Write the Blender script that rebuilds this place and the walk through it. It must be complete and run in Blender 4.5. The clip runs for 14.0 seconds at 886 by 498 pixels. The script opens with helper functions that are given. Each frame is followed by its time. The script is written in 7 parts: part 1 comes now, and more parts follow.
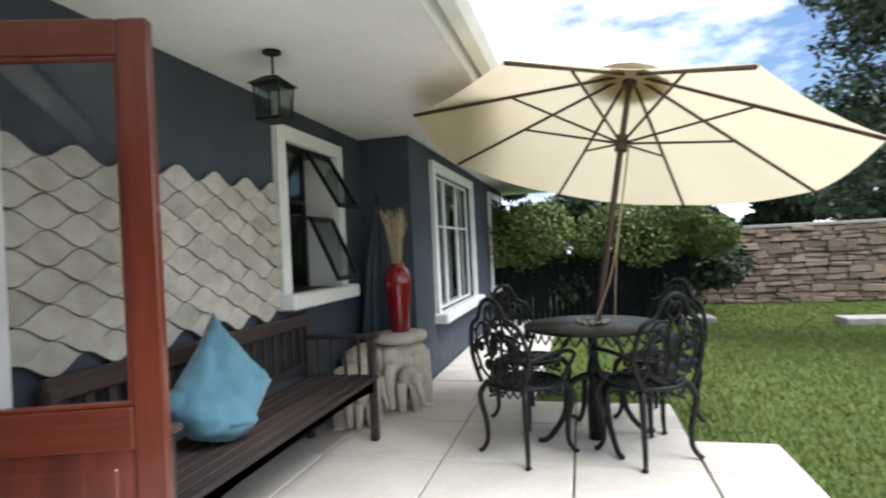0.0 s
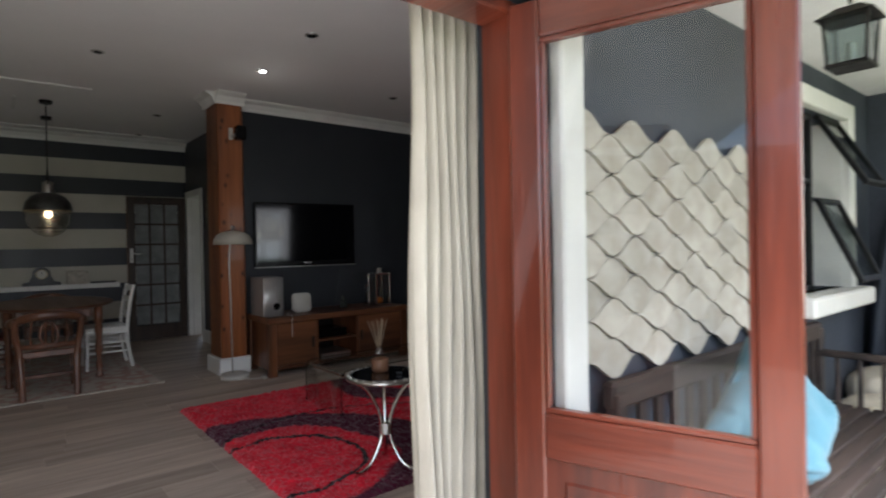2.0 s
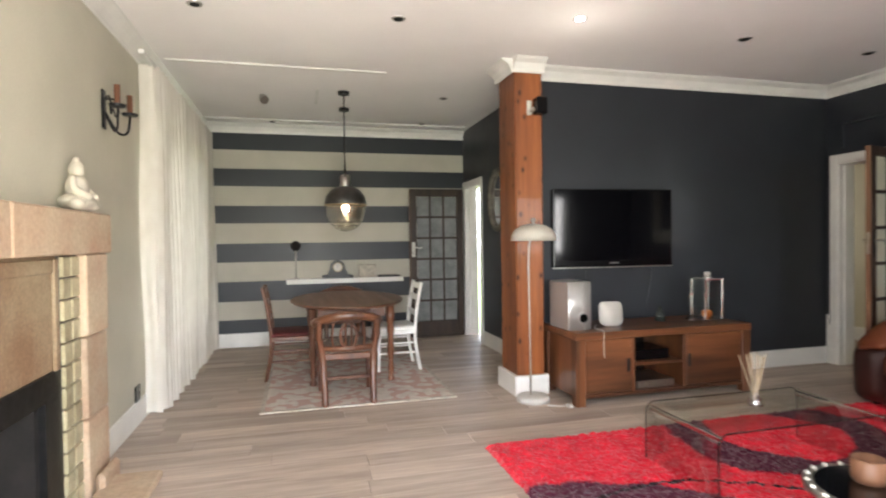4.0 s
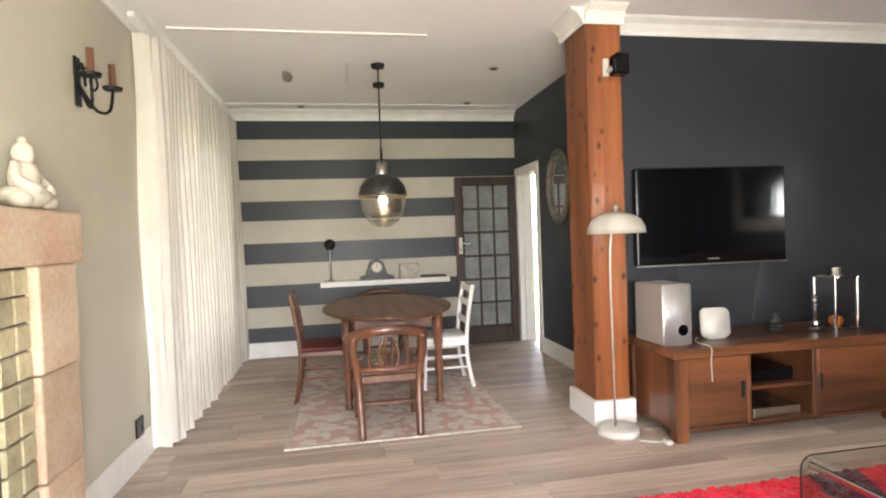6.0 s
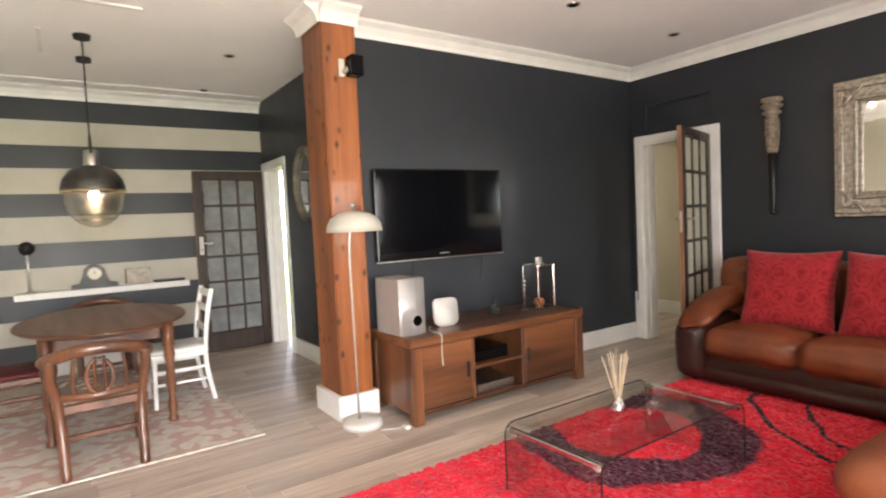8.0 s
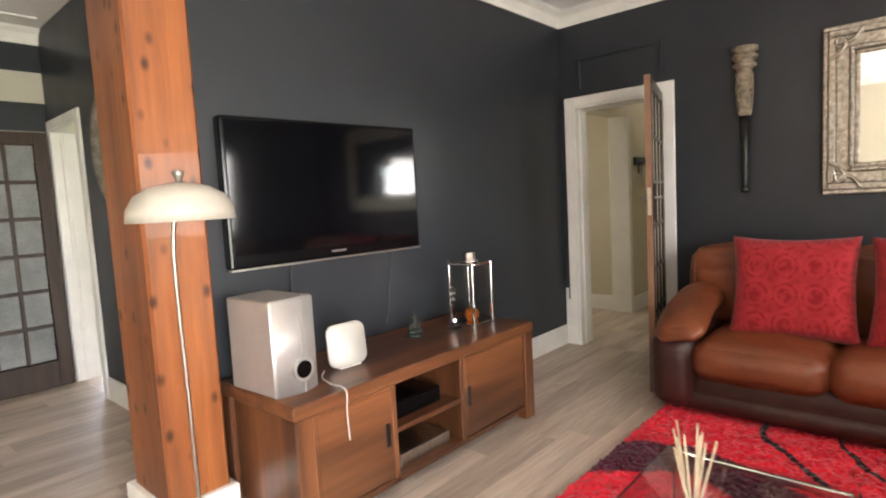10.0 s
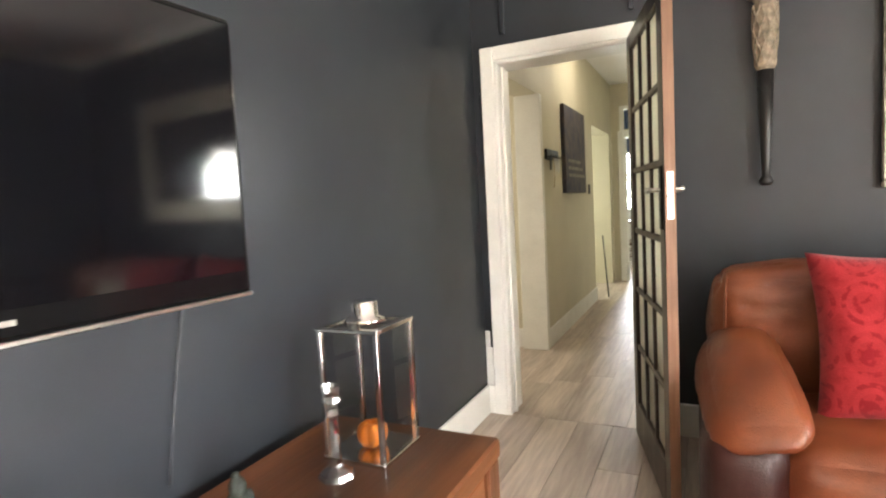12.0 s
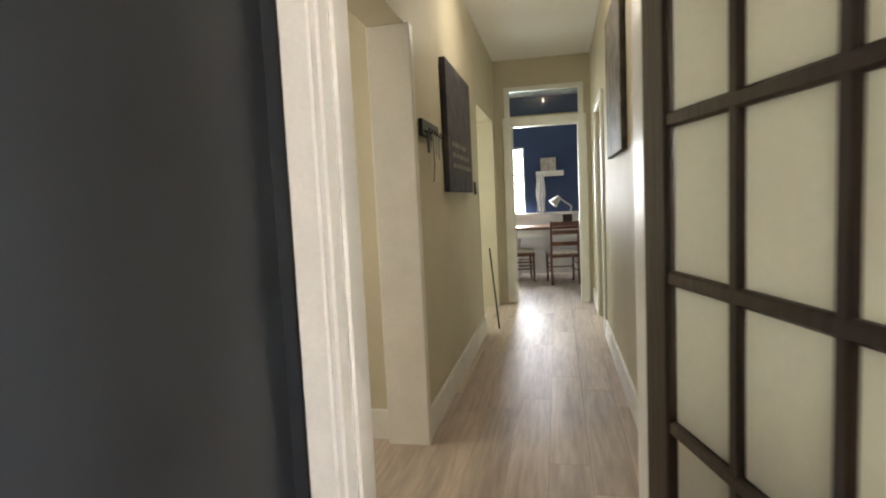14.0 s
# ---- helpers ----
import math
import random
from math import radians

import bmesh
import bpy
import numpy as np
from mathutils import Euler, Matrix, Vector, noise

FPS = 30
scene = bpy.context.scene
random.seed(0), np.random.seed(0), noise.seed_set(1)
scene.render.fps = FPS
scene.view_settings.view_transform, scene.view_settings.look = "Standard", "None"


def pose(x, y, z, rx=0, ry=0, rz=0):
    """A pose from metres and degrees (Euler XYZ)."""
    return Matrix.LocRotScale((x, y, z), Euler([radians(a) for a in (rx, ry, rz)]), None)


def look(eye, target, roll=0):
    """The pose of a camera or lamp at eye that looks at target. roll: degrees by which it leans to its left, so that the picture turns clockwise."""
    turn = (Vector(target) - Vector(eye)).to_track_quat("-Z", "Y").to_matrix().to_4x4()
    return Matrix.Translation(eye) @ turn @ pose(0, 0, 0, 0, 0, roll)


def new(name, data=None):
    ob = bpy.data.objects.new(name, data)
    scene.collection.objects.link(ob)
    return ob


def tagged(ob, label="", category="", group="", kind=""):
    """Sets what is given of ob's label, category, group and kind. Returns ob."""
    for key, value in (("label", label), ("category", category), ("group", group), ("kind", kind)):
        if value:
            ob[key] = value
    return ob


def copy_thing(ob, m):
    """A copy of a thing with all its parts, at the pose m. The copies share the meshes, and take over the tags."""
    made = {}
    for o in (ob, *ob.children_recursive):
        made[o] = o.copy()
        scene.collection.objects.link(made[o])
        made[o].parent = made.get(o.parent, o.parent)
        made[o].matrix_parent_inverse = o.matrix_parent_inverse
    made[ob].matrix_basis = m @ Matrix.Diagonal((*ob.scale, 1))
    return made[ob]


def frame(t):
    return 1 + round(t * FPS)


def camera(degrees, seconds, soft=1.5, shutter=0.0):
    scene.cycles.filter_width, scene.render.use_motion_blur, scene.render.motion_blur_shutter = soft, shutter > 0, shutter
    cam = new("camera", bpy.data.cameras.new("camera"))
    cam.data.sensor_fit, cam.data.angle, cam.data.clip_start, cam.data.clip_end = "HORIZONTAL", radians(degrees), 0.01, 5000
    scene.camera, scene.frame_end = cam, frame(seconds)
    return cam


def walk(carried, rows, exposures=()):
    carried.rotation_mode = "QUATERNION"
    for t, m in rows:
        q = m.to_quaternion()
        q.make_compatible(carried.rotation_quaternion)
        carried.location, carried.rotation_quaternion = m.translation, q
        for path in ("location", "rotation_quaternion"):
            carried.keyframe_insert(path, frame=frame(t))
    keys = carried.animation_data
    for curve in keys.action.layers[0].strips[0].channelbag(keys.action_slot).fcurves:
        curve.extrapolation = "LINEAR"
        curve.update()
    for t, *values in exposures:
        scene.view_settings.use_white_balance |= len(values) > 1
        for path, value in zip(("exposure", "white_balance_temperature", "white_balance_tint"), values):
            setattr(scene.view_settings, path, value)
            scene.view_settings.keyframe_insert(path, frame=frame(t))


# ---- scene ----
cam = camera(77.6, 14.0, soft=2.0, shutter=0.3)
PATH = [
    (0, (0.446, 0.319, 1.215), (-0.039, 2.260, 1.214), -2.8),
    (0.5, (0.294, 0.319, 1.213), (-0.547, 2.134, 1.215), -2.0),
    (1, (0.093, 0.312, 1.208), (-1.050, 1.953, 1.216), -1.5),
    (1.5, (-0.092, 0.294, 1.235), (-1.441, 1.771, 1.233), -1.4),
    (2, (-0.360, 0.334, 1.266), (-1.910, 1.597, 1.253), -1.1),
    (2.5, (-0.737, 0.368, 1.288), (-2.432, 1.428, 1.273), -0.2),
    (3, (-1.069, 0.395, 1.303), (-2.862, 1.281, 1.267), -0.8),
    (3.5, (-1.403, 0.379, 1.318), (-3.273, 1.088, 1.282), -0.9),
    (4, (-1.706, 0.314, 1.332), (-3.640, 0.819, 1.299), -0.8),
    (4.2, (-1.841, 0.313, 1.340), (-3.796, 0.731, 1.302), -0.7),
    (6.3, (-2.561, 0.443, 1.350), (-4.528, 0.801, 1.298), -2.1),
    (6.5, (-2.554, 0.461, 1.354), (-4.506, 0.893, 1.297), -2.3),
    (7, (-2.526, 0.507, 1.361), (-4.405, 1.190, 1.294), -2.7),
    (7.5, (-2.490, 0.537, 1.365), (-4.267, 1.450, 1.278), -2.6),
    (8, (-2.515, 0.577, 1.360), (-4.164, 1.705, 1.257), -2.7),
    (8.5, (-2.607, 0.670, 1.357), (-4.135, 1.955, 1.235), -2.8),
    (8.7, (-2.719, 0.740, 1.357), (-4.213, 2.063, 1.219), -2.8),
    (10.8, (-4.419, 1.688, 1.309), (-5.625, 3.276, 1.157), -3.2),
    (11, (-4.530, 1.805, 1.299), (-5.694, 3.425, 1.156), -3.2),
    (11.5, (-4.809, 2.211, 1.289), (-5.842, 3.916, 1.132), -3.3),
    (12, (-5.044, 2.589, 1.272), (-5.906, 4.386, 1.109), -3.1),
    (12.5, (-5.209, 2.992, 1.266), (-5.890, 4.864, 1.094), -3.4),
    (13, (-5.336, 3.488, 1.248), (-5.828, 5.417, 1.064), -3.3),
    (13.5, (-5.415, 3.937, 1.246), (-5.860, 5.880, 1.071), -3.1),
    (14, (-5.567, 4.381, 1.254), (-5.979, 6.331, 1.080), -2.7),
]
EXPO = [(0, 0.52, 5850, 11), (0.5, 0.82, 5800, 11), (1.0, 1.22, 5780, 10), (1.5, 1.42, 5800, 11), (2.0, 1.68, 5850, 11), (2.5, 1.85, 5900, 13), (3.0, 2.85, 6050, 13), (3.5, 4.05, 6200, 11), (4.0, 4.22, 6300, 11), (6.5, 4.62, 6450, 13), (7.5, 4.68, 6500, 13), (8.5, 4.8, 6600, 13), (11.0, 5.35, 6550, 12), (11.5, 5.8, 6550, 12), (12.0, 5.92, 6520, 10), (13.0, 5.72, 6550, 12), (14.0, 5.5, 6550, 11)]
walk(cam, [(t, look(e, g, r)) for t, e, g, r in PATH], EXPO)

# ---------------------------------------------------------------- light
world = bpy.data.worlds.new("sky")
scene.world = world
world.use_nodes = True
wn, wl = world.node_tree.nodes, world.node_tree.links
wn.clear()
w_out, w_bg = wn.new("ShaderNodeOutputWorld"), wn.new("ShaderNodeBackground")
sky = wn.new("ShaderNodeTexSky")
sky.sky_type, sky.sun_disc, sky.sun_elevation, sky.sun_rotation = "NISHITA", False, radians(58), radians(107)
w_co, w_map = wn.new("ShaderNodeTexCoord"), wn.new("ShaderNodeMapping")
w_map.inputs["Scale"].default_value = (1.6, 1.6, 4.0)
w_map.inputs["Location"].default_value = (0.35, 0.1, 0.0)
w_noise = wn.new("ShaderNodeTexNoise")
w_noise.inputs["Scale"].default_value, w_noise.inputs["Detail"].default_value, w_noise.inputs["Roughness"].default_value = 1.5, 9.0, 0.58
w_ramp = wn.new("ShaderNodeValToRGB")
w_ramp.color_ramp.elements[0].position, w_ramp.color_ramp.elements[1].position = 0.43, 0.56
w_mix = wn.new("ShaderNodeMix")
w_mix.data_type = "RGBA"
w_mix.inputs[7].default_value = (12.0, 12.2, 12.6, 1)
wl.new(w_co.outputs["Generated"], w_map.inputs["Vector"])
wl.new(w_map.outputs["Vector"], w_noise.inputs["Vector"])
wl.new(w_noise.outputs["Fac"], w_ramp.inputs["Fac"])
wl.new(w_ramp.outputs["Color"], w_mix.inputs[0])
wl.new(sky.outputs["Color"], w_mix.inputs[6])
wl.new(w_mix.outputs[2], w_bg.inputs["Color"])
wl.new(w_bg.outputs["Background"], w_out.inputs["Surface"])
w_bg.inputs["Strength"].default_value = 0.12
sun_data = bpy.data.lights.new("sun", "SUN")
sun_data.energy, sun_data.angle, sun_data.color = 4.2, radians(40), (1.0, 0.98, 0.95)
sun = new("sun", sun_data)
sun.matrix_world = look((9.2, -0.3, 15.4), (0, 2.5, 0))


def area_light(name, eye, target, w, h, power, colour=(1, 1, 1)):
    d = bpy.data.lights.new(name, "AREA")
    d.shape, d.size, d.size_y, d.energy, d.color = "RECTANGLE", w, h, power, colour
    o = new(name, d)
    o.matrix_world = look(eye, target)
    return o


def point_light(name, at, power, colour, r=0.03):
    d = bpy.data.lights.new(name, "POINT")
    d.energy, d.color, d.shadow_soft_size = power, colour, r
    o = new(name, d)
    o.location = at
    return o


area_light("door_daylight", (-1.62, 0.45, 1.1), (-6.0, 1.2, 2.3), 1.5, 1.95, 6.0, (1.0, 0.95, 0.90))
area_light("window_daylight", (-1.75, 3.95, 1.55), (-5.0, 3.6, 1.0), 0.75, 0.95, 1.5, (1.0, 0.96, 0.92))
area_light("dining_daylight", (-7.7, -0.95, 1.4), (-7.6, 3.0, 1.0), 1.4, 1.7, 1.6, (1.0, 0.95, 0.88))
area_light("study_daylight", (-6.25, 13.38, 1.5), (-5.8, 10.5, 0.9), 0.34, 1.05, 1.2, (0.92, 0.97, 1.0))
area_light("side_passage_daylight", (-7.9, 10.2, 1.5), (-5.2, 10.2, 1.0), 0.9, 1.6, 0.8, (0.93, 1.0, 0.88))
# added warm fill standing free in the side room, which has no window
area_light("side_room_fill", (-7.9, 6.5, 1.5), (-5.2, 6.5, 1.0), 0.9, 1.6, 0.42, (1.0, 0.94, 0.8))


# ---------------------------------------------------------------- materials
def material(name, colour, rough=0.6, metal=0.0, vary=0.12, scale=6.0, bump=0.0, bump_scale=60.0, stretch=(1, 1, 1), colour2=None, spread=0.0, sheen=0.0, coat=0.0, trans=0.0, ior=1.45, spec=0.5, island=False, rot=(0, 0, 0)):
    """A surface with two scales of variation; spread: difference from piece to piece."""
    m = bpy.data.materials.new(name)
    m.use_nodes = True
    n, l = m.node_tree.nodes, m.node_tree.links
    b = n["Principled BSDF"]
    b.inputs["Roughness"].default_value, b.inputs["Metallic"].default_value = rough, metal
    b.inputs["Specular IOR Level"].default_value = spec
    b.inputs["Sheen Weight"].default_value, b.inputs["Coat Weight"].default_value = sheen, coat
    b.inputs["Transmission Weight"].default_value, b.inputs["IOR"].default_value = trans, ior
    co, mp = n.new("ShaderNodeTexCoord"), n.new("ShaderNodeMapping")
    mp.inputs["Scale"].default_value, mp.inputs["Rotation"].default_value = stretch, rot
    l.new(co.outputs["Object"], mp.inputs["Vector"])
    vec = mp.outputs["Vector"]
    big, fine = n.new("ShaderNodeTexNoise"), n.new("ShaderNodeTexNoise")
    big.inputs["Scale"].default_value, big.inputs["Detail"].default_value = scale, 5.0
    fine.inputs["Scale"].default_value, fine.inputs["Detail"].default_value = bump_scale, 4.0
    mix = n.new("ShaderNodeMix")
    mix.data_type = "RGBA"
    c2 = colour2 or tuple(c * (1 - 2.2 * vary) for c in colour)
    mix.inputs[6].default_value, mix.inputs[7].default_value = (*colour, 1), (*c2, 1)
    ramp = n.new("ShaderNodeValToRGB")
    ramp.color_ramp.elements[0].position, ramp.color_ramp.elements[1].position = 0.35, 0.68
    if spread:
        pick = n.new("ShaderNodeNewGeometry" if island else "ShaderNodeObjectInfo")
        rnd = pick.outputs["Random Per Island" if island else "Random"]
        add = n.new("ShaderNodeVectorMath")
        add.operation = "MULTIPLY_ADD"
        add.inputs[1].default_value = (17, 31, 23)
        l.new(rnd, add.inputs[0]), l.new(vec, add.inputs[2])
        vec = add.outputs["Vector"]
        hsv = n.new("ShaderNodeHueSaturation")
        mr = n.new("ShaderNodeMapRange")
        mr.inputs["To Min"].default_value, mr.inputs["To Max"].default_value = 1 - spread, 1 + spread
        l.new(rnd, mr.inputs["Value"]), l.new(mr.outputs["Result"], hsv.inputs["Value"])
    l.new(vec, big.inputs["Vector"]), l.new(vec, fine.inputs["Vector"])
    l.new(big.outputs["Fac"], ramp.inputs["Fac"]), l.new(ramp.outputs["Color"], mix.inputs[0])
    out = mix.outputs[2]
    if spread:
        l.new(out, hsv.inputs["Color"])
        out = hsv.outputs["Color"]
    fmix = n.new("ShaderNodeMix")
    fmix.data_type, fmix.blend_type = "RGBA", "MULTIPLY"
    fr = n.new("ShaderNodeMapRange")
    fr.inputs["From Min"].default_value, fr.inputs["From Max"].default_value = 0.3, 0.7
    fr.inputs["To Min"].default_value, fr.inputs["To Max"].default_value = 1 - vary, 1 + vary * 0.5
    l.new(fine.outputs["Fac"], fr.inputs["Value"]), l.new(fr.outputs["Result"], fmix.inputs[7])
    fmix.inputs[0].default_value = 1.0
    l.new(out, fmix.inputs[6]), l.new(fmix.outputs[2], b.inputs["Base Color"])
    rr = n.new("ShaderNodeMapRange")
    rr.inputs["To Min"].default_value, rr.inputs["To Max"].default_value = max(0.02, rough * 0.8), min(1.0, rough * 1.2)
    l.new(big.outputs["Fac"], rr.inputs["Value"]), l.new(rr.outputs["Result"], b.inputs["Roughness"])
    if bump:
        bp = n.new("ShaderNodeBump")
        bp.inputs["Strength"].default_value, bp.inputs["Distance"].default_value = min(1.0, bump), 0.006
        l.new(fine.outputs["Fac"], bp.inputs["Height"]), l.new(bp.outputs["Normal"], b.inputs["Normal"])
    return m


def glass(name, tint=(1, 1, 1), rough=0.0, clear=0.9, shine=0.03, slant=0.85):
    """Thin pane: mostly clear, with a mirror-like share that grows at a slant."""
    m = bpy.data.materials.new(name)
    m.use_nodes = True
    n, l = m.node_tree.nodes, m.node_tree.links
    n.clear()
    o, mx, tr, gl, fr, pw, mr = (n.new("ShaderNode" + k) for k in ("OutputMaterial", "MixShader", "BsdfTransparent", "BsdfGlossy", "LayerWeight", "Math", "MapRange"))
    tr.inputs["Color"].default_value = (*[c * clear for c in tint], 1)
    gl.inputs["Roughness"].default_value = rough
    fr.inputs["Blend"].default_value = 0.5
    pw.operation = "POWER"
    pw.inputs[1].default_value = 4.0
    mr.inputs["To Min"].default_value, mr.inputs["To Max"].default_value = shine, slant
    l.new(fr.outputs["Facing"], pw.inputs[0]), l.new(pw.outputs["Value"], mr.inputs["Value"])
    l.new(mr.outputs["Result"], mx.inputs["Fac"]), l.new(tr.outputs["BSDF"], mx.inputs[1]), l.new(gl.outputs["BSDF"], mx.inputs[2])
    l.new(mx.outputs["Shader"], o.inputs["Surface"])
    return m


def glowing(name, colour, strength):
    m = bpy.data.materials.new(name)
    m.use_nodes = True
    b = m.node_tree.nodes["Principled BSDF"]
    b.inputs["Base Color"].default_value = (*colour, 1)
    b.inputs["Emission Color"].default_value, b.inputs["Emission Strength"].default_value = (*colour, 1), strength
    return m


def cloth(name, colour, colour2, see=0.35, scale=6.0, bump_scale=300.0):
    """Fabric that lets some light through."""
    m = material(name, colour, 0.9, vary=0.06, scale=scale, bump=0.25, bump_scale=bump_scale, colour2=colour2, spec=0.15)
    n, l = m.node_tree.nodes, m.node_tree.links
    b, o = n["Principled BSDF"], n["Material Output"]
    t, mx = n.new("ShaderNodeBsdfTranslucent"), n.new("ShaderNodeMixShader")
    t.inputs["Color"].default_value = (*colour, 1)
    mx.inputs["Fac"].default_value = see
    l.new(b.outputs["BSDF"], mx.inputs[1]), l.new(t.outputs["BSDF"], mx.inputs[2]), l.new(mx.outputs["Shader"], o.inputs["Surface"])
    return m


def wood(name, light, dark, axis=2, rough=0.45, grain=9.0, spread=0.0, coat=0.0, knots=False, island=False):
    """Wood whose grain runs along the given axis."""
    st = [1.0, 1.0, 1.0]
    st[axis] = 0.08
    m = material(name, light, rough, vary=0.2, scale=grain, bump=0.3, bump_scale=grain * 7, stretch=st, colour2=dark, spread=spread, coat=coat, island=island)
    if knots:
        n, l = m.node_tree.nodes, m.node_tree.links
        b = n["Principled BSDF"]
        src = b.inputs["Base Color"].links[0].from_socket
        co, mp, vo, rp, mx = (n.new("ShaderNode" + k) for k in ("TexCoord", "Mapping", "TexVoronoi", "ValToRGB", "Mix"))
        mp.inputs["Scale"].default_value = (2.2, 2.2, 1.35)
        rp.color_ramp.elements[0].position, rp.color_ramp.elements[1].position = 0.08, 0.24
        rp.color_ramp.elements[0].color, rp.color_ramp.elements[1].color = (0.22, 0.15, 0.12, 1), (1, 1, 1, 1)
        mx.data_type, mx.blend_type = "RGBA", "MULTIPLY"
        mx.inputs[0].default_value = 1.0
        l.new(co.outputs["Object"], mp.inputs["Vector"]), l.new(mp.outputs["Vector"], vo.inputs["Vector"])
        l.new(vo.outputs["Distance"], rp.inputs["Fac"]), l.new(src, mx.inputs[6]), l.new(rp.outputs["Color"], mx.inputs[7])
        l.new(mx.outputs[2], b.inputs["Base Color"])
    return m


def rug_red_material():
    """Red shag with wine-dark swirls and thin black lines."""
    m = material("red_shag", (0.66, 0.010, 0.03), 0.95, vary=0.22, scale=9, bump=0.8, bump_scale=90, colour2=(0.46, 0.006, 0.02), spec=0.1, sheen=0.3)
    n, l = m.node_tree.nodes, m.node_tree.links
    b = n["Principled BSDF"]
    src = b.inputs["Base Color"].links[0].from_socket
    co, ns = n.new("ShaderNodeTexCoord"), n.new("ShaderNodeTexNoise")
    ns.inputs["Scale"].default_value = 2.2
    wob = n.new("ShaderNodeVectorMath")
    wob.operation = "MULTIPLY_ADD"
    wob.inputs[1].default_value = (0.25, 0.25, 0.0)
    l.new(co.outputs["Object"], ns.inputs["Vector"]), l.new(ns.outputs["Color"], wob.inputs[0]), l.new(co.outputs["Object"], wob.inputs[2])

    def ring(cx, cy, radius, half, soft):
        d, mm, sub, ab, mr = (n.new("ShaderNode" + k) for k in ("VectorMath", "VectorMath", "Math", "Math", "MapRange"))
        d.operation, mm.operation, sub.operation, ab.operation = "SUBTRACT", "LENGTH", "SUBTRACT", "ABSOLUTE"
        d.inputs[1].default_value = (cx + 0.12, cy + 0.12, 0)
        fl = n.new("ShaderNodeVectorMath")
        fl.operation = "MULTIPLY"
        fl.inputs[1].default_value = (1, 1, 0)
        sub.inputs[1].default_value = radius
        mr.inputs["From Min"].default_value, mr.inputs["From Max"].default_value = half, half + soft
        mr.inputs["To Min"].default_value, mr.inputs["To Max"].default_value = 1, 0
        l.new(wob.outputs["Vector"], d.inputs[0]), l.new(d.outputs["Vector"], fl.inputs[0]), l.new(fl.outputs["Vector"], mm.inputs[0])
        l.new(mm.outputs["Value"], sub.inputs[0]), l.new(sub.outputs["Value"], ab.inputs[0]), l.new(ab.outputs["Value"], mr.inputs["Value"])
        return mr.outputs["Result"]

    out = src
    wine, black = (0.062, 0.005, 0.02), (0.012, 0.004, 0.006)
    for (cx, cy, r, h, s), c in (((-4.64, 3.34, 0.58, 0.125, 0.03), wine), ((-3.4, 1.62, 0.80, 0.15, 0.03), wine), ((-2.7, 3.3, 0.6, 0.12, 0.03), wine),
                                 ((-3.25, 2.1, 1.0, 0.012, 0.01), black), ((-3.4, 4.7, 0.75, 0.012, 0.01), black), ((-3.3, 4.9, 1.2, 0.012, 0.01), black), ((-3.4, 1.62, 0.45, 0.012, 0.01), black)):
        mx = n.new("ShaderNodeMix")
        mx.data_type = "RGBA"
        mx.inputs[7].default_value = (*c, 1)
        l.new(ring(cx, cy, r, h, s), mx.inputs[0]), l.new(out, mx.inputs[6])
        out = mx.outputs[2]
    l.new(out, b.inputs["Base Color"])
    return m


def patterned(name, ground, figure, scale, where=0.5, rough=0.9, soft=0.08, big=0.0):
    """Cloth with a worn scrolling figure."""
    m = material(name, ground, rough, vary=0.08, scale=14, bump=0.4, bump_scale=220, spec=0.15)
    n, l = m.node_tree.nodes, m.node_tree.links
    b = n["Principled BSDF"]
    src = b.inputs["Base Color"].links[0].from_socket
    co, vo, ns, mul, rp, mx = (n.new("ShaderNode" + k) for k in ("TexCoord", "TexVoronoi", "TexNoise", "Math", "ValToRGB", "Mix"))
    vo.feature = "SMOOTH_F1"
    vo.inputs["Scale"].default_value, ns.inputs["Scale"].default_value, ns.inputs["Detail"].default_value = scale, scale * 0.45, 6
    mul.operation = "ADD"
    rp.color_ramp.elements[0].position, rp.color_ramp.elements[1].position = where, where + soft
    mx.data_type = "RGBA"
    mx.inputs[7].default_value = (*figure, 1)
    l.new(co.outputs["Object"], vo.inputs["Vector"]), l.new(co.outputs["Object"], ns.inputs["Vector"])
    l.new(vo.outputs["Distance"], mul.inputs[0]), l.new(ns.outputs["Fac"], mul.inputs[1]), l.new(mul.outputs["Value"], rp.inputs["Fac"])
    l.new(rp.outputs["Color"], mx.inputs[0]), l.new(src, mx.inputs[6]), l.new(mx.outputs[2], b.inputs["Base Color"])
    return m


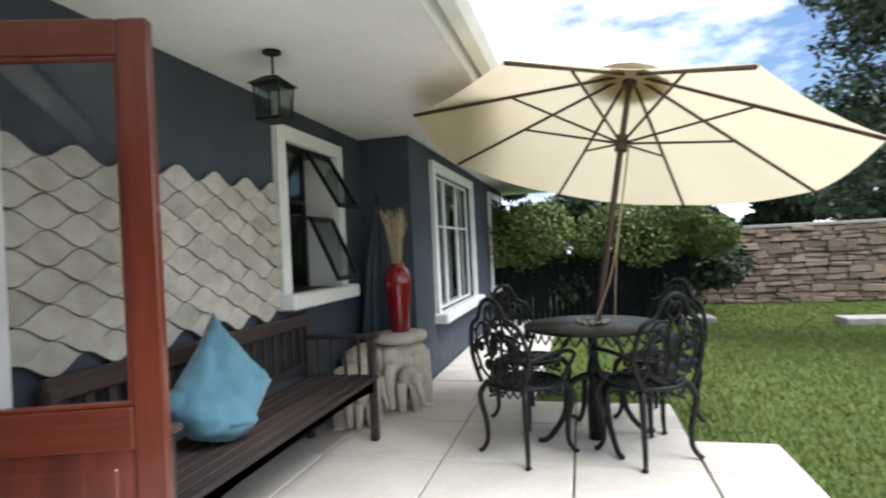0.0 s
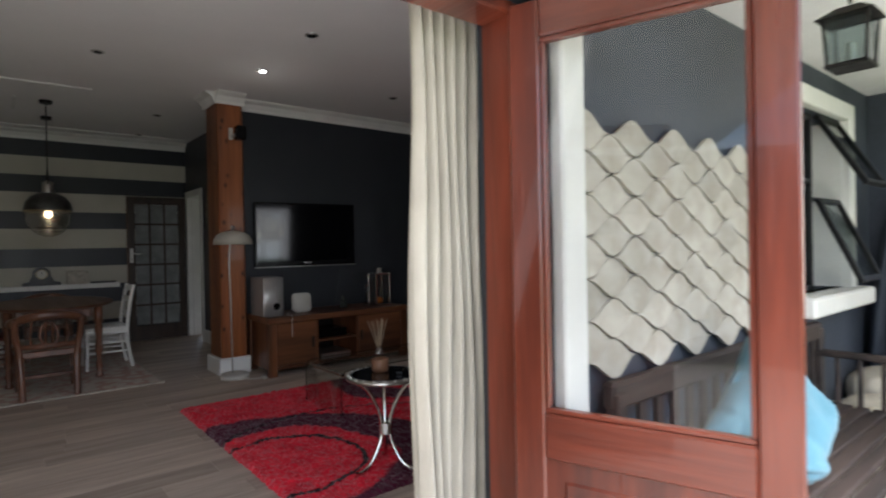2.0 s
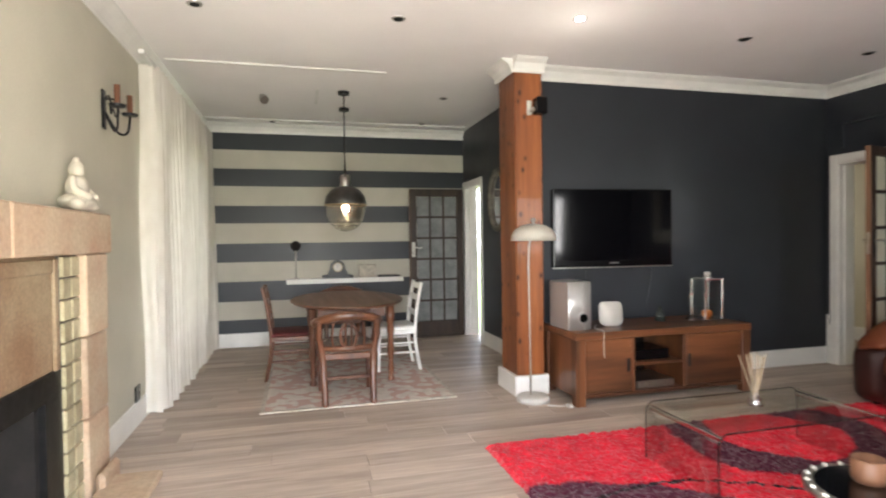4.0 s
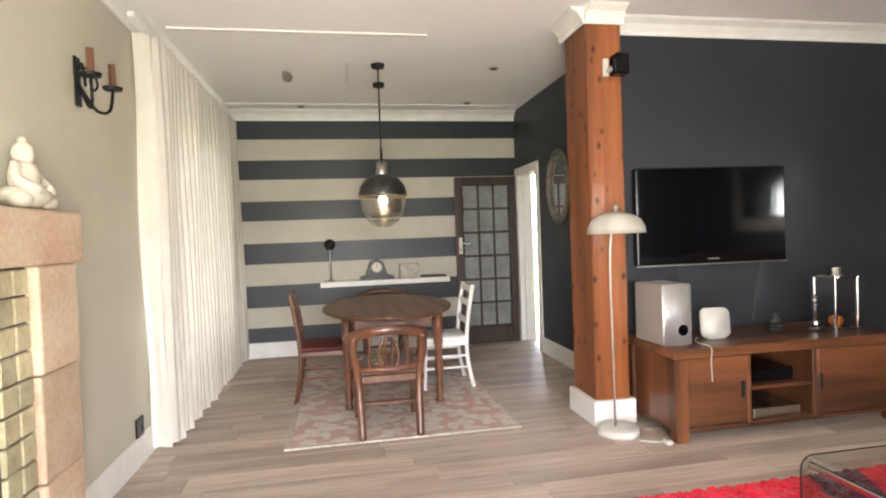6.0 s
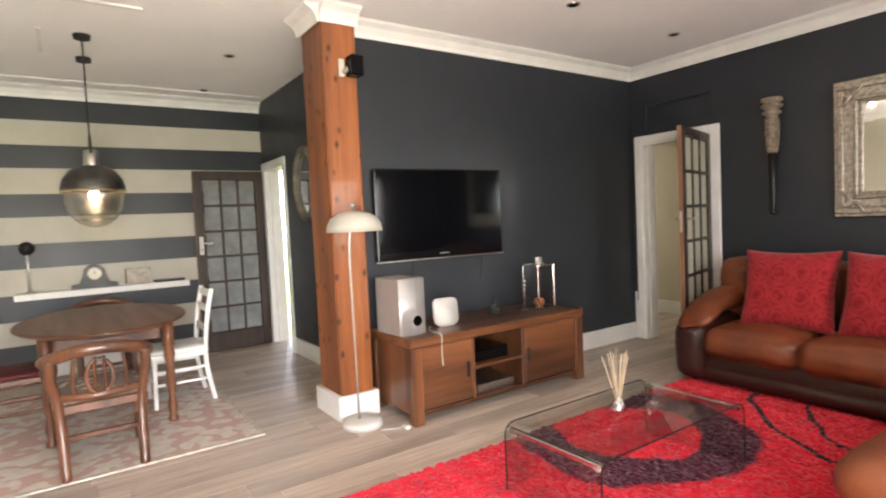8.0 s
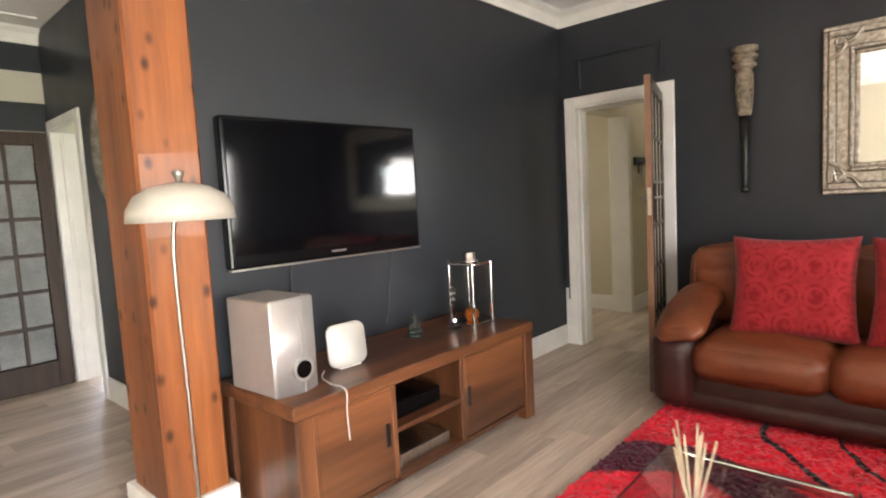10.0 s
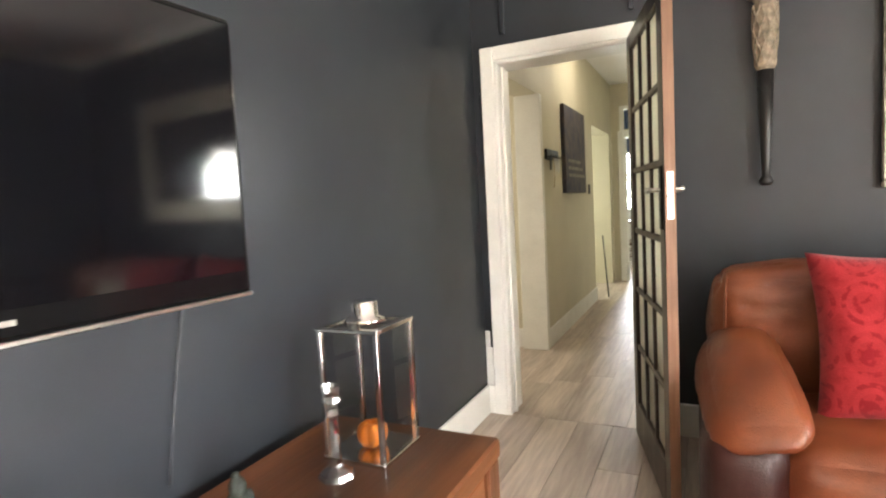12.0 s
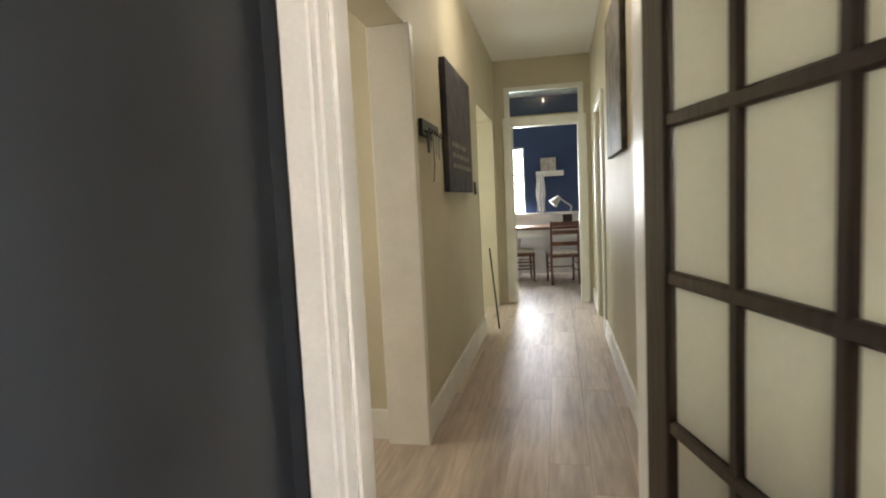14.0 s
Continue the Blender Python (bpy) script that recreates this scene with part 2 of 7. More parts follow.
def damask(name, ground, figure):
    """Cloth woven with rows of medallions and broken scrolls."""
    m = material(name, ground, 0.85, vary=0.10, scale=16, bump=0.4, bump_scale=220, spec=0.15, sheen=0.15)
    n, l = m.node_tree.nodes, m.node_tree.links
    b = n["Principled BSDF"]
    src = b.inputs["Base Color"].links[0].from_socket
    co, mp, vo, rp, ns, nr, hi, mx = (n.new("ShaderNode" + k) for k in ("TexCoord", "Mapping", "TexVoronoi", "ValToRGB", "TexNoise", "ValToRGB", "Math", "Mix"))
    mp.inputs["Scale"].default_value, mp.inputs["Location"].default_value = (7.0, 1.0, 6.0), (0.2, 0.0, 0.35)
    vo.inputs["Scale"].default_value, vo.inputs["Randomness"].default_value = 1.0, 0.0
    e = rp.color_ramp.elements
    e[0].position, e[0].color, e[1].position, e[1].color = 0.0, (1, 1, 1, 1), 0.27, (0, 0, 0, 1)
    for p, c in ((0.25, 1), (0.36, 0), (0.38, 0.9), (0.45, 0.9), (0.47, 0.0), (0.60, 0.3), (0.7, 0.8)):
        k = e.new(p)
        k.color = (c, c, c, 1)
    ns.inputs["Scale"].default_value, ns.inputs["Detail"].default_value = 34.0, 2.0
    nr.color_ramp.elements[0].position, nr.color_ramp.elements[1].position = 0.49, 0.53
    nr.color_ramp.elements[0].color, nr.color_ramp.elements[1].color = (0.05, 0.05, 0.05, 1), (0.95, 0.95, 0.95, 1)
    hi.operation = "MULTIPLY"
    mx.data_type = "RGBA"
    mx.inputs[7].default_value = (*figure, 1)
    ad = n.new("ShaderNodeMath")
    ad.operation, ad.use_clamp = "MULTIPLY_ADD", True
    ad.inputs[1].default_value = 0.22
    l.new(co.outputs["Object"], mp.inputs["Vector"]), l.new(mp.outputs["Vector"], vo.inputs["Vector"]), l.new(co.outputs["Object"], ns.inputs["Vector"])
    l.new(vo.outputs["Distance"], rp.inputs["Fac"]), l.new(ns.outputs["Fac"], nr.inputs["Fac"])
    l.new(rp.outputs["Color"], hi.inputs[0]), l.new(nr.outputs["Color"], hi.inputs[1])
    l.new(rp.outputs["Color"], ad.inputs[0]), l.new(hi.outputs["Value"], ad.inputs[2])
    l.new(ad.outputs["Value"], mx.inputs[0]), l.new(src, mx.inputs[6]), l.new(mx.outputs[2], b.inputs["Base Color"])
    return m


M = dict(
    navy=material("charcoal_navy_paint", (0.025, 0.0285, 0.0345), 0.43, vary=0.06, scale=2.5, bump=0.08, bump_scale=180),
    facade=material("slate_facade_paint", (0.055, 0.065, 0.085), 0.75, vary=0.1, scale=2.0, bump=0.35, bump_scale=45),
    cream_stripe=material("cream_stripe_paint", (0.50, 0.475, 0.40), 0.6, vary=0.04, scale=3, bump=0.06, bump_scale=150),
    beige=material("beige_wall_paint", (0.54, 0.515, 0.42), 0.65, vary=0.04, scale=2, bump=0.1, bump_scale=120),
    hall=material("hall_cream_paint", (0.58, 0.53, 0.40), 0.6, vary=0.04, scale=2, bump=0.1, bump_scale=120),
    white=material("white_gloss_paint", (0.80, 0.79, 0.75), 0.4, vary=0.04, scale=5, bump=0.05, bump_scale=90),
    ceiling=material("white_ceiling_paint", (0.90, 0.88, 0.86), 0.8, vary=0.02, scale=1.5, bump=0.04, bump_scale=90),
    soffit=material("soffit_paint", (0.88, 0.87, 0.86), 0.7, vary=0.04, scale=2.5, bump=0.05, bump_scale=60),
    blue=material("study_blue_paint", (0.035, 0.065, 0.15), 0.6, vary=0.05, scale=2),
    plank=wood("grey_oak_laminate", (0.54, 0.45, 0.375), (0.37, 0.295, 0.24), axis=1, rough=0.5, grain=7, spread=0.12),
    plank_joined=wood("grey_oak_laminate_far", (0.54, 0.45, 0.375), (0.37, 0.295, 0.24), axis=1, rough=0.5, grain=7, spread=0.12, island=True),
    joint=material("dark_joint", (0.25, 0.20, 0.165), 0.8),
    slab=material("sandstone_slab", (0.64, 0.59, 0.51), 0.75, vary=0.07, scale=3, bump=0.25, bump_scale=50, spread=0.05, colour2=(0.55, 0.50, 0.42)),
    grout=material("slab_grout", (0.20, 0.165, 0.13), 0.95, vary=0.2),
    mahogany=wood("mahogany", (0.17, 0.036, 0.018), (0.075, 0.017, 0.010), axis=2, rough=0.3, grain=8, coat=0.35),
    mahogany_x=wood("mahogany_rail", (0.17, 0.036, 0.018), (0.075, 0.017, 0.010), axis=0, rough=0.3, grain=8, coat=0.35),
    darkdoor=wood("dark_door_wood", (0.045, 0.026, 0.016), (0.020, 0.012, 0.008), axis=2, rough=0.4, grain=10, coat=0.2),
    dooredge=wood("door_edge_wood", (0.20, 0.10, 0.055), (0.13, 0.06, 0.032), axis=2, rough=0.5),
    pillar=wood("orange_pine", (0.31, 0.10, 0.03), (0.13, 0.038, 0.012), axis=2, rough=0.42, grain=6, coat=0.15, knots=True),
    cabinet=wood("cabinet_wood", (0.20, 0.076, 0.03), (0.048, 0.018, 0.008), axis=1, rough=0.38, grain=5, coat=0.15),
    cabinet_z=wood("cabinet_wood_upright", (0.20, 0.076, 0.03), (0.048, 0.018, 0.008), axis=2, rough=0.38, grain=5, coat=0.15),
    dining=wood("dining_wood", (0.15, 0.058, 0.027), (0.07, 0.026, 0.014), axis=0, rough=0.42, grain=8, coat=0.08),
    dining_z=wood("dining_wood_upright", (0.16, 0.062, 0.029), (0.075, 0.029, 0.015), axis=2, rough=0.32, grain=9, coat=0.2),
    bench=wood("weathered_bench_wood", (0.050, 0.034, 0.028), (0.015, 0.011, 0.010), axis=1, rough=0.6, grain=12),
    iron=material("black_cast_iron", (0.012, 0.012, 0.013), 0.42, metal=0.3, vary=0.3, scale=20, bump=0.3, bump_scale=120),
    darkmetal=material("dark_bronze", (0.022, 0.02, 0.018), 0.5, metal=0.6, vary=0.3, scale=20),
    gunmetal=material("gunmetal", (0.10, 0.098, 0.092), 0.36, metal=0.8, vary=0.15, scale=12),
    chrome=material("chrome", (0.80, 0.79, 0.76), 0.13, metal=1.0, vary=0.05, scale=20),
    brushed=material("brushed_nickel", (0.55, 0.53, 0.49), 0.3, metal=1.0, vary=0.1, scale=30),
    silver_plastic=material("silver_plastic", (0.36, 0.345, 0.325), 0.38, metal=0.35, vary=0.04, scale=4),
    white_plastic=material("white_plastic", (0.56, 0.545, 0.50), 0.42, vary=0.02, scale=5),
    silver_front=material("silver_front", (0.43, 0.42, 0.40), 0.42, metal=0.55, vary=0.04, scale=4),
    enamel=material("cream_enamel", (0.44, 0.42, 0.36), 0.38, vary=0.05, scale=6),
    black_plastic=material("black_plastic", (0.004, 0.004, 0.0045), 0.18, vary=0.1, scale=20, spec=0.2),
    screen=material("tv_screen", (0.003, 0.003, 0.004), 0.075, vary=0.02, spec=0.7),
    leather=material("tan_leather", (0.20, 0.055, 0.019), 0.42, vary=0.14, scale=5, bump=0.4, bump_scale=190, colour2=(0.125, 0.032, 0.012), coat=0.12),
    leather_dark=material("dark_leather", (0.042, 0.011, 0.008), 0.42, vary=0.15, scale=5, bump=0.4, bump_scale=170, coat=0.03),
    red_cushion=damask("red_damask", (0.37, 0.026, 0.031), (0.23, 0.010, 0.016)),
    blue_cushion=material("teal_cushion_cloth", (0.085, 0.20, 0.255), 0.9, vary=0.08, scale=8, bump=0.5, bump_scale=260, sheen=0.2),
    rug_red=rug_red_material(),
    rug_cream=patterned("faded_persian", (0.67, 0.61, 0.54), (0.52, 0.36, 0.31), 13, 0.93, soft=0.16),
    floral=patterned("floral_seat", (0.55, 0.50, 0.42), (0.20, 0.17, 0.15), 24, 0.72),
    darkred_seat=material("oxblood_seat", (0.10, 0.012, 0.012), 0.7),
    curtain=cloth("white_voile_curtain", (0.70, 0.67, 0.60), (0.65, 0.61, 0.54), 0.03),
    curtain_door=cloth("cream_lined_curtain", (0.52, 0.48, 0.40), (0.45, 0.41, 0.34), 0.12),
    canopy=cloth("canvas_canopy", (0.72, 0.62, 0.43), (0.66, 0.56, 0.38), 0.45, scale=3),
    umbrella_wood=wood("umbrella_hardwood", (0.075, 0.038, 0.024), (0.035, 0.018, 0.012), axis=2, rough=0.5),
    scale_tile=material("concrete_scale_tile", (0.52, 0.485, 0.42), 0.85, vary=0.1, scale=9, bump=0.3, bump_scale=70, spread=0.12, colour2=(0.40, 0.36, 0.30)),
    tile_back=material("tile_back_mortar", (0.20, 0.185, 0.165), 0.95),
    plaster_figure=material("carved_white_stone", (0.62, 0.57, 0.47), 0.8, vary=0.12, scale=10, bump=0.4, bump_scale=40),
    vase=material("red_glaze", (0.20, 0.004, 0.010), 0.12, vary=0.1, scale=4, coat=0.6),
    straw=material("dry_reed", (0.50, 0.40, 0.27), 0.85, vary=0.15, scale=30, island=True, spread=0.2),
    fire_stone=material("sandstone_blocks", (0.52, 0.42, 0.30), 0.8, vary=0.14, scale=4, bump=0.4, bump_scale=40, colour2=(0.46, 0.31, 0.21), spread=0.1),
    fire_tile=material("moss_glazed_tile", (0.50, 0.46, 0.30), 0.35, vary=0.16, scale=9, bump=0.15, bump_scale=40, colour2=(0.36, 0.31, 0.19), spread=0.2),
    soot=material("soot", (0.018, 0.015, 0.013), 0.9, vary=0.2),
    copper_hood=material("aged_hood_panel", (0.36, 0.28, 0.18), 0.6, vary=0.2, scale=3, colour2=(0.25, 0.15, 0.085)),
    brick_fire=material("sooty_firebrick", (0.115, 0.058, 0.04), 0.9, vary=0.25, scale=8, spread=0.25),
    gold=material("antique_gold_figure", (0.50, 0.41, 0.255), 0.42, metal=0.5, vary=0.25, scale=18, bump=0.4, bump_scale=60),
    mirror_frame=material("silver_leaf_frame", (0.56, 0.52, 0.45), 0.36, metal=0.75, vary=0.2, scale=34, bump=0.7, bump_scale=70, colour2=(0.32, 0.28, 0.22)),
    mirror=material("mirror_glass", (0.90, 0.90, 0.88), 0.015, metal=1.0, vary=0.0),
    carved=material("carved_horn", (0.33, 0.27, 0.19), 0.55, vary=0.25, scale=25, bump=0.6, bump_scale=60),
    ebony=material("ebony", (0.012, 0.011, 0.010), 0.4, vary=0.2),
    grey_wash=material("greywashed_wood", (0.20, 0.185, 0.15), 0.65, vary=0.2, scale=18, bump=0.4),
    leaf_stone=material("dark_green_stone", (0.03, 0.038, 0.03), 0.7, vary=0.3, scale=40, bump=0.8, bump_scale=60),
    cut_glass=glass("cut_glass", (0.97, 0.97, 0.94), 0.22, 0.93, 0.24),
    clear=glass("clear_glass"),
    table_glass=glass("coffee_table_glass", (0.95, 0.975, 0.96), 0.0, 0.96, 0.02, 0.36),
    window_glass=glass("window_glass", (0.9, 0.95, 0.95), 0.0, 0.85),
    frosted=cloth("frosted_pane", (0.80, 0.79, 0.68), (0.76, 0.75, 0.64), 0.6, scale=3, bump_scale=60),
    grey_frosted=material("grey_obscured_pane", (0.24, 0.25, 0.245), 0.2, vary=0.15, scale=6, bump=0.2, bump_scale=60),
    crystal=glass("crystal", (0.98, 0.99, 0.99), 0.03, 0.92, 0.30),
    pumpkin=material("orange_ceramic", (0.62, 0.17, 0.015), 0.4, vary=0.1),
    bulb=glowing("lit_bulb", (1.0, 0.72, 0.38), 3.0),
    downlight_on=glowing("lit_downlight", (1.0, 0.93, 0.82), 4.0),
    art_dark=material("dark_canvas_print", (0.085, 0.065, 0.06), 0.7, vary=0.3, scale=9, colour2=(0.035, 0.04, 0.065)),
    art_stone=material("relief_panel", (0.17, 0.15, 0.125), 0.6, vary=0.25, scale=9, bump=1.0, bump_scale=30),
    towel=material("white_towel", (0.72, 0.72, 0.72), 0.95, bump=0.5, bump_scale=160),
    print=material("pale_print", (0.55, 0.50, 0.42), 0.7, vary=0.15, scale=20),
    leaf=material("hedge_leaf", (0.095, 0.14, 0.042), 0.65, vary=0.2, scale=2, spread=0.35, spec=0.3, island=True, colour2=(0.16, 0.185, 0.05)),
    leaf_dark=material("dark_leaf", (0.030, 0.055, 0.022), 0.6, vary=0.2, scale=2, spread=0.5, island=True),
    leaf_tree=material("tree_leaf", (0.066, 0.095, 0.050), 0.6, vary=0.2, scale=2, spread=0.5, island=True),
    bark=material("bark", (0.09, 0.07, 0.05), 0.9, vary=0.3, scale=9, bump=0.8, bump_scale=40),
    grass=material("lawn_blade", (0.15, 0.215, 0.045), 0.8, vary=0.15, scale=0.9, spread=0.14, spec=0.2, island=True, colour2=(0.21, 0.245, 0.07)),
    soil=material("lawn_ground", (0.085, 0.13, 0.03), 0.9, vary=0.3, scale=2.0, bump=0.8, bump_scale=90, colour2=(0.10, 0.13, 0.03)),
    fence=material("black_fence_board", (0.006, 0.007, 0.008), 0.8, vary=0.2, scale=9, spread=0.2, spec=0.2),
    garden_stone=material("garden_wall_stone", (0.30, 0.215, 0.15), 0.9, vary=0.25, scale=7, bump=0.7, bump_scale=30, spread=0.25, colour2=(0.20, 0.14, 0.10)),
    mortar=material("garden_mortar", (0.15, 0.125, 0.10), 0.95, vary=0.2),
    concrete=material("pale_concrete", (0.40, 0.36, 0.31), 0.9, vary=0.15, scale=6, bump=0.4),
    green_cloth=material("green_bin_plastic", (0.10, 0.33, 0.03), 0.5),
)


# ---------------------------------------------------------------- mesh helpers
def thing(name, label, category, at=(0, 0, 0), rz=0.0, group="", kind="", rx=0.0, ry=0.0):
    o = new(name)
    o.empty_display_size = 0.05
    o.matrix_world = pose(at[0], at[1], at[2], rx, ry, rz)
    return tagged(o, label, category, group, kind)


def mesh_from(bm, name, mat, smooth=False):
    me = bpy.data.meshes.new(name)
    bm.normal_update()
    bm.to_mesh(me)
    bm.free()
    me.materials.append(mat)
    if smooth:
        me.shade_smooth()
    return me


def part(name, bm, mat, parent=None, label="", smooth=False):
    o = new(name, bm if isinstance(bm, bpy.types.Mesh) else mesh_from(bm, name, mat, smooth))
    if parent is not None:
        o.parent = parent
    if label:
        o["label"] = label
    return o


def single(name, bm, mat, label, category, at=(0, 0, 0), rz=0.0, group="", kind="", smooth=False):
    o = part(name, bm, mat, None, "", smooth)
    o.matrix_world = pose(at[0], at[1], at[2], 0, 0, rz)
    return tagged(o, label, category, group, kind)


def structure(name, bm, mat, label, category):
    return tagged(part(name, bm, mat), label, category, "", "structure")


def box(bm, x0, x1, y0, y1, z0, z1, bevel=0.0, seg=1):
    r = bmesh.ops.create_cube(bm, size=1.0, matrix=Matrix.Translation(((x0 + x1) / 2, (y0 + y1) / 2, (z0 + z1) / 2)) @ Matrix.Diagonal((abs(x1 - x0), abs(y1 - y0), abs(z1 - z0), 1)))
    if bevel:
        edges = {e for v in r["verts"] for e in v.link_edges}
        bmesh.ops.bevel(bm, geom=list(edges), offset=bevel, segments=seg, affect="EDGES", profile=0.5)
    return bm


def boxes(*lots, bevel=0.0, seg=1):
    bm = bmesh.new()
    for b in lots:
        box(bm, *b, bevel=bevel, seg=seg)
    return bm


def B(*b, bevel=0.004, seg=1):
    return box(bmesh.new(), *b, bevel=bevel, seg=seg)


def rod(bm, p, q, r0, r1=None, seg=10):
    p, q = Vector(p), Vector(q)
    d = q - p
    m = Matrix.Translation((p + q) / 2) @ d.to_track_quat("Z", "Y").to_matrix().to_4x4()
    bmesh.ops.create_cone(bm, cap_ends=True, segments=seg, radius1=r0, radius2=r0 if r1 is None else r1, depth=d.length, matrix=m)
    return bm


def R(p, q, r0, r1=None, seg=10):
    return rod(bmesh.new(), p, q, r0, r1, seg)


def ball(bm, c, r, sx=1, sy=1, sz=1, u=14, v=9):
    bmesh.ops.create_uvsphere(bm, u_segments=u, v_segments=v, radius=r, matrix=Matrix.Translation(c) @ Matrix.Diagonal((sx, sy, sz, 1)))
    return bm


def lathe(profile, seg=24, at=(0, 0, 0), bm=None):
    bm = bm or bmesh.new()
    rings = []
    for r, z in profile:
        rings.append([bm.verts.new((at[0] + r * math.cos(2 * math.pi * i / seg), at[1] + r * math.sin(2 * math.pi * i / seg), at[2] + z)) for i in range(seg)])
    for a, b in zip(rings, rings[1:]):
        for i in range(seg):
            bm.faces.new((a[i], a[(i + 1) % seg], b[(i + 1) % seg], b[i]))
    if profile[0][0] > 1e-4:
        bm.faces.new(rings[0][::-1])
    if profile[-1][0] > 1e-4:
        bm.faces.new(rings[-1])
    return bm


def smooth_path(pts, n=6, closed=False):
    pts = [Vector(p) for p in pts]
    out, k = [], len(pts)
    for i in range(k if closed else k - 1):
        p0, p1, p2, p3 = (pts[(i + j) % k] if closed else pts[min(max(i + j, 0), k - 1)] for j in (-1, 0, 1, 2))
        for s in range(n):
            t = s / n
            out.append(0.5 * (2 * p1 + (p2 - p0) * t + (2 * p0 - 5 * p1 + 4 * p2 - p3) * t * t + (3 * p1 - p0 - 3 * p2 + p3) * t ** 3))
    return out if closed else out + [pts[-1]]


def tube(bm, pts, r, seg=7, closed=False, n=5, r_end=None, curve=True):
    """A round bar swept along a smooth path."""
    path = smooth_path(pts, n, closed) if curve else [Vector(p) for p in pts]
    k = len(path)
    rings, up = [], None
    for i, p in enumerate(path):
        a, b = path[i - 1] if (closed or i) else p, path[(i + 1) % k] if (closed or i < k - 1) else p
        d = (b - a).normalized()
        up = d.orthogonal().normalized() if up is None else (up - d * up.dot(d)).normalized()
        side = d.cross(up)
        rr = r if r_end is None else r + (r_end - r) * i / (k - 1)
        rings.append([bm.verts.new(p + (up * math.cos(2 * math.pi * j / seg) + side * math.sin(2 * math.pi * j / seg)) * rr) for j in range(seg)])
    for i in range(k if closed else k - 1):
        a, b = rings[i], rings[(i + 1) % k]
        for j in range(seg):
            bm.faces.new((a[j], a[(j + 1) % seg], b[(j + 1) % seg], b[j]))
    if not closed:
        bm.faces.new(rings[0][::-1]), bm.faces.new(rings[-1])
    return bm


def T(pts, r, **k):
    return tube(bmesh.new(), pts, r, **k)


def pillow(w, h, d, seg=14, pinch=0.10, wob=0.008):
    """A stuffed square cushion in the xz plane, thick along y, with pulled corners."""
    bm = bmesh.new()
    faces = {}
    for side in (-1, 1):
        g = []
        for i in range(seg + 1):
            row = []
            for j in range(seg + 1):
                u, v = 2 * i / seg - 1, 2 * j / seg - 1
                full = max(0.0, (1 - u ** 4) * (1 - v ** 4)) ** 0.5
                x = u * w / 2 * (1 - pinch * (1 - v * v) * u * u * 0.6)
                z = v * h / 2 * (1 - pinch * (1 - u * u) * v * v * 0.6)
                y = side * (d / 2 * full + 0.004) + wob * noise.noise(Vector((u * 2.3, v * 2.3, side * 3)))
                row.append(bm.verts.new((x, y, z)))
            g.append(row)
        faces[side] = g
        for i in range(seg):
            for j in range(seg):
                q = (g[i][j], g[i + 1][j], g[i + 1][j + 1], g[i][j + 1])
                bm.faces.new(q if side < 0 else q[::-1])
    a, b = faces[-1], faces[1]
    rim = [(i, 0) for i in range(seg)] + [(seg, j) for j in range(seg)] + [(i, seg) for i in range(seg, 0, -1)] + [(0, j) for j in range(seg, 0, -1)]
    for p, q in zip(rim, rim[1:] + rim[:1]):
        bm.faces.new((a[p[0]][p[1]], b[p[0]][p[1]], b[q[0]][q[1]], a[q[0]][q[1]]))
    return bm


def soft_box(x0, x1, y0, y1, z0, z1, r=0.06, puff=0.03, cuts=6, seed=0.0):
    """An upholstered block: rounded and slightly swollen."""
    bm = bmesh.new()
    bmesh.ops.create_cube(bm, size=2.0)
    bmesh.ops.subdivide_edges(bm, edges=bm.edges[:], cuts=cuts, use_grid_fill=True)
    half = Vector(((x1 - x0) / 2, (y1 - y0) / 2, (z1 - z0) / 2))
    mid = Vector(((x0 + x1) / 2, (y0 + y1) / 2, (z0 + z1) / 2))
    r = min(r, *half)
    for v in bm.verts:
        p = Vector([math.sin(c * math.pi / 2) for c in v.co])
        q = Vector((p.x * half.x, p.y * half.y, p.z * half.z))
        core = Vector([max(-h + r, min(h - r, c)) for c, h in zip(q, half)])
        d = (q - core).normalized()
        swell = Vector((d.x * (1 - p.y ** 2) * (1 - p.z ** 2), d.y * (1 - p.x ** 2) * (1 - p.z ** 2), d.z * (1 - p.x ** 2) * (1 - p.y ** 2))) * puff
        v.co = mid + core + d * r + swell + d * 0.006 * noise.noise(core * 7 + Vector((seed, seed, seed)))
    return bm


def crease(bm, depth, seed=0.0, sx=8.0, sy=5.0, sz=13.0):
    """Press wandering creases into a soft surface."""
    bm.normal_update()
    for v in bm.verts:
        c = v.co
        k = noise.noise(Vector((c.x * sx + c.z * 6 + seed, c.y * sy, c.z * sz - c.x * 7)))
        f = max(0.0, 0.16 - abs(k)) / 0.16
        v.co = c - v.normal * depth * f * f * (0.4 + 0.6 * max(0.0, noise.noise(c * 3.1 + Vector((seed, 0, 4))) + 0.5))
    return bm


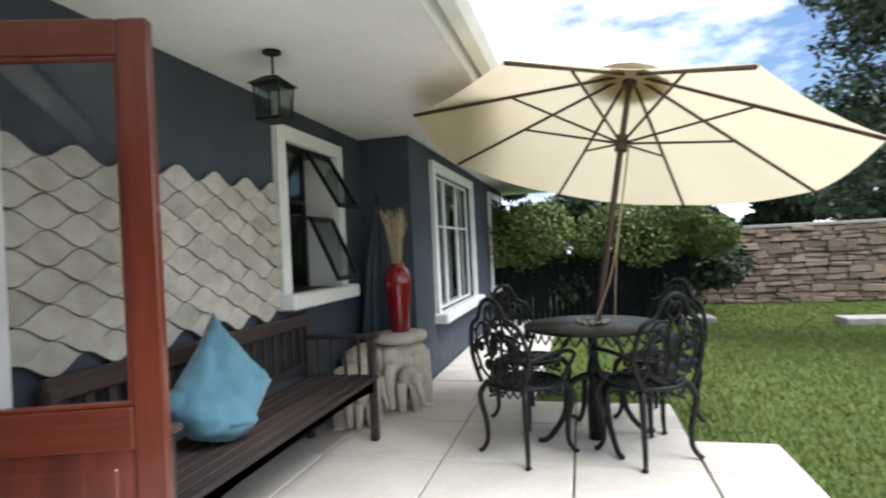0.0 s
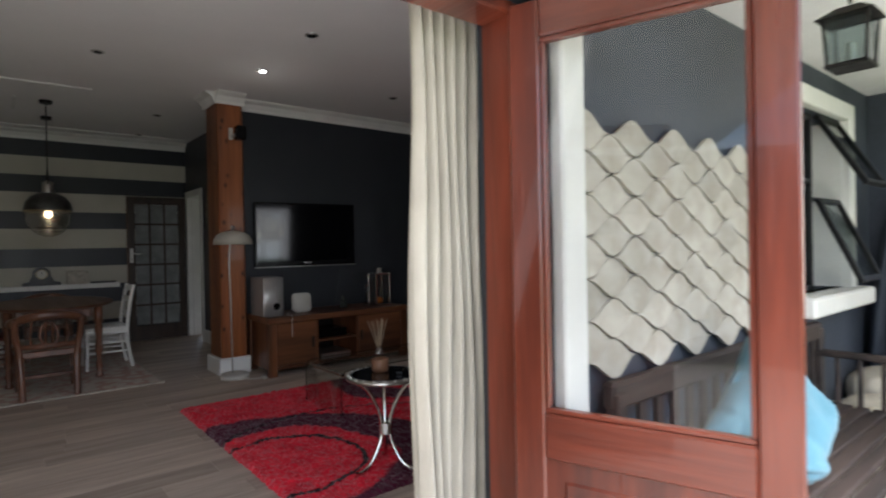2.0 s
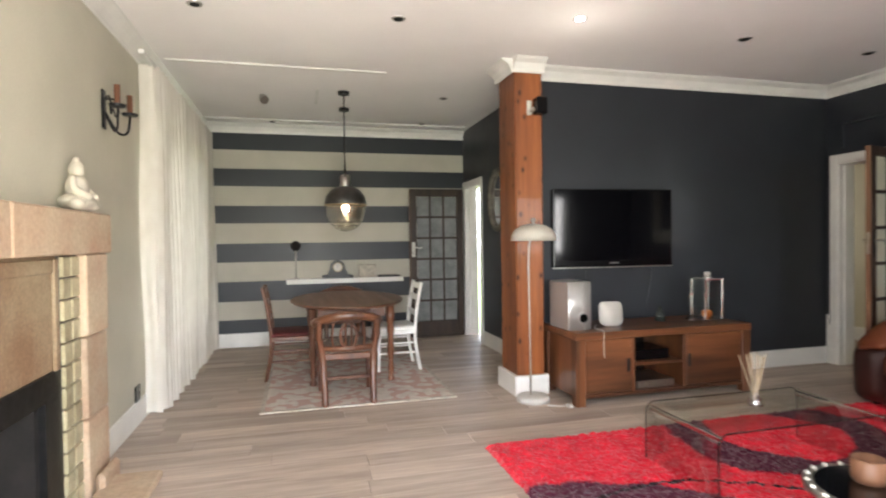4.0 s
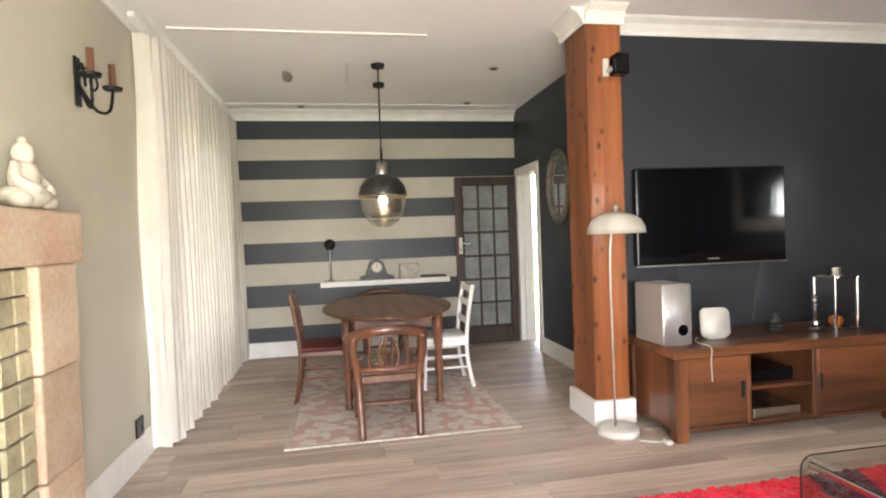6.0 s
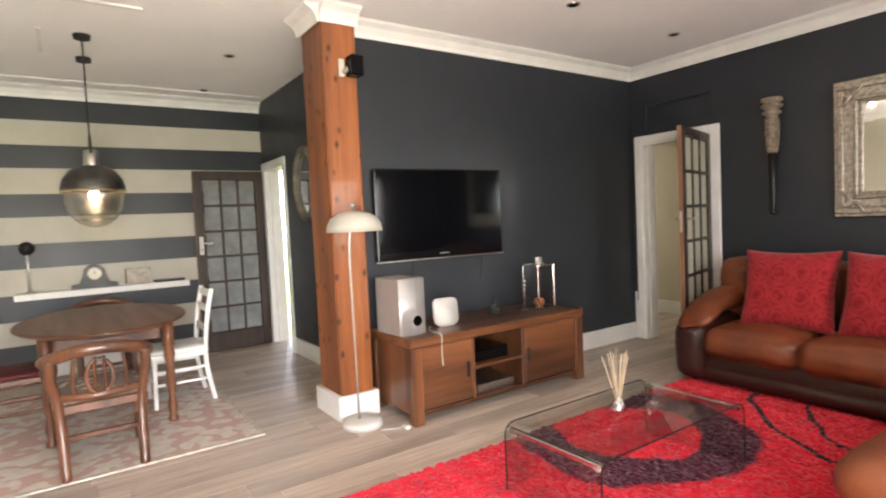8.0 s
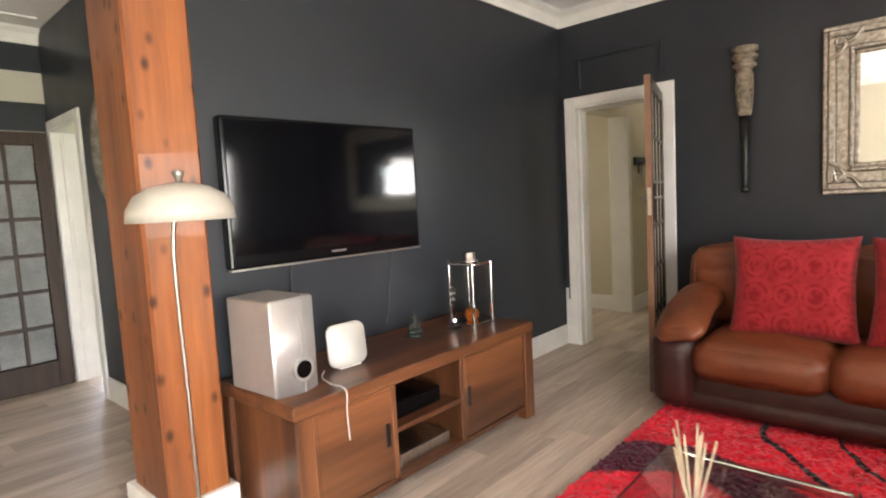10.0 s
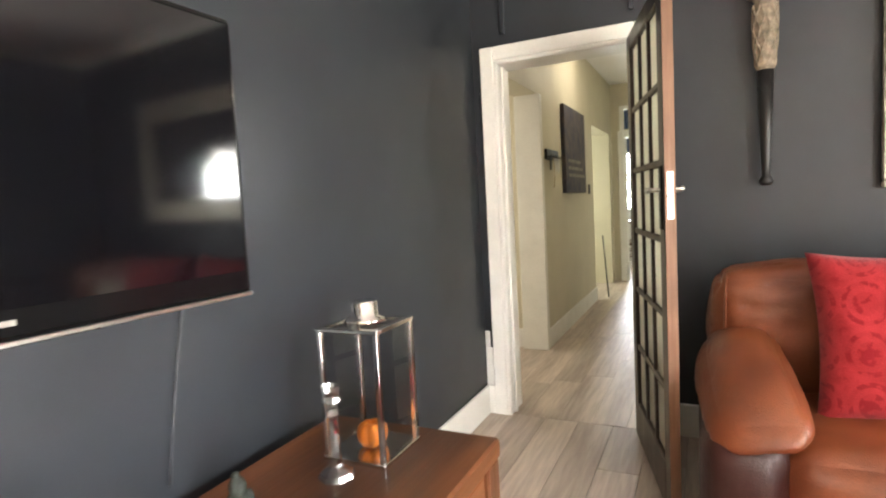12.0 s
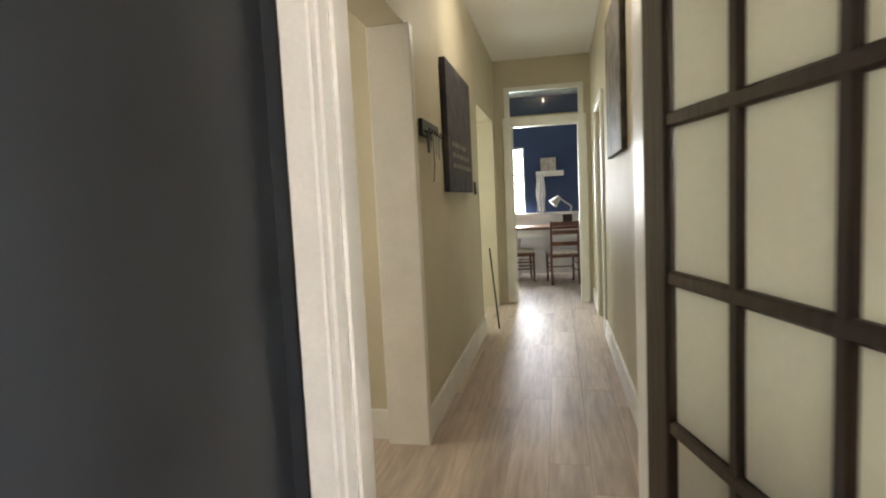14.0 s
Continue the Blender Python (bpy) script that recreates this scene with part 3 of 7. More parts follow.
def sheet_curtain(length, height, folds, depth, seed=0, flare=0.15):
    """A hanging pleated cloth along x, from z=0 (hem) to z=height, 4 mm thick."""
    bm = bmesh.new()
    n, m = folds * 8, 14
    rnd = random.Random(seed)
    ph = [rnd.uniform(-0.6, 0.6) for _ in range(folds + 2)]
    g = []
    for i in range(n + 1):
        u = i / n
        k = u * folds
        row = []
        for j in range(m + 1):
            v = j / m
            a = depth * (0.65 + 0.35 * (1 - v)) * (1 + 0.3 * ph[int(k)])
            y = a * math.sin(2 * math.pi * k + ph[int(k)] * (1 - v)) * (0.8 + 0.2 * math.sin(5 * v + k))
            row.append((u * length + 0.01 * math.sin(9 * v + k), y + flare * (1 - v) ** 2 * 0.3 * depth, v * height + (0.012 * math.sin(k * 3) if j == 0 else 0)))
        g.append(row)
    vs = [[bm.verts.new(p) for p in row] for row in g]
    for i in range(n):
        for j in range(m):
            bm.faces.new((vs[i][j], vs[i + 1][j], vs[i + 1][j + 1], vs[i][j + 1]))
    return bm


def leaves(count, place, size, seed, name):
    """Many small leaf blades; place(rng) gives a centre."""
    rg = np.random.default_rng(seed)
    c = np.array([place(rg) for _ in range(count)])
    d = rg.normal(size=(count, 3)); d /= np.linalg.norm(d, axis=1)[:, None]
    e = np.cross(d, rg.normal(size=(count, 3))); e /= np.linalg.norm(e, axis=1)[:, None]
    s = (size * rg.uniform(0.6, 1.5, count))[:, None]
    v = np.stack([c - d * s, c + e * s * 0.38, c + d * s, c - e * s * 0.38], 1).reshape(-1, 3)
    f = np.arange(count * 4).reshape(-1, 4)
    me = bpy.data.meshes.new(name)
    me.from_pydata(v.tolist(), [], f.tolist())
    return me


# ---------------------------------------------------------------- setting
CEIL = 2.85
def wall_x(name, x0, x1, y0, y1, z1, mat, label, holes=()):
    """A wall that runs along y between x0 and x1, with openings (ya, yb, za, zb)."""
    bm = bmesh.new()
    at = y0
    for ya, yb, za, zb in sorted(holes):
        box(bm, x0, x1, at, ya, 0, z1)
        if za > 0:
            box(bm, x0, x1, ya, yb, 0, za)
        if zb < z1:
            box(bm, x0, x1, ya, yb, zb, z1)
        at = yb
    box(bm, x0, x1, at, y1, 0, z1)
    return structure(name, bm, mat, label, "wall")


def wall_y(name, y0, y1, x0, x1, z1, mat, label, holes=()):
    bm = bmesh.new()
    at = x0
    for xa, xb, za, zb in sorted(holes):
        box(bm, at, xa, y0, y1, 0, z1)
        if za > 0:
            box(bm, xa, xb, y0, y1, 0, za)
        if zb < z1:
            box(bm, xa, xb, y0, y1, zb, z1)
        at = xb
    box(bm, at, x1, y0, y1, 0, z1)
    return structure(name, bm, mat, label, "wall")


# facade: outer leaf slate paint, inner leaf room colours
DOOR_Y0, DOOR_Y1, DOOR_Z = -0.28, 1.55, 1.99
W1 = (3.55, 4.33, 0.97, 1.97)
wall_x("wall_facade", -1.53, -1.42, -3.0, 4.88, 2.6, M["facade"], "slate-grey painted plaster facade under the eave", [(DOOR_Y0 - 0.06, DOOR_Y1 + 0.06, 0, DOOR_Z), W1])
wall_x("wall_facade_inner", -1.66, -1.53, -0.87, 5.63, CEIL, M["navy"], "charcoal painted room wall beside the garden doors", [(DOOR_Y0, DOOR_Y1, 0, DOOR_Z), W1])
wall_y("wall_return", 4.88, 5.0, -1.53, -1.07, 2.6, M["facade"], "slate-grey painted return wall of the projecting wing")
W2, W3 = (5.63, 7.5, 0.58, 1.99), (9.1, 10.05, 0.58, 1.99)
wall_x("wall_wing", -1.07, -0.96, 4.88, 10.6, 2.6, M["facade"], "slate-grey painted wing wall with two white windows", [W2, W3])
wall_y("wall_wing_end", 10.6, 10.72, -6.0 + 1.2, -0.96, 2.6, M["facade"], "slate-grey painted end wall of the wing")
wall_x("wall_wing_inner", -1.9, -1.85, 5.9, 10.6, 2.6, M["beige"], "plain beige wall inside the wing room")
wall_x("wall_tv", -6.4, -6.25, 2.36, 5.63, CEIL, M["navy"], "charcoal-navy painted wall behind the television")
wall_y("wall_dining_side", 2.58, 2.73, -9.2, -6.4, CEIL, M["navy"], "charcoal-navy dining side wall with a doorway", [(-9.1, -8.42, 0, 2.06)])
wall_y("wall_east", 5.63, 5.80, -6.4, -1.42, CEIL, M["navy"], "charcoal-navy painted wall behind the sofa with a doorway", [(-6.12, -5.36, 0, 2.06)])
wall_x("wall_striped", -9.35, -9.2, -0.87, 2.73, CEIL, M["navy"], "dining end wall painted in broad navy and cream stripes")
wall_y("wall_fireplace", -1.02, -0.87, -9.35, -1.42, CEIL, M["beige"], "warm beige painted wall with fireplace and curtained window", [(-8.6, -6.8, 0.5, 2.3), (-4.6, -3.4, 0, 0.82)])
for i, (a, b) in enumerate(((2.52, 2.28), (2.055, 1.805), (1.58, 1.32), (1.08, 0.83), (0.575, 0.34))):
    structure("wall_stripe", B(-9.2, -9.197, -0.87, 2.578, b, a, bevel=0), M["cream_stripe"], "broad cream painted stripe on navy wall", "stripe")

# hall and study
wall_x("wall_hall_west", -6.46, -6.27, 5.80, 11.0, CEIL, M["hall"], "cream painted hall wall with wide openings", [(5.86, 7.10, 0, 2.12), (9.44, 10.75, 0, 2.12)])
wall_x("wall_hall_right", -5.17, -5.05, 5.80, 11.0, CEIL, M["hall"], "cream painted hall wall with doors", [(9.35, 10.15, 0, 2.06)])
structure("wall_hall_end", boxes((-7.6, -6.10, 11.0, 11.12, 0, CEIL), (-5.30, -4.0, 11.0, 11.12, 0, CEIL), (-6.10, -5.30, 11.0, 11.12, 2.10, 2.20), (-6.10, -5.30, 11.0, 11.12, 2.48, CEIL)), M["hall"], "cream painted hall end wall with transom doorway", "wall")
wall_y("wall_side_room", 7.12, 7.3, -8.2, -6.46, CEIL, M["hall"], "cream painted wall of the side room")
wall_x("wall_side_room_end", -8.3, -8.2, 5.80, 10.8, CEIL, M["hall"], "plain cream wall closing the side rooms")
wall_y("wall_passage_end", 10.78, 10.9, -8.2, -6.46, CEIL, M["hall"], "plain cream wall closing the side passage")
wall_y("wall_passage_start", 9.3, 9.42, -8.2, -6.46, CEIL, M["hall"], "plain cream wall of the side passage")
wall_y("wall_study_far", 13.5, 13.62, -7.6, -4.0, CEIL, M["blue"], "deep blue study wall with a bright window", [(-6.42, -6.08, 0.95, 2.05)])
wall_x("wall_study_left", -7.72, -7.6, 11.0, 13.62, CEIL, M["blue"], "deep blue study side wall")
wall_x("wall_study_right", -4.0, -3.88, 11.0, 13.62, CEIL, M["blue"], "deep blue study side wall")
wall_y("wall_side_back", 5.68, 5.8, -8.3, -6.4, CEIL, M["hall"], "plain cream wall closing the side room")
wall_x("wall_right_room", -4.3, -4.2, 9.0, 10.6, CEIL, M["hall"], "plain cream wall in the room off the hall")
structure("wainscot", boxes((-7.6, -6.42, 13.46, 13.497, 0, 0.95), (-6.42, -4.0, 13.46, 13.497, 0, 0.95)), M["white"], "white panelled lower wall in the study", "wall panel")
structure("picture_rail", B(-7.6, -4.0, 13.45, 13.5, 0.95, 0.99), M["white"], "white dado rail in the study", "trim")
structure("wall_recess_shut", B(-9.1, -8.42, 2.80, 2.88, 0, 2.1, bevel=0), M["beige"], "pale wall beyond the dining doorway", "wall")

# floors and ceilings
structure("floor", boxes((-9.35, -1.42, -1.02, 5.80, -0.12, -0.012), (-8.3, -4.2, 5.80, 13.62, -0.12, -0.012), (-9.2, -8.3, 2.58, 3.2, -0.12, -0.012)), M["joint"], "dark underlay beneath the laminate boards", "floor")
structure("ceiling", boxes((-9.35, -1.53, -1.02, 5.80, CEIL, CEIL + 0.1)), M["ceiling"], "flat white painted ceiling boards", "ceiling")
structure("ceiling_hall", boxes((-8.3, -3.88, 5.80, 13.62, CEIL - 0.001, CEIL + 0.1)), M["ceiling"], "flat white hall ceiling", "ceiling")
structure("ceiling_batten", boxes((-6.69, -6.65, -0.72, 1.1, CEIL - 0.012, CEIL), (-8.86, -8.83, -0.87, 2.5, CEIL - 0.012, CEIL), (-7.95, -7.35, 0.505, 0.535, CEIL - 0.006, CEIL)), M["white"], "thin white ceiling cover strips", "trim")


def moulding(name, runs, size, label):
    """A coved cornice along straight runs (x0, y0, x1, y1, nx, ny) with its back to a wall; n points into the room."""
    bm = bmesh.new()
    prof = [(0, 0), (0.012, 0), (0.018, 0.03), (0.045, 0.075), (0.09, 0.1), (0.1, 0.115), (0, 0.115)]
    for x0, y0, x1, y1, nx, ny in runs:
        ends = []
        for x, y in ((x0, y0), (x1, y1)):
            ends.append([bm.verts.new((x + nx * a * size, y + ny * a * size, CEIL - 0.115 * size + b * size)) for a, b in prof])
        a, b = ends
        k = len(prof)
        for i in range(k):
            bm.faces.new((a[i], a[(i + 1) % k], b[(i + 1) % k], b[i]))
        bm.faces.new(a), bm.faces.new(b[::-1])
    bmesh.ops.recalc_face_normals(bm, faces=bm.faces[:])
    return structure(name, bm, M["white"], label, "trim")


moulding("cornice", [(-6.25, 2.36, -6.25, 5.63, 1, 0), (-6.25, 5.63, -1.66, 5.63, 0, -1), (-1.66, -0.87, -1.66, 5.63, -1, 0), (-9.2, -0.87, -9.2, 2.58, 1, 0),
                     (-9.2, -0.87, -1.66, -0.87, 0, 1), (-6.06, 2.08, -6.06, 2.36, 1, 0), (-6.46, 2.08, -6.06, 2.08, 0, -1)], 1.0, "white coved plaster cornice")


def skirting(runs, h, mat, label, name="baseboard"):
    bm = bmesh.new()
    for x0, x1, y0, y1 in runs:
        box(bm, x0, x1, y0, y1, -0.01, h, bevel=0.004)
    return structure(name, bm, mat, label, "baseboard")


skirting([(-6.25, -6.232, 2.5, 5.61), (-6.25, -6.20, 5.612, 5.63), (-5.28, -1.68, 5.612, 5.63), (-1.678, -1.66, 1.7, 5.6), (-8.34, -6.4, 2.562, 2.58), (-9.2, -9.182, -0.85, 2.55), (-9.18, -5.28, -0.87, -0.852)], 0.17, M["white"], "tall white painted skirting board")
skirting([(-6.27, -6.252, 7.11, 9.43), (-5.188, -5.17, 5.82, 9.28), (-5.188, -5.17, 10.22, 10.99), (-8.2, -6.47, 7.10, 7.118)], 0.16, M["white"], "white painted hall skirting", "baseboard_hall")
structure("baseboard_pillar", boxes((-6.46, -6.03, 2.06, 2.37, -0.01, 0.17), bevel=0.006), M["white"], "white boxed plinth round the timber post", "baseboard")


def door_frame(name, axis, at, a, b, top, w, face0, face1, mat, label):
    """Architrave on one face and a lining through the wall. axis 'y': wall runs along x at y=at."""
    o = thing(name, label, "door frame", kind="structure")
    def put(nm, u0, u1, z0, z1, d0, d1):
        bx = (u0, u1, d0, d1, z0, z1) if axis == "y" else (d0, d1, u0, u1, z0, z1)
        part(nm, B(*bx, bevel=0.006), mat, o)
    put("jamb", a - w, a, -0.005, top + w, at - 0.022, at - 0.001)
    put("jamb", b, b + w, -0.005, top + w, at - 0.022, at - 0.001)
    put("head", a, b, top, top + w, at - 0.022, at - 0.001)
    put("lining", a - 0.002, a + 0.022, -0.005, top + 0.002, face0, face1)
    put("lining", b - 0.022, b + 0.002, -0.005, top + 0.002, face0, face1)
    put("lining", a, b, top - 0.022, top + 0.002, face0, face1)
    put("stop", a + 0.022, a + 0.036, -0.005, top - 0.02, face0 + 0.06, face0 + 0.09)
    return o


door_frame("door_1_frame", "y", 5.63, -6.12, -5.36, 2.06, 0.08, 5.61, 5.82, M["white"], "white painted moulded door frame to the hall")
door_frame("door_2_frame", "y", 2.58, -9.1, -8.42, 2.06, 0.07, 2.56, 2.75, M["white"], "white painted door frame beside the dining wall")
door_frame("door_3_frame", "y", 11.0, -6.10, -5.30, 2.10, 0.08, 10.98, 11.14, M["white"], "white painted doorway frame to the study")
structure("trim_transom", boxes((-6.15, -5.25, 10.975, 10.998, 2.48, 2.53), (-6.15, -6.09, 10.975, 10.998, 2.18, 2.48), (-5.31, -5.25, 10.975, 10.998, 2.18, 2.48)), M["white"], "white frame round the transom light", "trim")
structure("window_transom", B(-6.10, -5.30, 11.05, 11.056, 2.20, 2.48, bevel=0), M["window_glass"], "pale transom pane above the study doorway", "window")
structure("trim_side_opening", boxes((-6.465, -6.245, 7.04, 7.103, 0, 2.12), bevel=0.004), M["white"], "cream reveal of the side opening", "trim")
structure("trim_hall_right", boxes((-5.195, -5.172, 9.28, 9.35, 0, 2.13), (-5.195, -5.172, 10.15, 10.22, 0, 2.13), (-5.195, -5.172, 9.35, 10.15, 2.06, 2.13), bevel=0.004), M["white"], "white door frame on the hall wall", "trim")
structure("trim_overdoor_panel", boxes((-6.07, -5.36, 5.612, 5.629, 2.43, 2.455), (-6.07, -6.045, 5.612, 5.629, 2.2, 2.43), (-5.385, -5.36, 5.612, 5.629, 2.2, 2.43), bevel=0.003), M["navy"], "painted-over transom moulding above the hall door", "trim")
patch = boxes((-6.249, -6.199, 5.622, 5.631, 0.17, 0.30), (-6.249, -6.20, 5.6225, 5.631, 0.30, 0.40), (-6.249, -6.22, 5.623, 5.631, 0.40, 0.50), bevel=0.003)
structure("wall_bare_patch", patch, M["white"], "bare white plaster patch beside the door frame", "wall patch")


# ---------------------------------------------------------------- garden doors
def glazed_door(w, h, mat, mat_x, rail=0.78, stile=0.095):
    """A single-light timber door in the xz plane, hinge at x=0, with a panel below."""
    o = thing("door_garden", "open mahogany garden door with one tall glass pane", "door", kind="structure")
    t = 0.022
    part("stile", B(0, stile, -t, t, 0.01, h, bevel=0.006), mat, o)
    part("stile", B(w - stile, w, -t, t, 0.01, h, bevel=0.006), mat, o)
    part("rail", B(stile, w - stile, -t, t, h - 0.11, h, bevel=0.006), mat_x, o)
    part("rail", B(stile, w - stile, -t, t, rail - 0.13, rail, bevel=0.006), mat_x, o)
    part("rail", B(stile, w - stile, -t, t, 0.01, 0.2, bevel=0.006), mat_x, o)
    part("panel", B(stile, w - stile, -0.012, 0.012, 0.2, rail - 0.13, bevel=0), mat, o)
    part("panel", B(stile + 0.05, w - stile - 0.05, -0.019, 0.019, 0.25, rail - 0.18, bevel=0.012), mat, o)
    g = part("pane", B(stile, w - stile, -0.003, 0.003, rail, h - 0.11, bevel=0), M["clear"], o)
    g.visible_shadow = False
    for z0, z1 in ((rail, rail + 0.014), (h - 0.124, h - 0.11)):
        part("glazing_bead", B(stile, w - stile, -0.016, 0.016, z0, z1), mat_x, o)
    for x0, x1 in ((stile, stile + 0.014), (w - stile - 0.014, w - stile)):
        part("glazing_bead", B(x0, x1, -0.0165, 0.0165, rail + 0.014, h - 0.124), mat, o)
    return o


gd = glazed_door(0.72, 1.965, M["mahogany"], M["mahogany_x"])
gd.matrix_world = pose(-1.497, 1.535, 0, 0, 0, 18)
gd2 = copy_thing(gd, pose(-1.52, -0.26, 0, 0, 0, -8))
fr = thing("door_garden_frame", "mahogany frame of the garden doors", "door frame", kind="structure")
part("jamb", B(-1.63, -1.50, DOOR_Y1 - 0.01, DOOR_Y1 + 0.06, -0.01, DOOR_Z + 0.0, bevel=0.005), M["mahogany"], fr)
part("jamb", B(-1.63, -1.50, DOOR_Y0 - 0.06, DOOR_Y0 + 0.01, -0.01, DOOR_Z + 0.0, bevel=0.005), M["mahogany"], fr)
part("head", B(-1.63, -1.50, DOOR_Y0, DOOR_Y1, DOOR_Z - 0.035, DOOR_Z + 0.012, bevel=0.005), M["mahogany_x"], fr)
structure("trim_garden_door", boxes((-1.42, -1.37, DOOR_Y1 + 0.06, DOOR_Y1 + 0.17, 0, 2.11), (-1.42, -1.37, DOOR_Y0 - 0.17, DOOR_Y0 - 0.06, 0, 2.11), (-1.42, -1.37, DOOR_Y0 - 0.06, DOOR_Y1 + 0.06, DOOR_Z, 2.11), bevel=0.008), M["white"], "broad white plaster surround of the garden doors", "trim")


def window(name, x, y0, y1, z0, z1, label, cols, open_sash=None, dark=True, band=0.1):
    """White plaster surround, sill and slim frames with panes, in a wall that runs along y with its outside towards +x."""
    o = thing(name, label, "window", kind="structure")
    sur = M["white"]
    part("surround", B(x - 0.01, x + 0.045, y0 - band, y0, z0 - 0.1, z1 + band, bevel=0.006), sur, o)
    part("surround", B(x - 0.01, x + 0.045, y1, y1 + band, z0 - 0.1, z1 + band, bevel=0.006), sur, o)
    part("surround", B(x - 0.01, x + 0.045, y0, y1, z1, z1 + band, bevel=0.006), sur, o)
    part("window_sill", B(x - 0.08, x + 0.13, y0 - band - 0.03, y1 + band + 0.03, z0 - 0.1, z0, bevel=0.012), sur, o)
    fm = M["iron"] if dark else M["white"]
    xf = x - 0.055
    step = (y1 - y0) / cols
    def frame_bits(parent, ya, yb, off, bars):
        for a in ((ya, ya + 0.028, z0, z1), (yb - 0.028, yb, z0, z1), (ya + 0.028, yb - 0.028, z0, z0 + 0.03), (ya + 0.028, yb - 0.028, z1 - 0.03, z1)) + tuple((ya + 0.028, yb - 0.028, zz - 0.011, zz + 0.011) for zz in bars):
            part("window_frame", B(xf - 0.018 + off, xf + 0.018 + off, *a, bevel=0.003), fm, parent)
        g = part("pane", B(xf - 0.003 + off, xf + 0.003 + off, ya + 0.02, yb - 0.02, z0 + 0.02, z1 - 0.02, bevel=0), M["window_glass"], parent)
        g.visible_shadow = False
    for c in range(cols):
        if c == open_sash:
            continue
        frame_bits(o, y0 + c * step, y0 + (c + 1) * step, 0, (z0 + (z1 - z0) * 0.62,))
    if open_sash is not None:
        w, zm = step - 0.01, z0 + (z1 - z0) * 0.52
        for za, zb, tilt in ((z0 + 0.01, zm, 24), (zm, z1 - 0.01, 30)):
            s = new("sash")
            s.parent = o
            hh = zb - za
            for a in ((0, 0.03, -hh, 0), (w - 0.03, w, -hh, 0), (0.03, w - 0.03, -hh, -hh + 0.03), (0.03, w - 0.03, -0.03, 0)):
                part("sash_frame", B(-0.014, 0.014, *a, bevel=0.003), fm, s)
            g = part("sash_pane", B(-0.003, 0.003, 0.02, w - 0.02, 0.02 - hh, -0.02, bevel=0), M["window_glass"], s)
            g.visible_shadow = False
            s.matrix_basis = pose(x - 0.02, y0 + open_sash * step, zb, 0, -tilt, 0)
        for a in ((y0 + open_sash * step, y1, zm - 0.012, zm + 0.012),):
            part("window_frame", B(xf - 0.016, xf + 0.016, *a, bevel=0.003), fm, o)
    return o


window("window_1", -1.42, *W1, "white-framed window with dark top-hung sashes standing open", 2, open_sash=1)
window("window_2", -0.96, *W2, "tall white-framed window with pale curtains inside", 3, dark=False)
window("window_3", -0.96, *W3, "white-framed window at the end of the wing", 2, dark=False)
structure("window_reveal", boxes((-1.66, -1.42, 3.551, 3.56, 0.97, 1.97), (-1.66, -1.42, 4.32, 4.329, 0.97, 1.97)), M["white"], "white window reveal", "trim")
for nm, y0, y1 in (("curtain_wing", 5.65, 6.2), ("curtain_wing", 7.0, 7.5), ("curtain_wing", 9.1, 9.5)):
    single(nm, sheet_curtain(y1 - y0, 2.1, 5, 0.03, 4), M["curtain"], "pale curtain hanging inside the wing window", "curtain", (-1.25, y0, -0.02), 90, "wing curtains", smooth=True)
structure("window_study", boxes((-6.42, -6.39, 13.5, 13.53, 0.95, 2.05), (-6.11, -6.08, 13.5, 13.53, 0.95, 2.05), (-6.39, -6.11, 13.5, 13.53, 1.6, 1.63), (-6.39, -6.11, 13.5, 13.53, 2.02, 2.05), (-6.39, -6.11, 13.5, 13.53, 0.95, 0.98)), M["white"], "white-framed study window full of daylight", "window")

# eave over the terrace
structure("soffit", boxes((-1.6, -0.12, -3.0, 4.9, 2.21, 2.25), (-1.07, -0.12, 4.9, 11.2, 2.21, 2.25)), M["soffit"], "white painted soffit under the eave", "ceiling")
gut = bmesh.new()
for y0, y1 in ((-3.0, 11.2),):
    prof = [(-0.40, 2.19), (-0.375, 2.19), (-0.37, 2.30), (-0.35, 2.30), (-0.34, 2.24), (-0.27, 2.24), (-0.235, 2.29), (-0.225, 2.37), (-0.24, 2.37), (-0.25, 2.30), (-0.28, 2.255), (-0.335, 2.255), (-0.345, 2.40), (-0.40, 2.40)]
    a, b = ([gut.verts.new((x + 0.26, y, z)) for x, z in prof] for y in (y0, y1))
    for i in range(len(prof)):
        gut.faces.new((a[i], a[(i + 1) % len(prof)], b[(i + 1) % len(prof)], b[i]))
    gut.faces.new(a[::-1]), gut.faces.new(b)
structure("gutter", gut, M["white"], "white fascia board and roof gutter", "gutter")
roof = bmesh.new()
rv = [roof.verts.new(p) for p in ((-0.12, -3.0, 2.4), (-0.12, 11.2, 2.4), (-5.0, 11.2, 4.2), (-5.0, -3.0, 4.2))]
roof.faces.new(rv)
bmesh.ops.solidify(roof, geom=roof.faces[:], thickness=0.05)
structure("roof", roof, M["concrete"], "pale pitched roof above the eave", "roof")
wall_y("wall_terrace_back", -3.1, -3.0, -1.42, 1.6, 2.2, M["facade"], "plain slate wall closing the terrace")

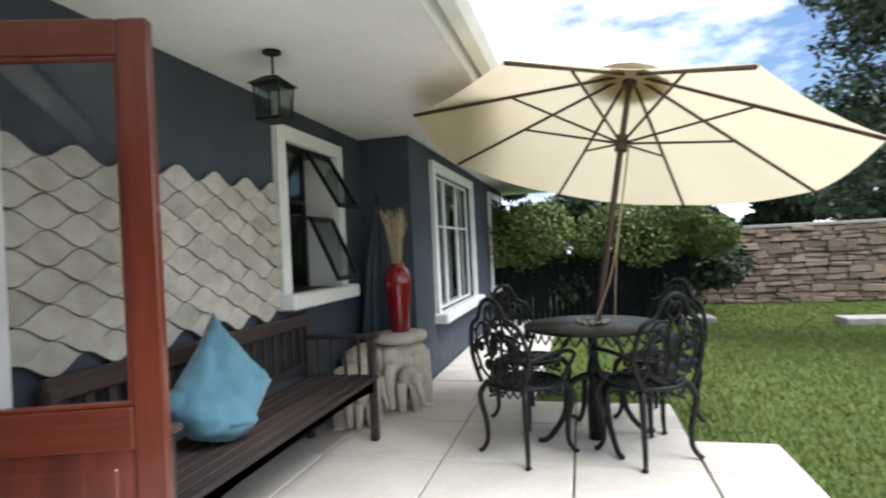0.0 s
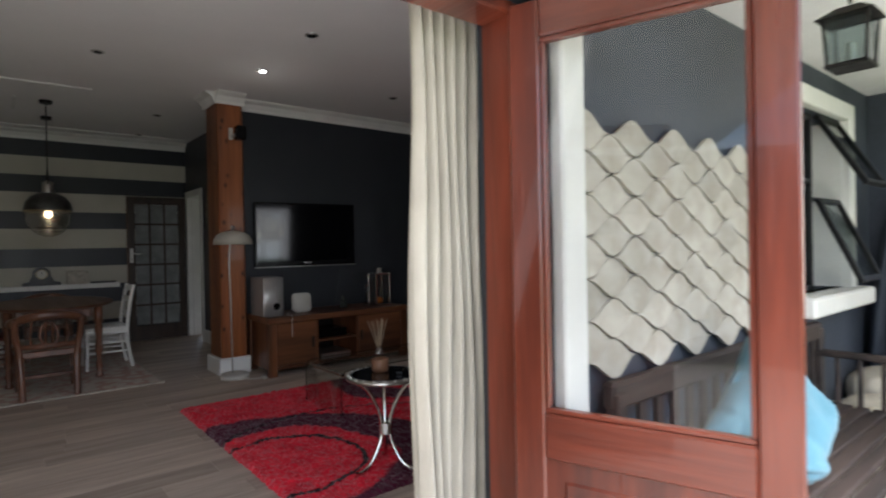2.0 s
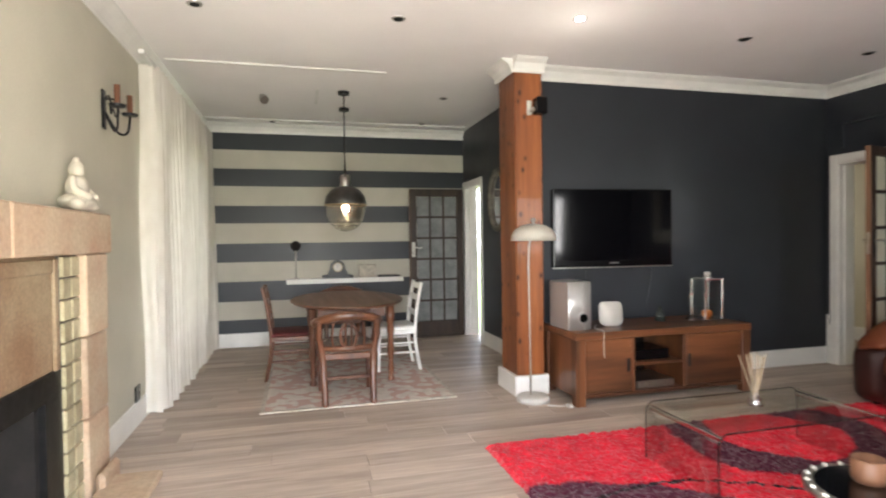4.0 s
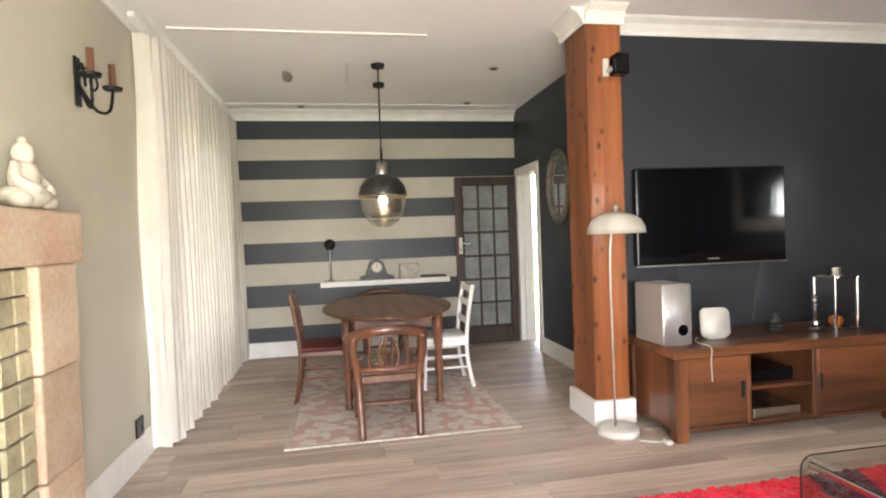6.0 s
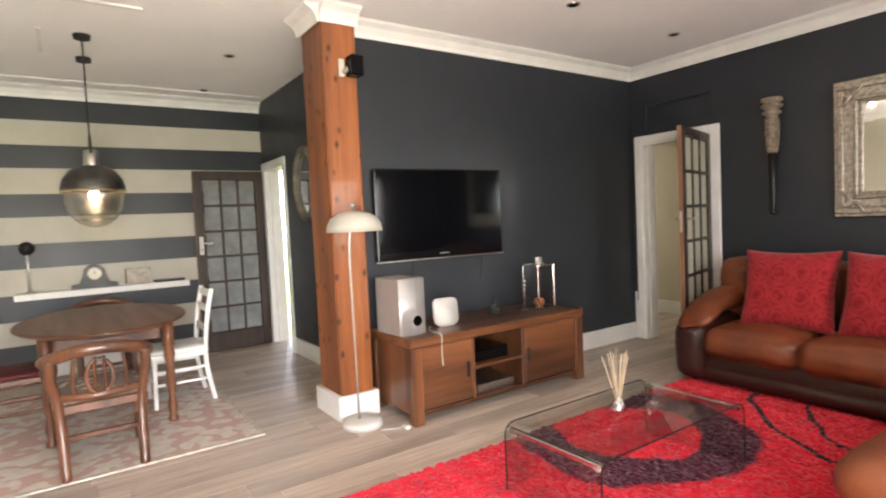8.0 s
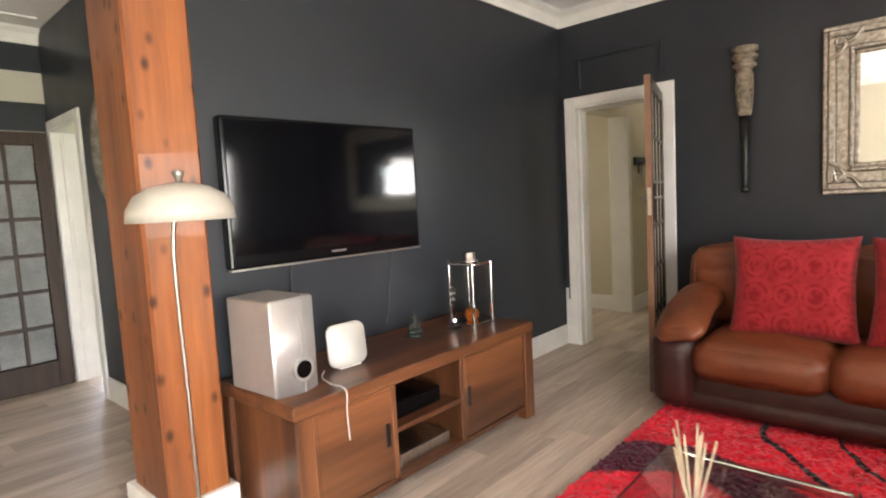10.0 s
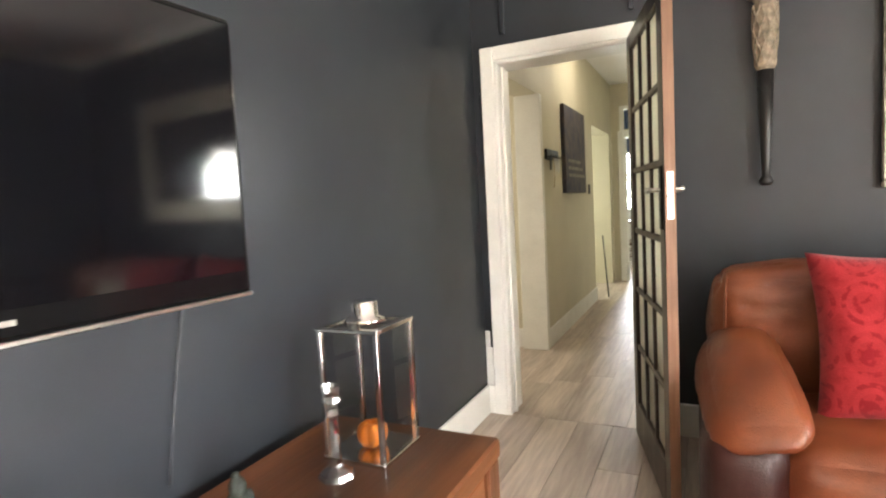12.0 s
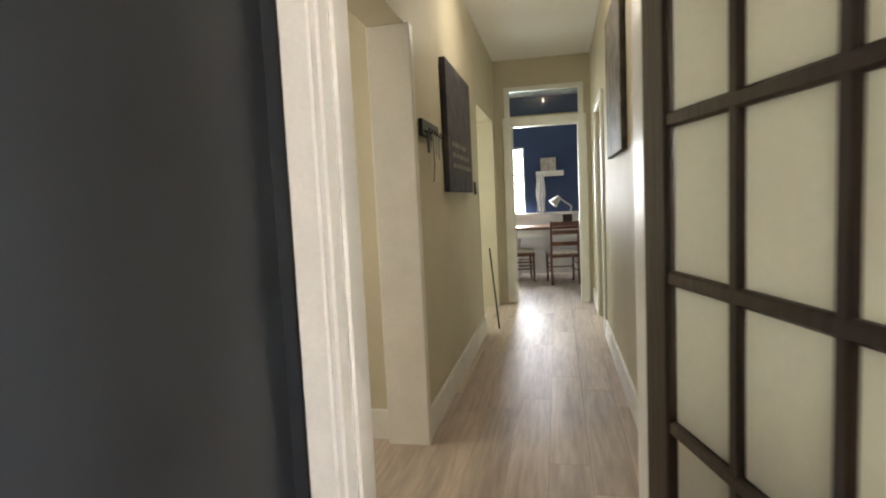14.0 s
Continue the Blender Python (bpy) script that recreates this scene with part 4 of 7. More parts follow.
# ---------------------------------------------------------------- garden
structure("ground", B(-60, 60, -60, 60, -0.3, -0.03, bevel=0), M["soil"], "green lawn ground that runs to the horizon", "ground")
structure("pavement_bed", boxes((-1.42, 1.5, -3.0, 3.85, -0.2, -0.015), (-0.96, 1.03, 3.85, 4.6, -0.2, -0.016), (-0.96, 0.05, 4.6, 10.2, -0.2, -0.017), (-1.42, -0.96, 3.85, 4.88, -0.2, -0.0155)), M["grout"], "dark mortar bed between the paving slabs", "pavement")
gw = structure("wall_garden", B(1.9, 9.5, 11.05, 11.35, -0.1, 1.30, bevel=0), M["mortar"], "rough dry-stone garden boundary wall", "garden wall")


# ---------------------------------------------------------------- terrace things
def closed_umbrella():
    o = thing("folded_umbrella", "dark folded garden umbrella leaning in the wall corner", "umbrella", (-1.25, 4.72, 0.35), 0, ry=2)
    bm = bmesh.new()
    rings = []
    for z, r in ((0, 0.05), (0.1, 0.12), (0.5, 0.10), (0.9, 0.07), (1.25, 0.025)):
        rings.append([bm.verts.new(((r * (1 + 0.35 * math.cos(8 * a))) * math.cos(a), (r * (1 + 0.35 * math.cos(8 * a))) * math.sin(a), z)) for a in (2 * math.pi * i / 48 for i in range(48))])
    for a, b in zip(rings, rings[1:]):
        for i in range(48):
            bm.faces.new((a[i], a[(i + 1) % 48], b[(i + 1) % 48], b[i]))
    part("canopy", bm, M["facade"], o, "dark grey folded canvas", True)
    part("pole", R((0, 0, -0.35), (0, 0, 1.35), 0.018), M["iron"], o)


closed_umbrella()


def bench():
    o = thing("garden_bench", "long dark weathered slatted wooden bench against the facade", "bench", (0, 0, 0))
    x0, x1, y0, y1 = -1.36, -0.87, 1.80, 3.68
    for i in range(7):
        x = x0 + 0.05 + i * (x1 - x0 - 0.07) / 6
        part("slat", B(x - 0.028, x + 0.028, y0, y1, 0.395, 0.42), M["bench"], o)
    for y in (y0 + 0.03, y1 - 0.03):
        part("leg", B(x1 - 0.05, x1, y - 0.025, y + 0.025, 0, 0.66, bevel=0.008), M["bench"], o)
        part("leg", B(x0 - 0.02, x0 + 0.03, y - 0.025, y + 0.025, 0, 0.80, bevel=0.008), M["bench"], o)
        part("armrest", B(x0, x1 + 0.03, y - 0.03, y + 0.03, 0.66, 0.69, bevel=0.008), M["bench"], o)
        for k in range(4):
            xs = x0 + 0.09 + k * 0.095
            part("baluster", R((xs, y, 0.42), (xs, y, 0.665), 0.012, seg=8), M["bench"], o)
        part("side_rail", B(x0, x1, y - 0.015, y + 0.015, 0.34, 0.395), M["bench"], o)
    ap = bmesh.new()
    n = 24
    lo = [ap.verts.new((x1 - 0.012, y0 + (y1 - y0) * i / n, 0.30 + 0.055 * math.sin(math.pi * i / n) ** 0.4)) for i in range(n + 1)]
    hi = [ap.verts.new((x1 - 0.012, y0 + (y1 - y0) * i / n, 0.395)) for i in range(n + 1)]
    for i in range(n):
        ap.faces.new((lo[i], lo[i + 1], hi[i + 1], hi[i]))
    bmesh.ops.solidify(ap, geom=ap.faces[:], thickness=0.02)
    part("apron", ap, M["bench"], o)
    part("back_rail", B(x0 - 0.03, x0 + 0.02, y0, y1, 0.74, 0.83, bevel=0.012), M["bench"], o)
    part("back_rail", B(x0 - 0.02, x0 + 0.01, y0, y1, 0.47, 0.51), M["bench"], o)
    for k in range(17):
        y = y0 + 0.08 + k * (y1 - y0 - 0.16) / 16
        part("back_slat", B(x0 - 0.016, x0 + 0.004, y - 0.018, y + 0.018, 0.50, 0.75, bevel=0.003), M["bench"], o)


bench()
def slumped_cushion():
    """A soft square cushion stood on one corner, which has sunk flat under its weight."""
    bm = pillow(0.52, 0.52, 0.20, seg=34, pinch=0.16, wob=0.02)
    bmesh.ops.rotate(bm, verts=bm.verts[:], matrix=Matrix.Rotation(radians(43), 3, "Y"))
    for v in bm.verts:
        x, y, z = v.co
        x *= 0.70
        if z < -0.13:
            low = (-0.13 - z) / 0.24
            z = -0.13 - 0.36 * (-0.13 - z)
            x *= 1 + 1.7 * low
            y *= 1 + 0.5 * low
        v.co = (x + 0.05 * max(0.0, z) / 0.35, y, z)
    return crease(bm, 0.012, 2.0, 5.0, 3.0, 8.0)


cu = single("cushion", slumped_cushion(), M["blue_cushion"], "soft teal-blue scatter cushion slumped on the bench", "cushion", smooth=True)
cu.matrix_world = pose(-1.13, 2.42, 0.625, 0, 0, 58) @ pose(0, 0, 0, -20, 0, 0)


def scale_panel():
    """Overlapping lens-shaped tiles, each hollowed and proud at its lower edge."""
    o = thing("scale_tile_panel", "wall panel of pale concrete fish-scale tiles", "wall art", kind="structure")
    part("backing", B(-1.42, -1.405, 1.72, 3.40, 0.93, 1.62, bevel=0), M["tile_back"], o, "dark mortar backing")
    def tile():
        bm = bmesh.new()
        w, h, n = 0.133, 0.0618, 12
        top, bot, mid = [], [], []
        for i in range(n + 1):
            u = -1 + 2 * i / n
            s = math.cos(u * math.pi / 2)
            k = 0.5 * (1 + math.cos(math.pi * u))
            top.append(bm.verts.new((0.009 + 0.004 * s, u * w, h * k)))
            mid.append(bm.verts.new((0.013 + 0.007 * s, u * w, 0.1 * h * s)))
            bot.append(bm.verts.new((0.012 + 0.009 * s, u * w, -h * k)))
        low = [bm.verts.new((0.0, v.co.y * 0.98, v.co.z * 0.95)) for v in bot]
        high = [bm.verts.new((0.0, v.co.y * 0.98, v.co.z * 0.95)) for v in top]
        for a, b in ((mid, top), (bot, mid), (low, bot), (top, high)):
            for i in range(n):
                bm.faces.new((a[i], a[i + 1], b[i + 1], b[i]))
        bmesh.ops.recalc_face_normals(bm, faces=bm.faces[:])
        return mesh_from(bm, "tile", M["scale_tile"], False)
    shared = tile()
    rnd = random.Random(5)
    for c in range(13):
        y = 1.745 + c * 0.1365
        for r in range(6):
            z = 1.615 - r * 0.132 - (0.066 if c % 2 else 0)
            q = new("tile", shared)
            q.parent = o
            q.matrix_basis = pose(-1.407 + rnd.uniform(-0.003, 0.004), y, z, rnd.uniform(-1.2, 1.2), rnd.uniform(-2, 2), rnd.uniform(-1.5, 1.5))


scale_panel()


def elephant_stool(at, rz, s=1.0, top=True):
    """A carved stool: an elephant body with legs, trunk and ears under a round top, all one carved block."""
    bm = bmesh.new()
    ball(bm, (0, 0.02, 0.35), 0.19, 1.18, 1.0, 0.78, 20, 14)
    for x, y in ((-0.145, -0.10), (0.145, -0.10), (-0.145, 0.12), (0.145, 0.12)):
        rod(bm, (x * 1.08, y * 1.05, 0.0), (x * 0.82, y * 0.8, 0.40), 0.066, 0.095, 16)
        rod(bm, (x * 1.08, y * 1.05, 0.0), (x * 1.08, y * 1.05, 0.03), 0.074, 0.068, 16)
    ball(bm, (-0.09, -0.155, 0.36), 0.095, 0.9, 0.8, 1.1)
    ball(bm, (-0.175, -0.13, 0.35), 0.085, 0.35, 0.9, 1.25)
    tube(bm, [(-0.10, -0.22, 0.34), (-0.12, -0.25, 0.24), (-0.11, -0.22, 0.12), (-0.10, -0.20, 0.02)], 0.045, seg=12, r_end=0.03)
    ball(bm, (0.035, -0.20, 0.235), 0.085, 0.95, 0.9, 0.95, 16, 11)
    ball(bm, (0.075, -0.265, 0.235), 0.055, 0.9, 0.9, 1.05)
    tube(bm, [(0.085, -0.30, 0.22), (0.10, -0.32, 0.14), (0.12, -0.30, 0.06), (0.10, -0.285, 0.05)], 0.022, seg=8, r_end=0.015)
    for x, y in ((-0.03, -0.24), (0.07, -0.255), (-0.02, -0.17), (0.09, -0.18)):
        rod(bm, (x, y, 0), (x * 0.9, y, 0.21), 0.032, 0.038, 10)
    if top:
        lathe([(0.0, 0.475), (0.17, 0.475), (0.205, 0.49), (0.21, 0.52), (0.2, 0.545), (0, 0.548)], 32, bm=bm)
    bmesh.ops.scale(bm, vec=(s, s, s), verts=bm.verts[:])
    return single("elephant_stool" if top else "elephant_figure", bm, M["plaster_figure"], "carved whitewashed elephant stool with round top" if top else "small whitewashed elephant figure on the paving", "stool" if top else "figurine", at, rz, smooth=True)


elephant_stool((-0.99, 4.50, 0), 25, 1.04)
elephant_stool((-1.20, 4.02, 0), 40, 0.82, False)
elephant_stool((-1.22, 4.42, 0), 20, 1.0, False)

vase = thing("floor_vase", "tall glossy dark-red vase filled with pale dry reeds", "vase", (-0.99, 4.52, 0.57))
part("vase_body", lathe([(0.0, 0), (0.062, 0.0), (0.066, 0.012), (0.075, 0.16), (0.098, 0.34), (0.098, 0.40), (0.075, 0.455), (0.05, 0.475), (0.058, 0.495), (0.048, 0.495), (0.04, 0.47), (0.0, 0.45)], 28), M["vase"], vase, "glossy red glaze", True)
rd = bmesh.new()
rg = random.Random(3)
for i in range(46):
    a, r0, r1 = rg.uniform(0, 6.28), rg.uniform(0, 0.03), rg.uniform(0.02, 0.13)
    tube(rd, [(r0 * math.cos(a), r0 * math.sin(a), 0.46), (r0 * math.cos(a) * 1.6, r0 * math.sin(a) * 1.6, 0.62), (r1 * math.cos(a), r1 * math.sin(a), rg.uniform(0.78, 0.9))], 0.0045, seg=4, n=2)
part("reeds", rd, M["straw"], vase, "bundle of dry reeds")["kind"] = "stuff"
vase.matrix_world = vase.matrix_world @ Matrix.Diagonal((1.12, 1.12, 1.1, 1))

lan = thing("hanging_lantern", "black metal box lantern hanging from the soffit", "lantern", (-0.96, 2.72, 1.87))
part("chain", R((0, 0, 0.23), (0, 0, 0.345), 0.006), M["darkmetal"], lan)
part("ceiling_rose", R((0, 0, 0.33), (0, 0, 0.34), 0.045, seg=20), M["darkmetal"], lan)
cap = bmesh.new()
bmesh.ops.create_cone(cap, cap_ends=True, segments=4, radius1=0.125, radius2=0.05, depth=0.04, matrix=Matrix.Translation((0, 0, 0.195)) @ Matrix.Rotation(radians(45), 4, "Z"))
part("cap", cap, M["darkmetal"], lan)
part("base", B(-0.066, 0.066, -0.066, 0.066, 0, 0.016), M["darkmetal"], lan)
for x in (-0.058, 0.058):
    for y in (-0.058, 0.058):
        part("post", R((x, y, 0.01), (x * 1.15, y * 1.15, 0.18), 0.006, seg=6), M["darkmetal"], lan)
for a in range(4):
    g = part("pane", B(-0.056, 0.056, -0.002, 0.002, 0.02, 0.172, bevel=0), M["window_glass"], lan)
    g.matrix_basis = pose(0, 0, 0, 0, 0, 90 * a) @ pose(0, 0.058, 0)
part("candle_tube", R((0, 0, 0.016), (0, 0, 0.09), 0.015), M["white_plastic"], lan)


def iron_chair():
    """A cast-iron garden chair that faces +y."""
    o = thing("iron_chair", "ornate black cast-iron garden armchair beside the round table", "chair", group="chairs round the garden table")
    I = M["iron"]
    seat = bmesh.new()
    tube(seat, [(0.215 * math.cos(a), 0.205 * math.sin(a), 0.42) for a in (i * math.pi / 6 for i in range(12))], 0.014, closed=True, n=3)
    for r in (0.15, 0.085):
        tube(seat, [(r * math.cos(a), r * math.sin(a), 0.42) for a in (i * math.pi / 5 for i in range(10))], 0.007, seg=5, closed=True, n=3)
    for i in range(20):
        a = i * math.pi / 10
        part("seat_bar", R((0.03 * math.cos(a), 0.03 * math.sin(a), 0.42), (0.21 * math.cos(a + 0.16), 0.2 * math.sin(a + 0.16), 0.42), 0.009, seg=5), I, o)
    part("seat", seat, I, o, smooth=True)
    apron = bmesh.new()
    for i in range(28):
        a = i * math.pi / 14
        tube(apron, [(0.212 * math.cos(a), 0.2 * math.sin(a), 0.41), (0.214 * math.cos(a + 0.11), 0.203 * math.sin(a + 0.11), 0.365), (0.212 * math.cos(a + 0.22), 0.2 * math.sin(a + 0.22), 0.41)], 0.006, seg=4, n=2)
    part("apron", apron, I, o, smooth=True)
    for x, y in ((-0.15, -0.15), (0.15, -0.15), (-0.16, 0.15), (0.16, 0.15)):
        d = Vector((x, y, 0)).normalized()
        leg = T([(x, y, 0.42), (x + d.x * 0.05, y + d.y * 0.05, 0.34), (x + d.x * 0.02, y + d.y * 0.02, 0.18), (x + d.x * 0.02, y + d.y * 0.02, 0.07), (x + d.x * 0.055, y + d.y * 0.055, 0.012)], 0.02, r_end=0.013)
        ball(leg, (x + d.x * 0.06, y + d.y * 0.06, 0.014), 0.018, 1, 1, 0.75, 8, 6)
        tube(leg, [(x, y, 0.33), (x * 0.5, y * 0.5 + 0.02, 0.36), (0, y * 0.9, 0.40)], 0.008, seg=5)
        part("leg", leg, I, o, smooth=True)
    def back(u, v):
        return (u, -0.17 - 0.11 * v - 0.03 * (1 - (u / 0.25) ** 2), 0.42 + v)
    part("back_frame", T([back(-0.17, 0.0), back(-0.235, 0.16), back(-0.2, 0.33), back(-0.12, 0.385), back(-0.07, 0.47), back(0, 0.5), back(0.07, 0.47), back(0.12, 0.385), back(0.2, 0.33), back(0.235, 0.16), back(0.17, 0.0)], 0.014, n=6), I, o, smooth=True)
    scroll = bmesh.new()
    for s in (-1, 1):
        tube(scroll, [back(s * 0.02, 0.02), back(s * 0.13, 0.08), back(s * 0.17, 0.2), back(s * 0.09, 0.28), back(s * 0.05, 0.2), back(s * 0.10, 0.16)], 0.009, seg=5)
        tube(scroll, [back(s * 0.02, 0.12), back(s * 0.06, 0.22), back(s * 0.035, 0.34), back(s * 0.10, 0.36), back(s * 0.15, 0.31)], 0.009, seg=5)
        tube(scroll, [back(s * 0.2, 0.05), back(s * 0.15, 0.12), back(s * 0.2, 0.2), back(s * 0.15, 0.27), back(s * 0.17, 0.32)], 0.008, seg=5)
        tube(scroll, [back(0, 0.36), back(s * 0.05, 0.41), back(s * 0.02, 0.46), back(0, 0.43)], 0.008, seg=5)
        for u, v, r in ((0.07, 0.12, 0.035), (0.12, 0.22, 0.03), (0.06, 0.3, 0.03)):
            p = back(s * u, v)
            ball(scroll, p, r, 1, 0.25, 1, 8, 5)
    ball(scroll, back(0, 0.24), 0.05, 0.8, 0.25, 1.3, 8, 5)
    ball(scroll, back(0, 0.09), 0.045, 1, 0.25, 1, 8, 5)
    part("back_scrollwork", scroll, I, o, smooth=True)
    for s in (-1, 1):
        part("armrest", T([back(s * 0.235, 0.17), (s * 0.27, -0.05, 0.62), (s * 0.26, 0.10, 0.61), (s * 0.235, 0.17, 0.57), (s * 0.22, 0.12, 0.50), (s * 0.19, 0.10, 0.42)], 0.012), I, o, smooth=True)
    return o


TAB = (0.49, 3.84)
first = iron_chair()
spots = ((0.09, 3.56, -39), (0.76, 3.60, 36), (0.90, 4.22, 132), (0.06, 4.20, 228))
first.matrix_world = pose(spots[0][0], spots[0][1], 0, 0, 0, spots[0][2])
for x, y, rz in spots[1:]:
    copy_thing(first, pose(x, y, 0, 0, 0, rz))

tb = thing("garden_table", "round black cast-iron garden table with pierced rim", "table", (TAB[0], TAB[1], 0))
tt = lathe([(0.02, 0.685), (0.395, 0.685), (0.415, 0.69), (0.42, 0.70), (0.415, 0.708), (0.02, 0.712)], 40)
part("tabletop", tt, M["iron"], tb, "dark pierced top scattered with dry debris", True)
rim = bmesh.new()
for i in range(40):
    a = i * math.pi / 20
    tube(rim, [(0.41 * math.cos(a), 0.41 * math.sin(a), 0.69), (0.412 * math.cos(a + 0.08), 0.412 * math.sin(a + 0.08), 0.635), (0.41 * math.cos(a + 0.157), 0.41 * math.sin(a + 0.157), 0.69)], 0.007, seg=4, n=2)
part("rim_fretwork", rim, M["iron"], tb, smooth=True)
part("column", lathe([(0.05, 0.0), (0.05, 0.28), (0.035, 0.34), (0.045, 0.42), (0.03, 0.5), (0.03, 0.685)], 14), M["iron"], tb, smooth=True)
for i in range(4):
    a = radians(20 + 90 * i)
    part("leg", T([(0.03 * math.cos(a), 0.03 * math.sin(a), 0.40), (0.16 * math.cos(a), 0.16 * math.sin(a), 0.34), (0.2 * math.cos(a), 0.2 * math.sin(a), 0.16), (0.30 * math.cos(a), 0.30 * math.sin(a), 0.03), (0.37 * math.cos(a), 0.37 * math.sin(a), 0.018)], 0.022, r_end=0.015), M["iron"], tb, smooth=True)


def umbrella():
    o = thing("garden_umbrella", "open cream canvas garden umbrella with dark wooden ribs over the table", "umbrella", (0.392, 3.70, 0.0), 0, rx=-8.9, ry=10.4)
    r, zr, za = 1.33, 1.815, 2.37
    part("pole", T([(0, 0, 0.715), (0, 0, 1.4), (0, 0, 2.38)], 0.02, seg=10, curve=False), M["umbrella_wood"], o)
    part("hub", R((0, 0, 2.26), (0, 0, 2.35), 0.045, seg=12), M["umbrella_wood"], o)
    part("slider", R((0, 0, 1.83), (0, 0, 1.93), 0.038, seg=12), M["umbrella_wood"], o)
    can = bmesh.new()
    k, n = 8, 6
    angles = [radians(17.9 + 45 * i) for i in range(k)]
    grid = []
    for i in range(k):
        for s in range(n):
            t = s / n
            p0 = Vector((math.cos(angles[i]), math.sin(angles[i]), 0))
            p1 = Vector((math.cos(angles[(i + 1) % k]), math.sin(angles[(i + 1) % k]), 0))
            p = p0.lerp(p1, t)
            col = []
            for j in range(9):
                u = j / 8
                sag = -0.05 * u * (1 - u) * 4 * 0.5 - 0.035 * math.sin(math.pi * t) * u
                col.append((p.x * r * u, p.y * r * u, za + (zr - za) * u + 0.03 * math.sin(math.pi * u) + sag))
            grid.append(col)
    vs = [[can.verts.new(p) for p in col] for col in grid]
    m = len(vs)
    for i in range(m):
        for j in range(8):
            can.faces.new((vs[i][j], vs[i][j + 1], vs[(i + 1) % m][j + 1], vs[(i + 1) % m][j]))
    bmesh.ops.remove_doubles(can, verts=can.verts[:], dist=0.0005)
    cv = part("canopy", can, M["canopy"], o, "cream canvas canopy", True)
    part("vent", lathe([(0.26, za - 0.075), (0.14, za - 0.015), (0.02, za + 0.05)], 16), M["canopy"], o, "", True)
    for i, a in enumerate(angles):
        c, s = math.cos(a), math.sin(a)
        rib = R((0.04 * c, 0.04 * s, 2.325), (r * c * 0.995, r * s * 0.995, zr - 0.012), 0.011, seg=6)
        rb = part("rib", rib, M["umbrella_wood"], o)
        u = 0.55
        part("strut", R((0.03 * c, 0.03 * s, 1.885), (r * c * u, r * s * u, 2.325 + (zr - 0.012 - 2.325) * u - 0.004), 0.0085, seg=6), M["umbrella_wood"], rb)
    part("pull_cord", T([(0.05, 0.02, 1.87), (0.06, 0.02, 1.2), (0.10, 0.0, 0.76)], 0.004, seg=5), M["straw"], o)
    part("pull_cord", T([(0.04, -0.02, 1.87), (0.045, -0.03, 1.1), (-0.02, -0.06, 0.74)], 0.004, seg=5), M["straw"], o)


umbrella()
peb = bmesh.new()
for i in range(12):
    a = rg.uniform(0, 6.28)
    ball(peb, (TAB[0] + 0.09 * math.cos(a), TAB[1] + 0.09 * math.sin(a), 0.725), rg.uniform(0.012, 0.024), 1, 1, 0.7, 8, 6)
single("pebbles", peb, M["concrete"], "few pale pebbles round the umbrella pole", "pebbles", kind="stuff", smooth=True)

# ---------------------------------------------------------------- garden growth
def blob_place(cx, cy, cz, sx, sy, sz, clumps, seed):
    rg2 = np.random.default_rng(seed)
    cs = rg2.uniform(-1, 1, (clumps, 3)) * (sx, sy, sz) + (cx, cy, cz)
    rs = rg2.uniform(0.22, 0.55, clumps)
    def place(g):
        i = g.integers(clumps)
        d = g.normal(size=3)
        d /= np.linalg.norm(d)
        return cs[i] + d * rs[i] * g.uniform(0.7, 1.0) * (1, 1, 0.8)
    return place


def shrub(name, label, place, count, size, mat, seed, trunk):
    o = thing(name, label, "tree" if name == "tree" else "shrub")
    me = leaves(count, place, size, seed, "crown")
    me.materials.append(mat)
    part("crown", me, mat, o)
    tr = bmesh.new()
    x, y, h = trunk
    tube(tr, [(x, y, -0.05), (x + 0.05, y, h * 0.5), (x - 0.03, y + 0.05, h)], 0.09, r_end=0.04)
    for k in range(5):
        a = k * 1.3
        tube(tr, [(x, y, h * (0.4 + 0.1 * k)), (x + 0.5 * math.cos(a), y + 0.4 * math.sin(a), h * (0.7 + 0.08 * k))], 0.035, r_end=0.012)
    part("trunk", tr, M["bark"], o, smooth=True)
    return o


shrub("shrub", "yellow-green bushy hedge above the black fence", blob_place(0.75, 9.35, 1.28, 1.75, 0.35, 0.40, 34, 1), 42000, 0.038, M["leaf"], 11, (0.6, 9.6, 1.2))
shrub("shrub", "dense dark-green shrubbery along the fence", blob_place(0.2, 9.9, 1.1, 2.4, 0.4, 0.85, 40, 2), 20000, 0.07, M["leaf_dark"], 12, (-0.3, 10.4, 1.5))
shrub("shrub", "dark-green trees behind the garden wall", blob_place(4.2, 13.4, 1.95, 5.2, 0.9, 1.15, 75, 3), 32000, 0.10, M["leaf_dark"], 13, (5, 14.2, 1.8))
shrub("tree", "tall grey-green tree at the lawn edge", blob_place(3.95, 7.0, 2.5, 0.75, 0.8, 1.6, 50, 4), 20000, 0.045, M["leaf_tree"], 14, (4.3, 7.2, 3.4))
fb = thing("fence", "black vertical board fence behind the lawn", "fence")
for i in range(34):
    part("board", B(-1.2 + i * 0.095, -1.11 + i * 0.095, 9.28, 9.30, 0, 1.02 + 0.01 * math.sin(i * 7.0), bevel=0.003), M["fence"], fb)
part("rail", B(-1.2, 2.03, 9.305, 9.34, 0.8, 0.87), M["fence"], fb)
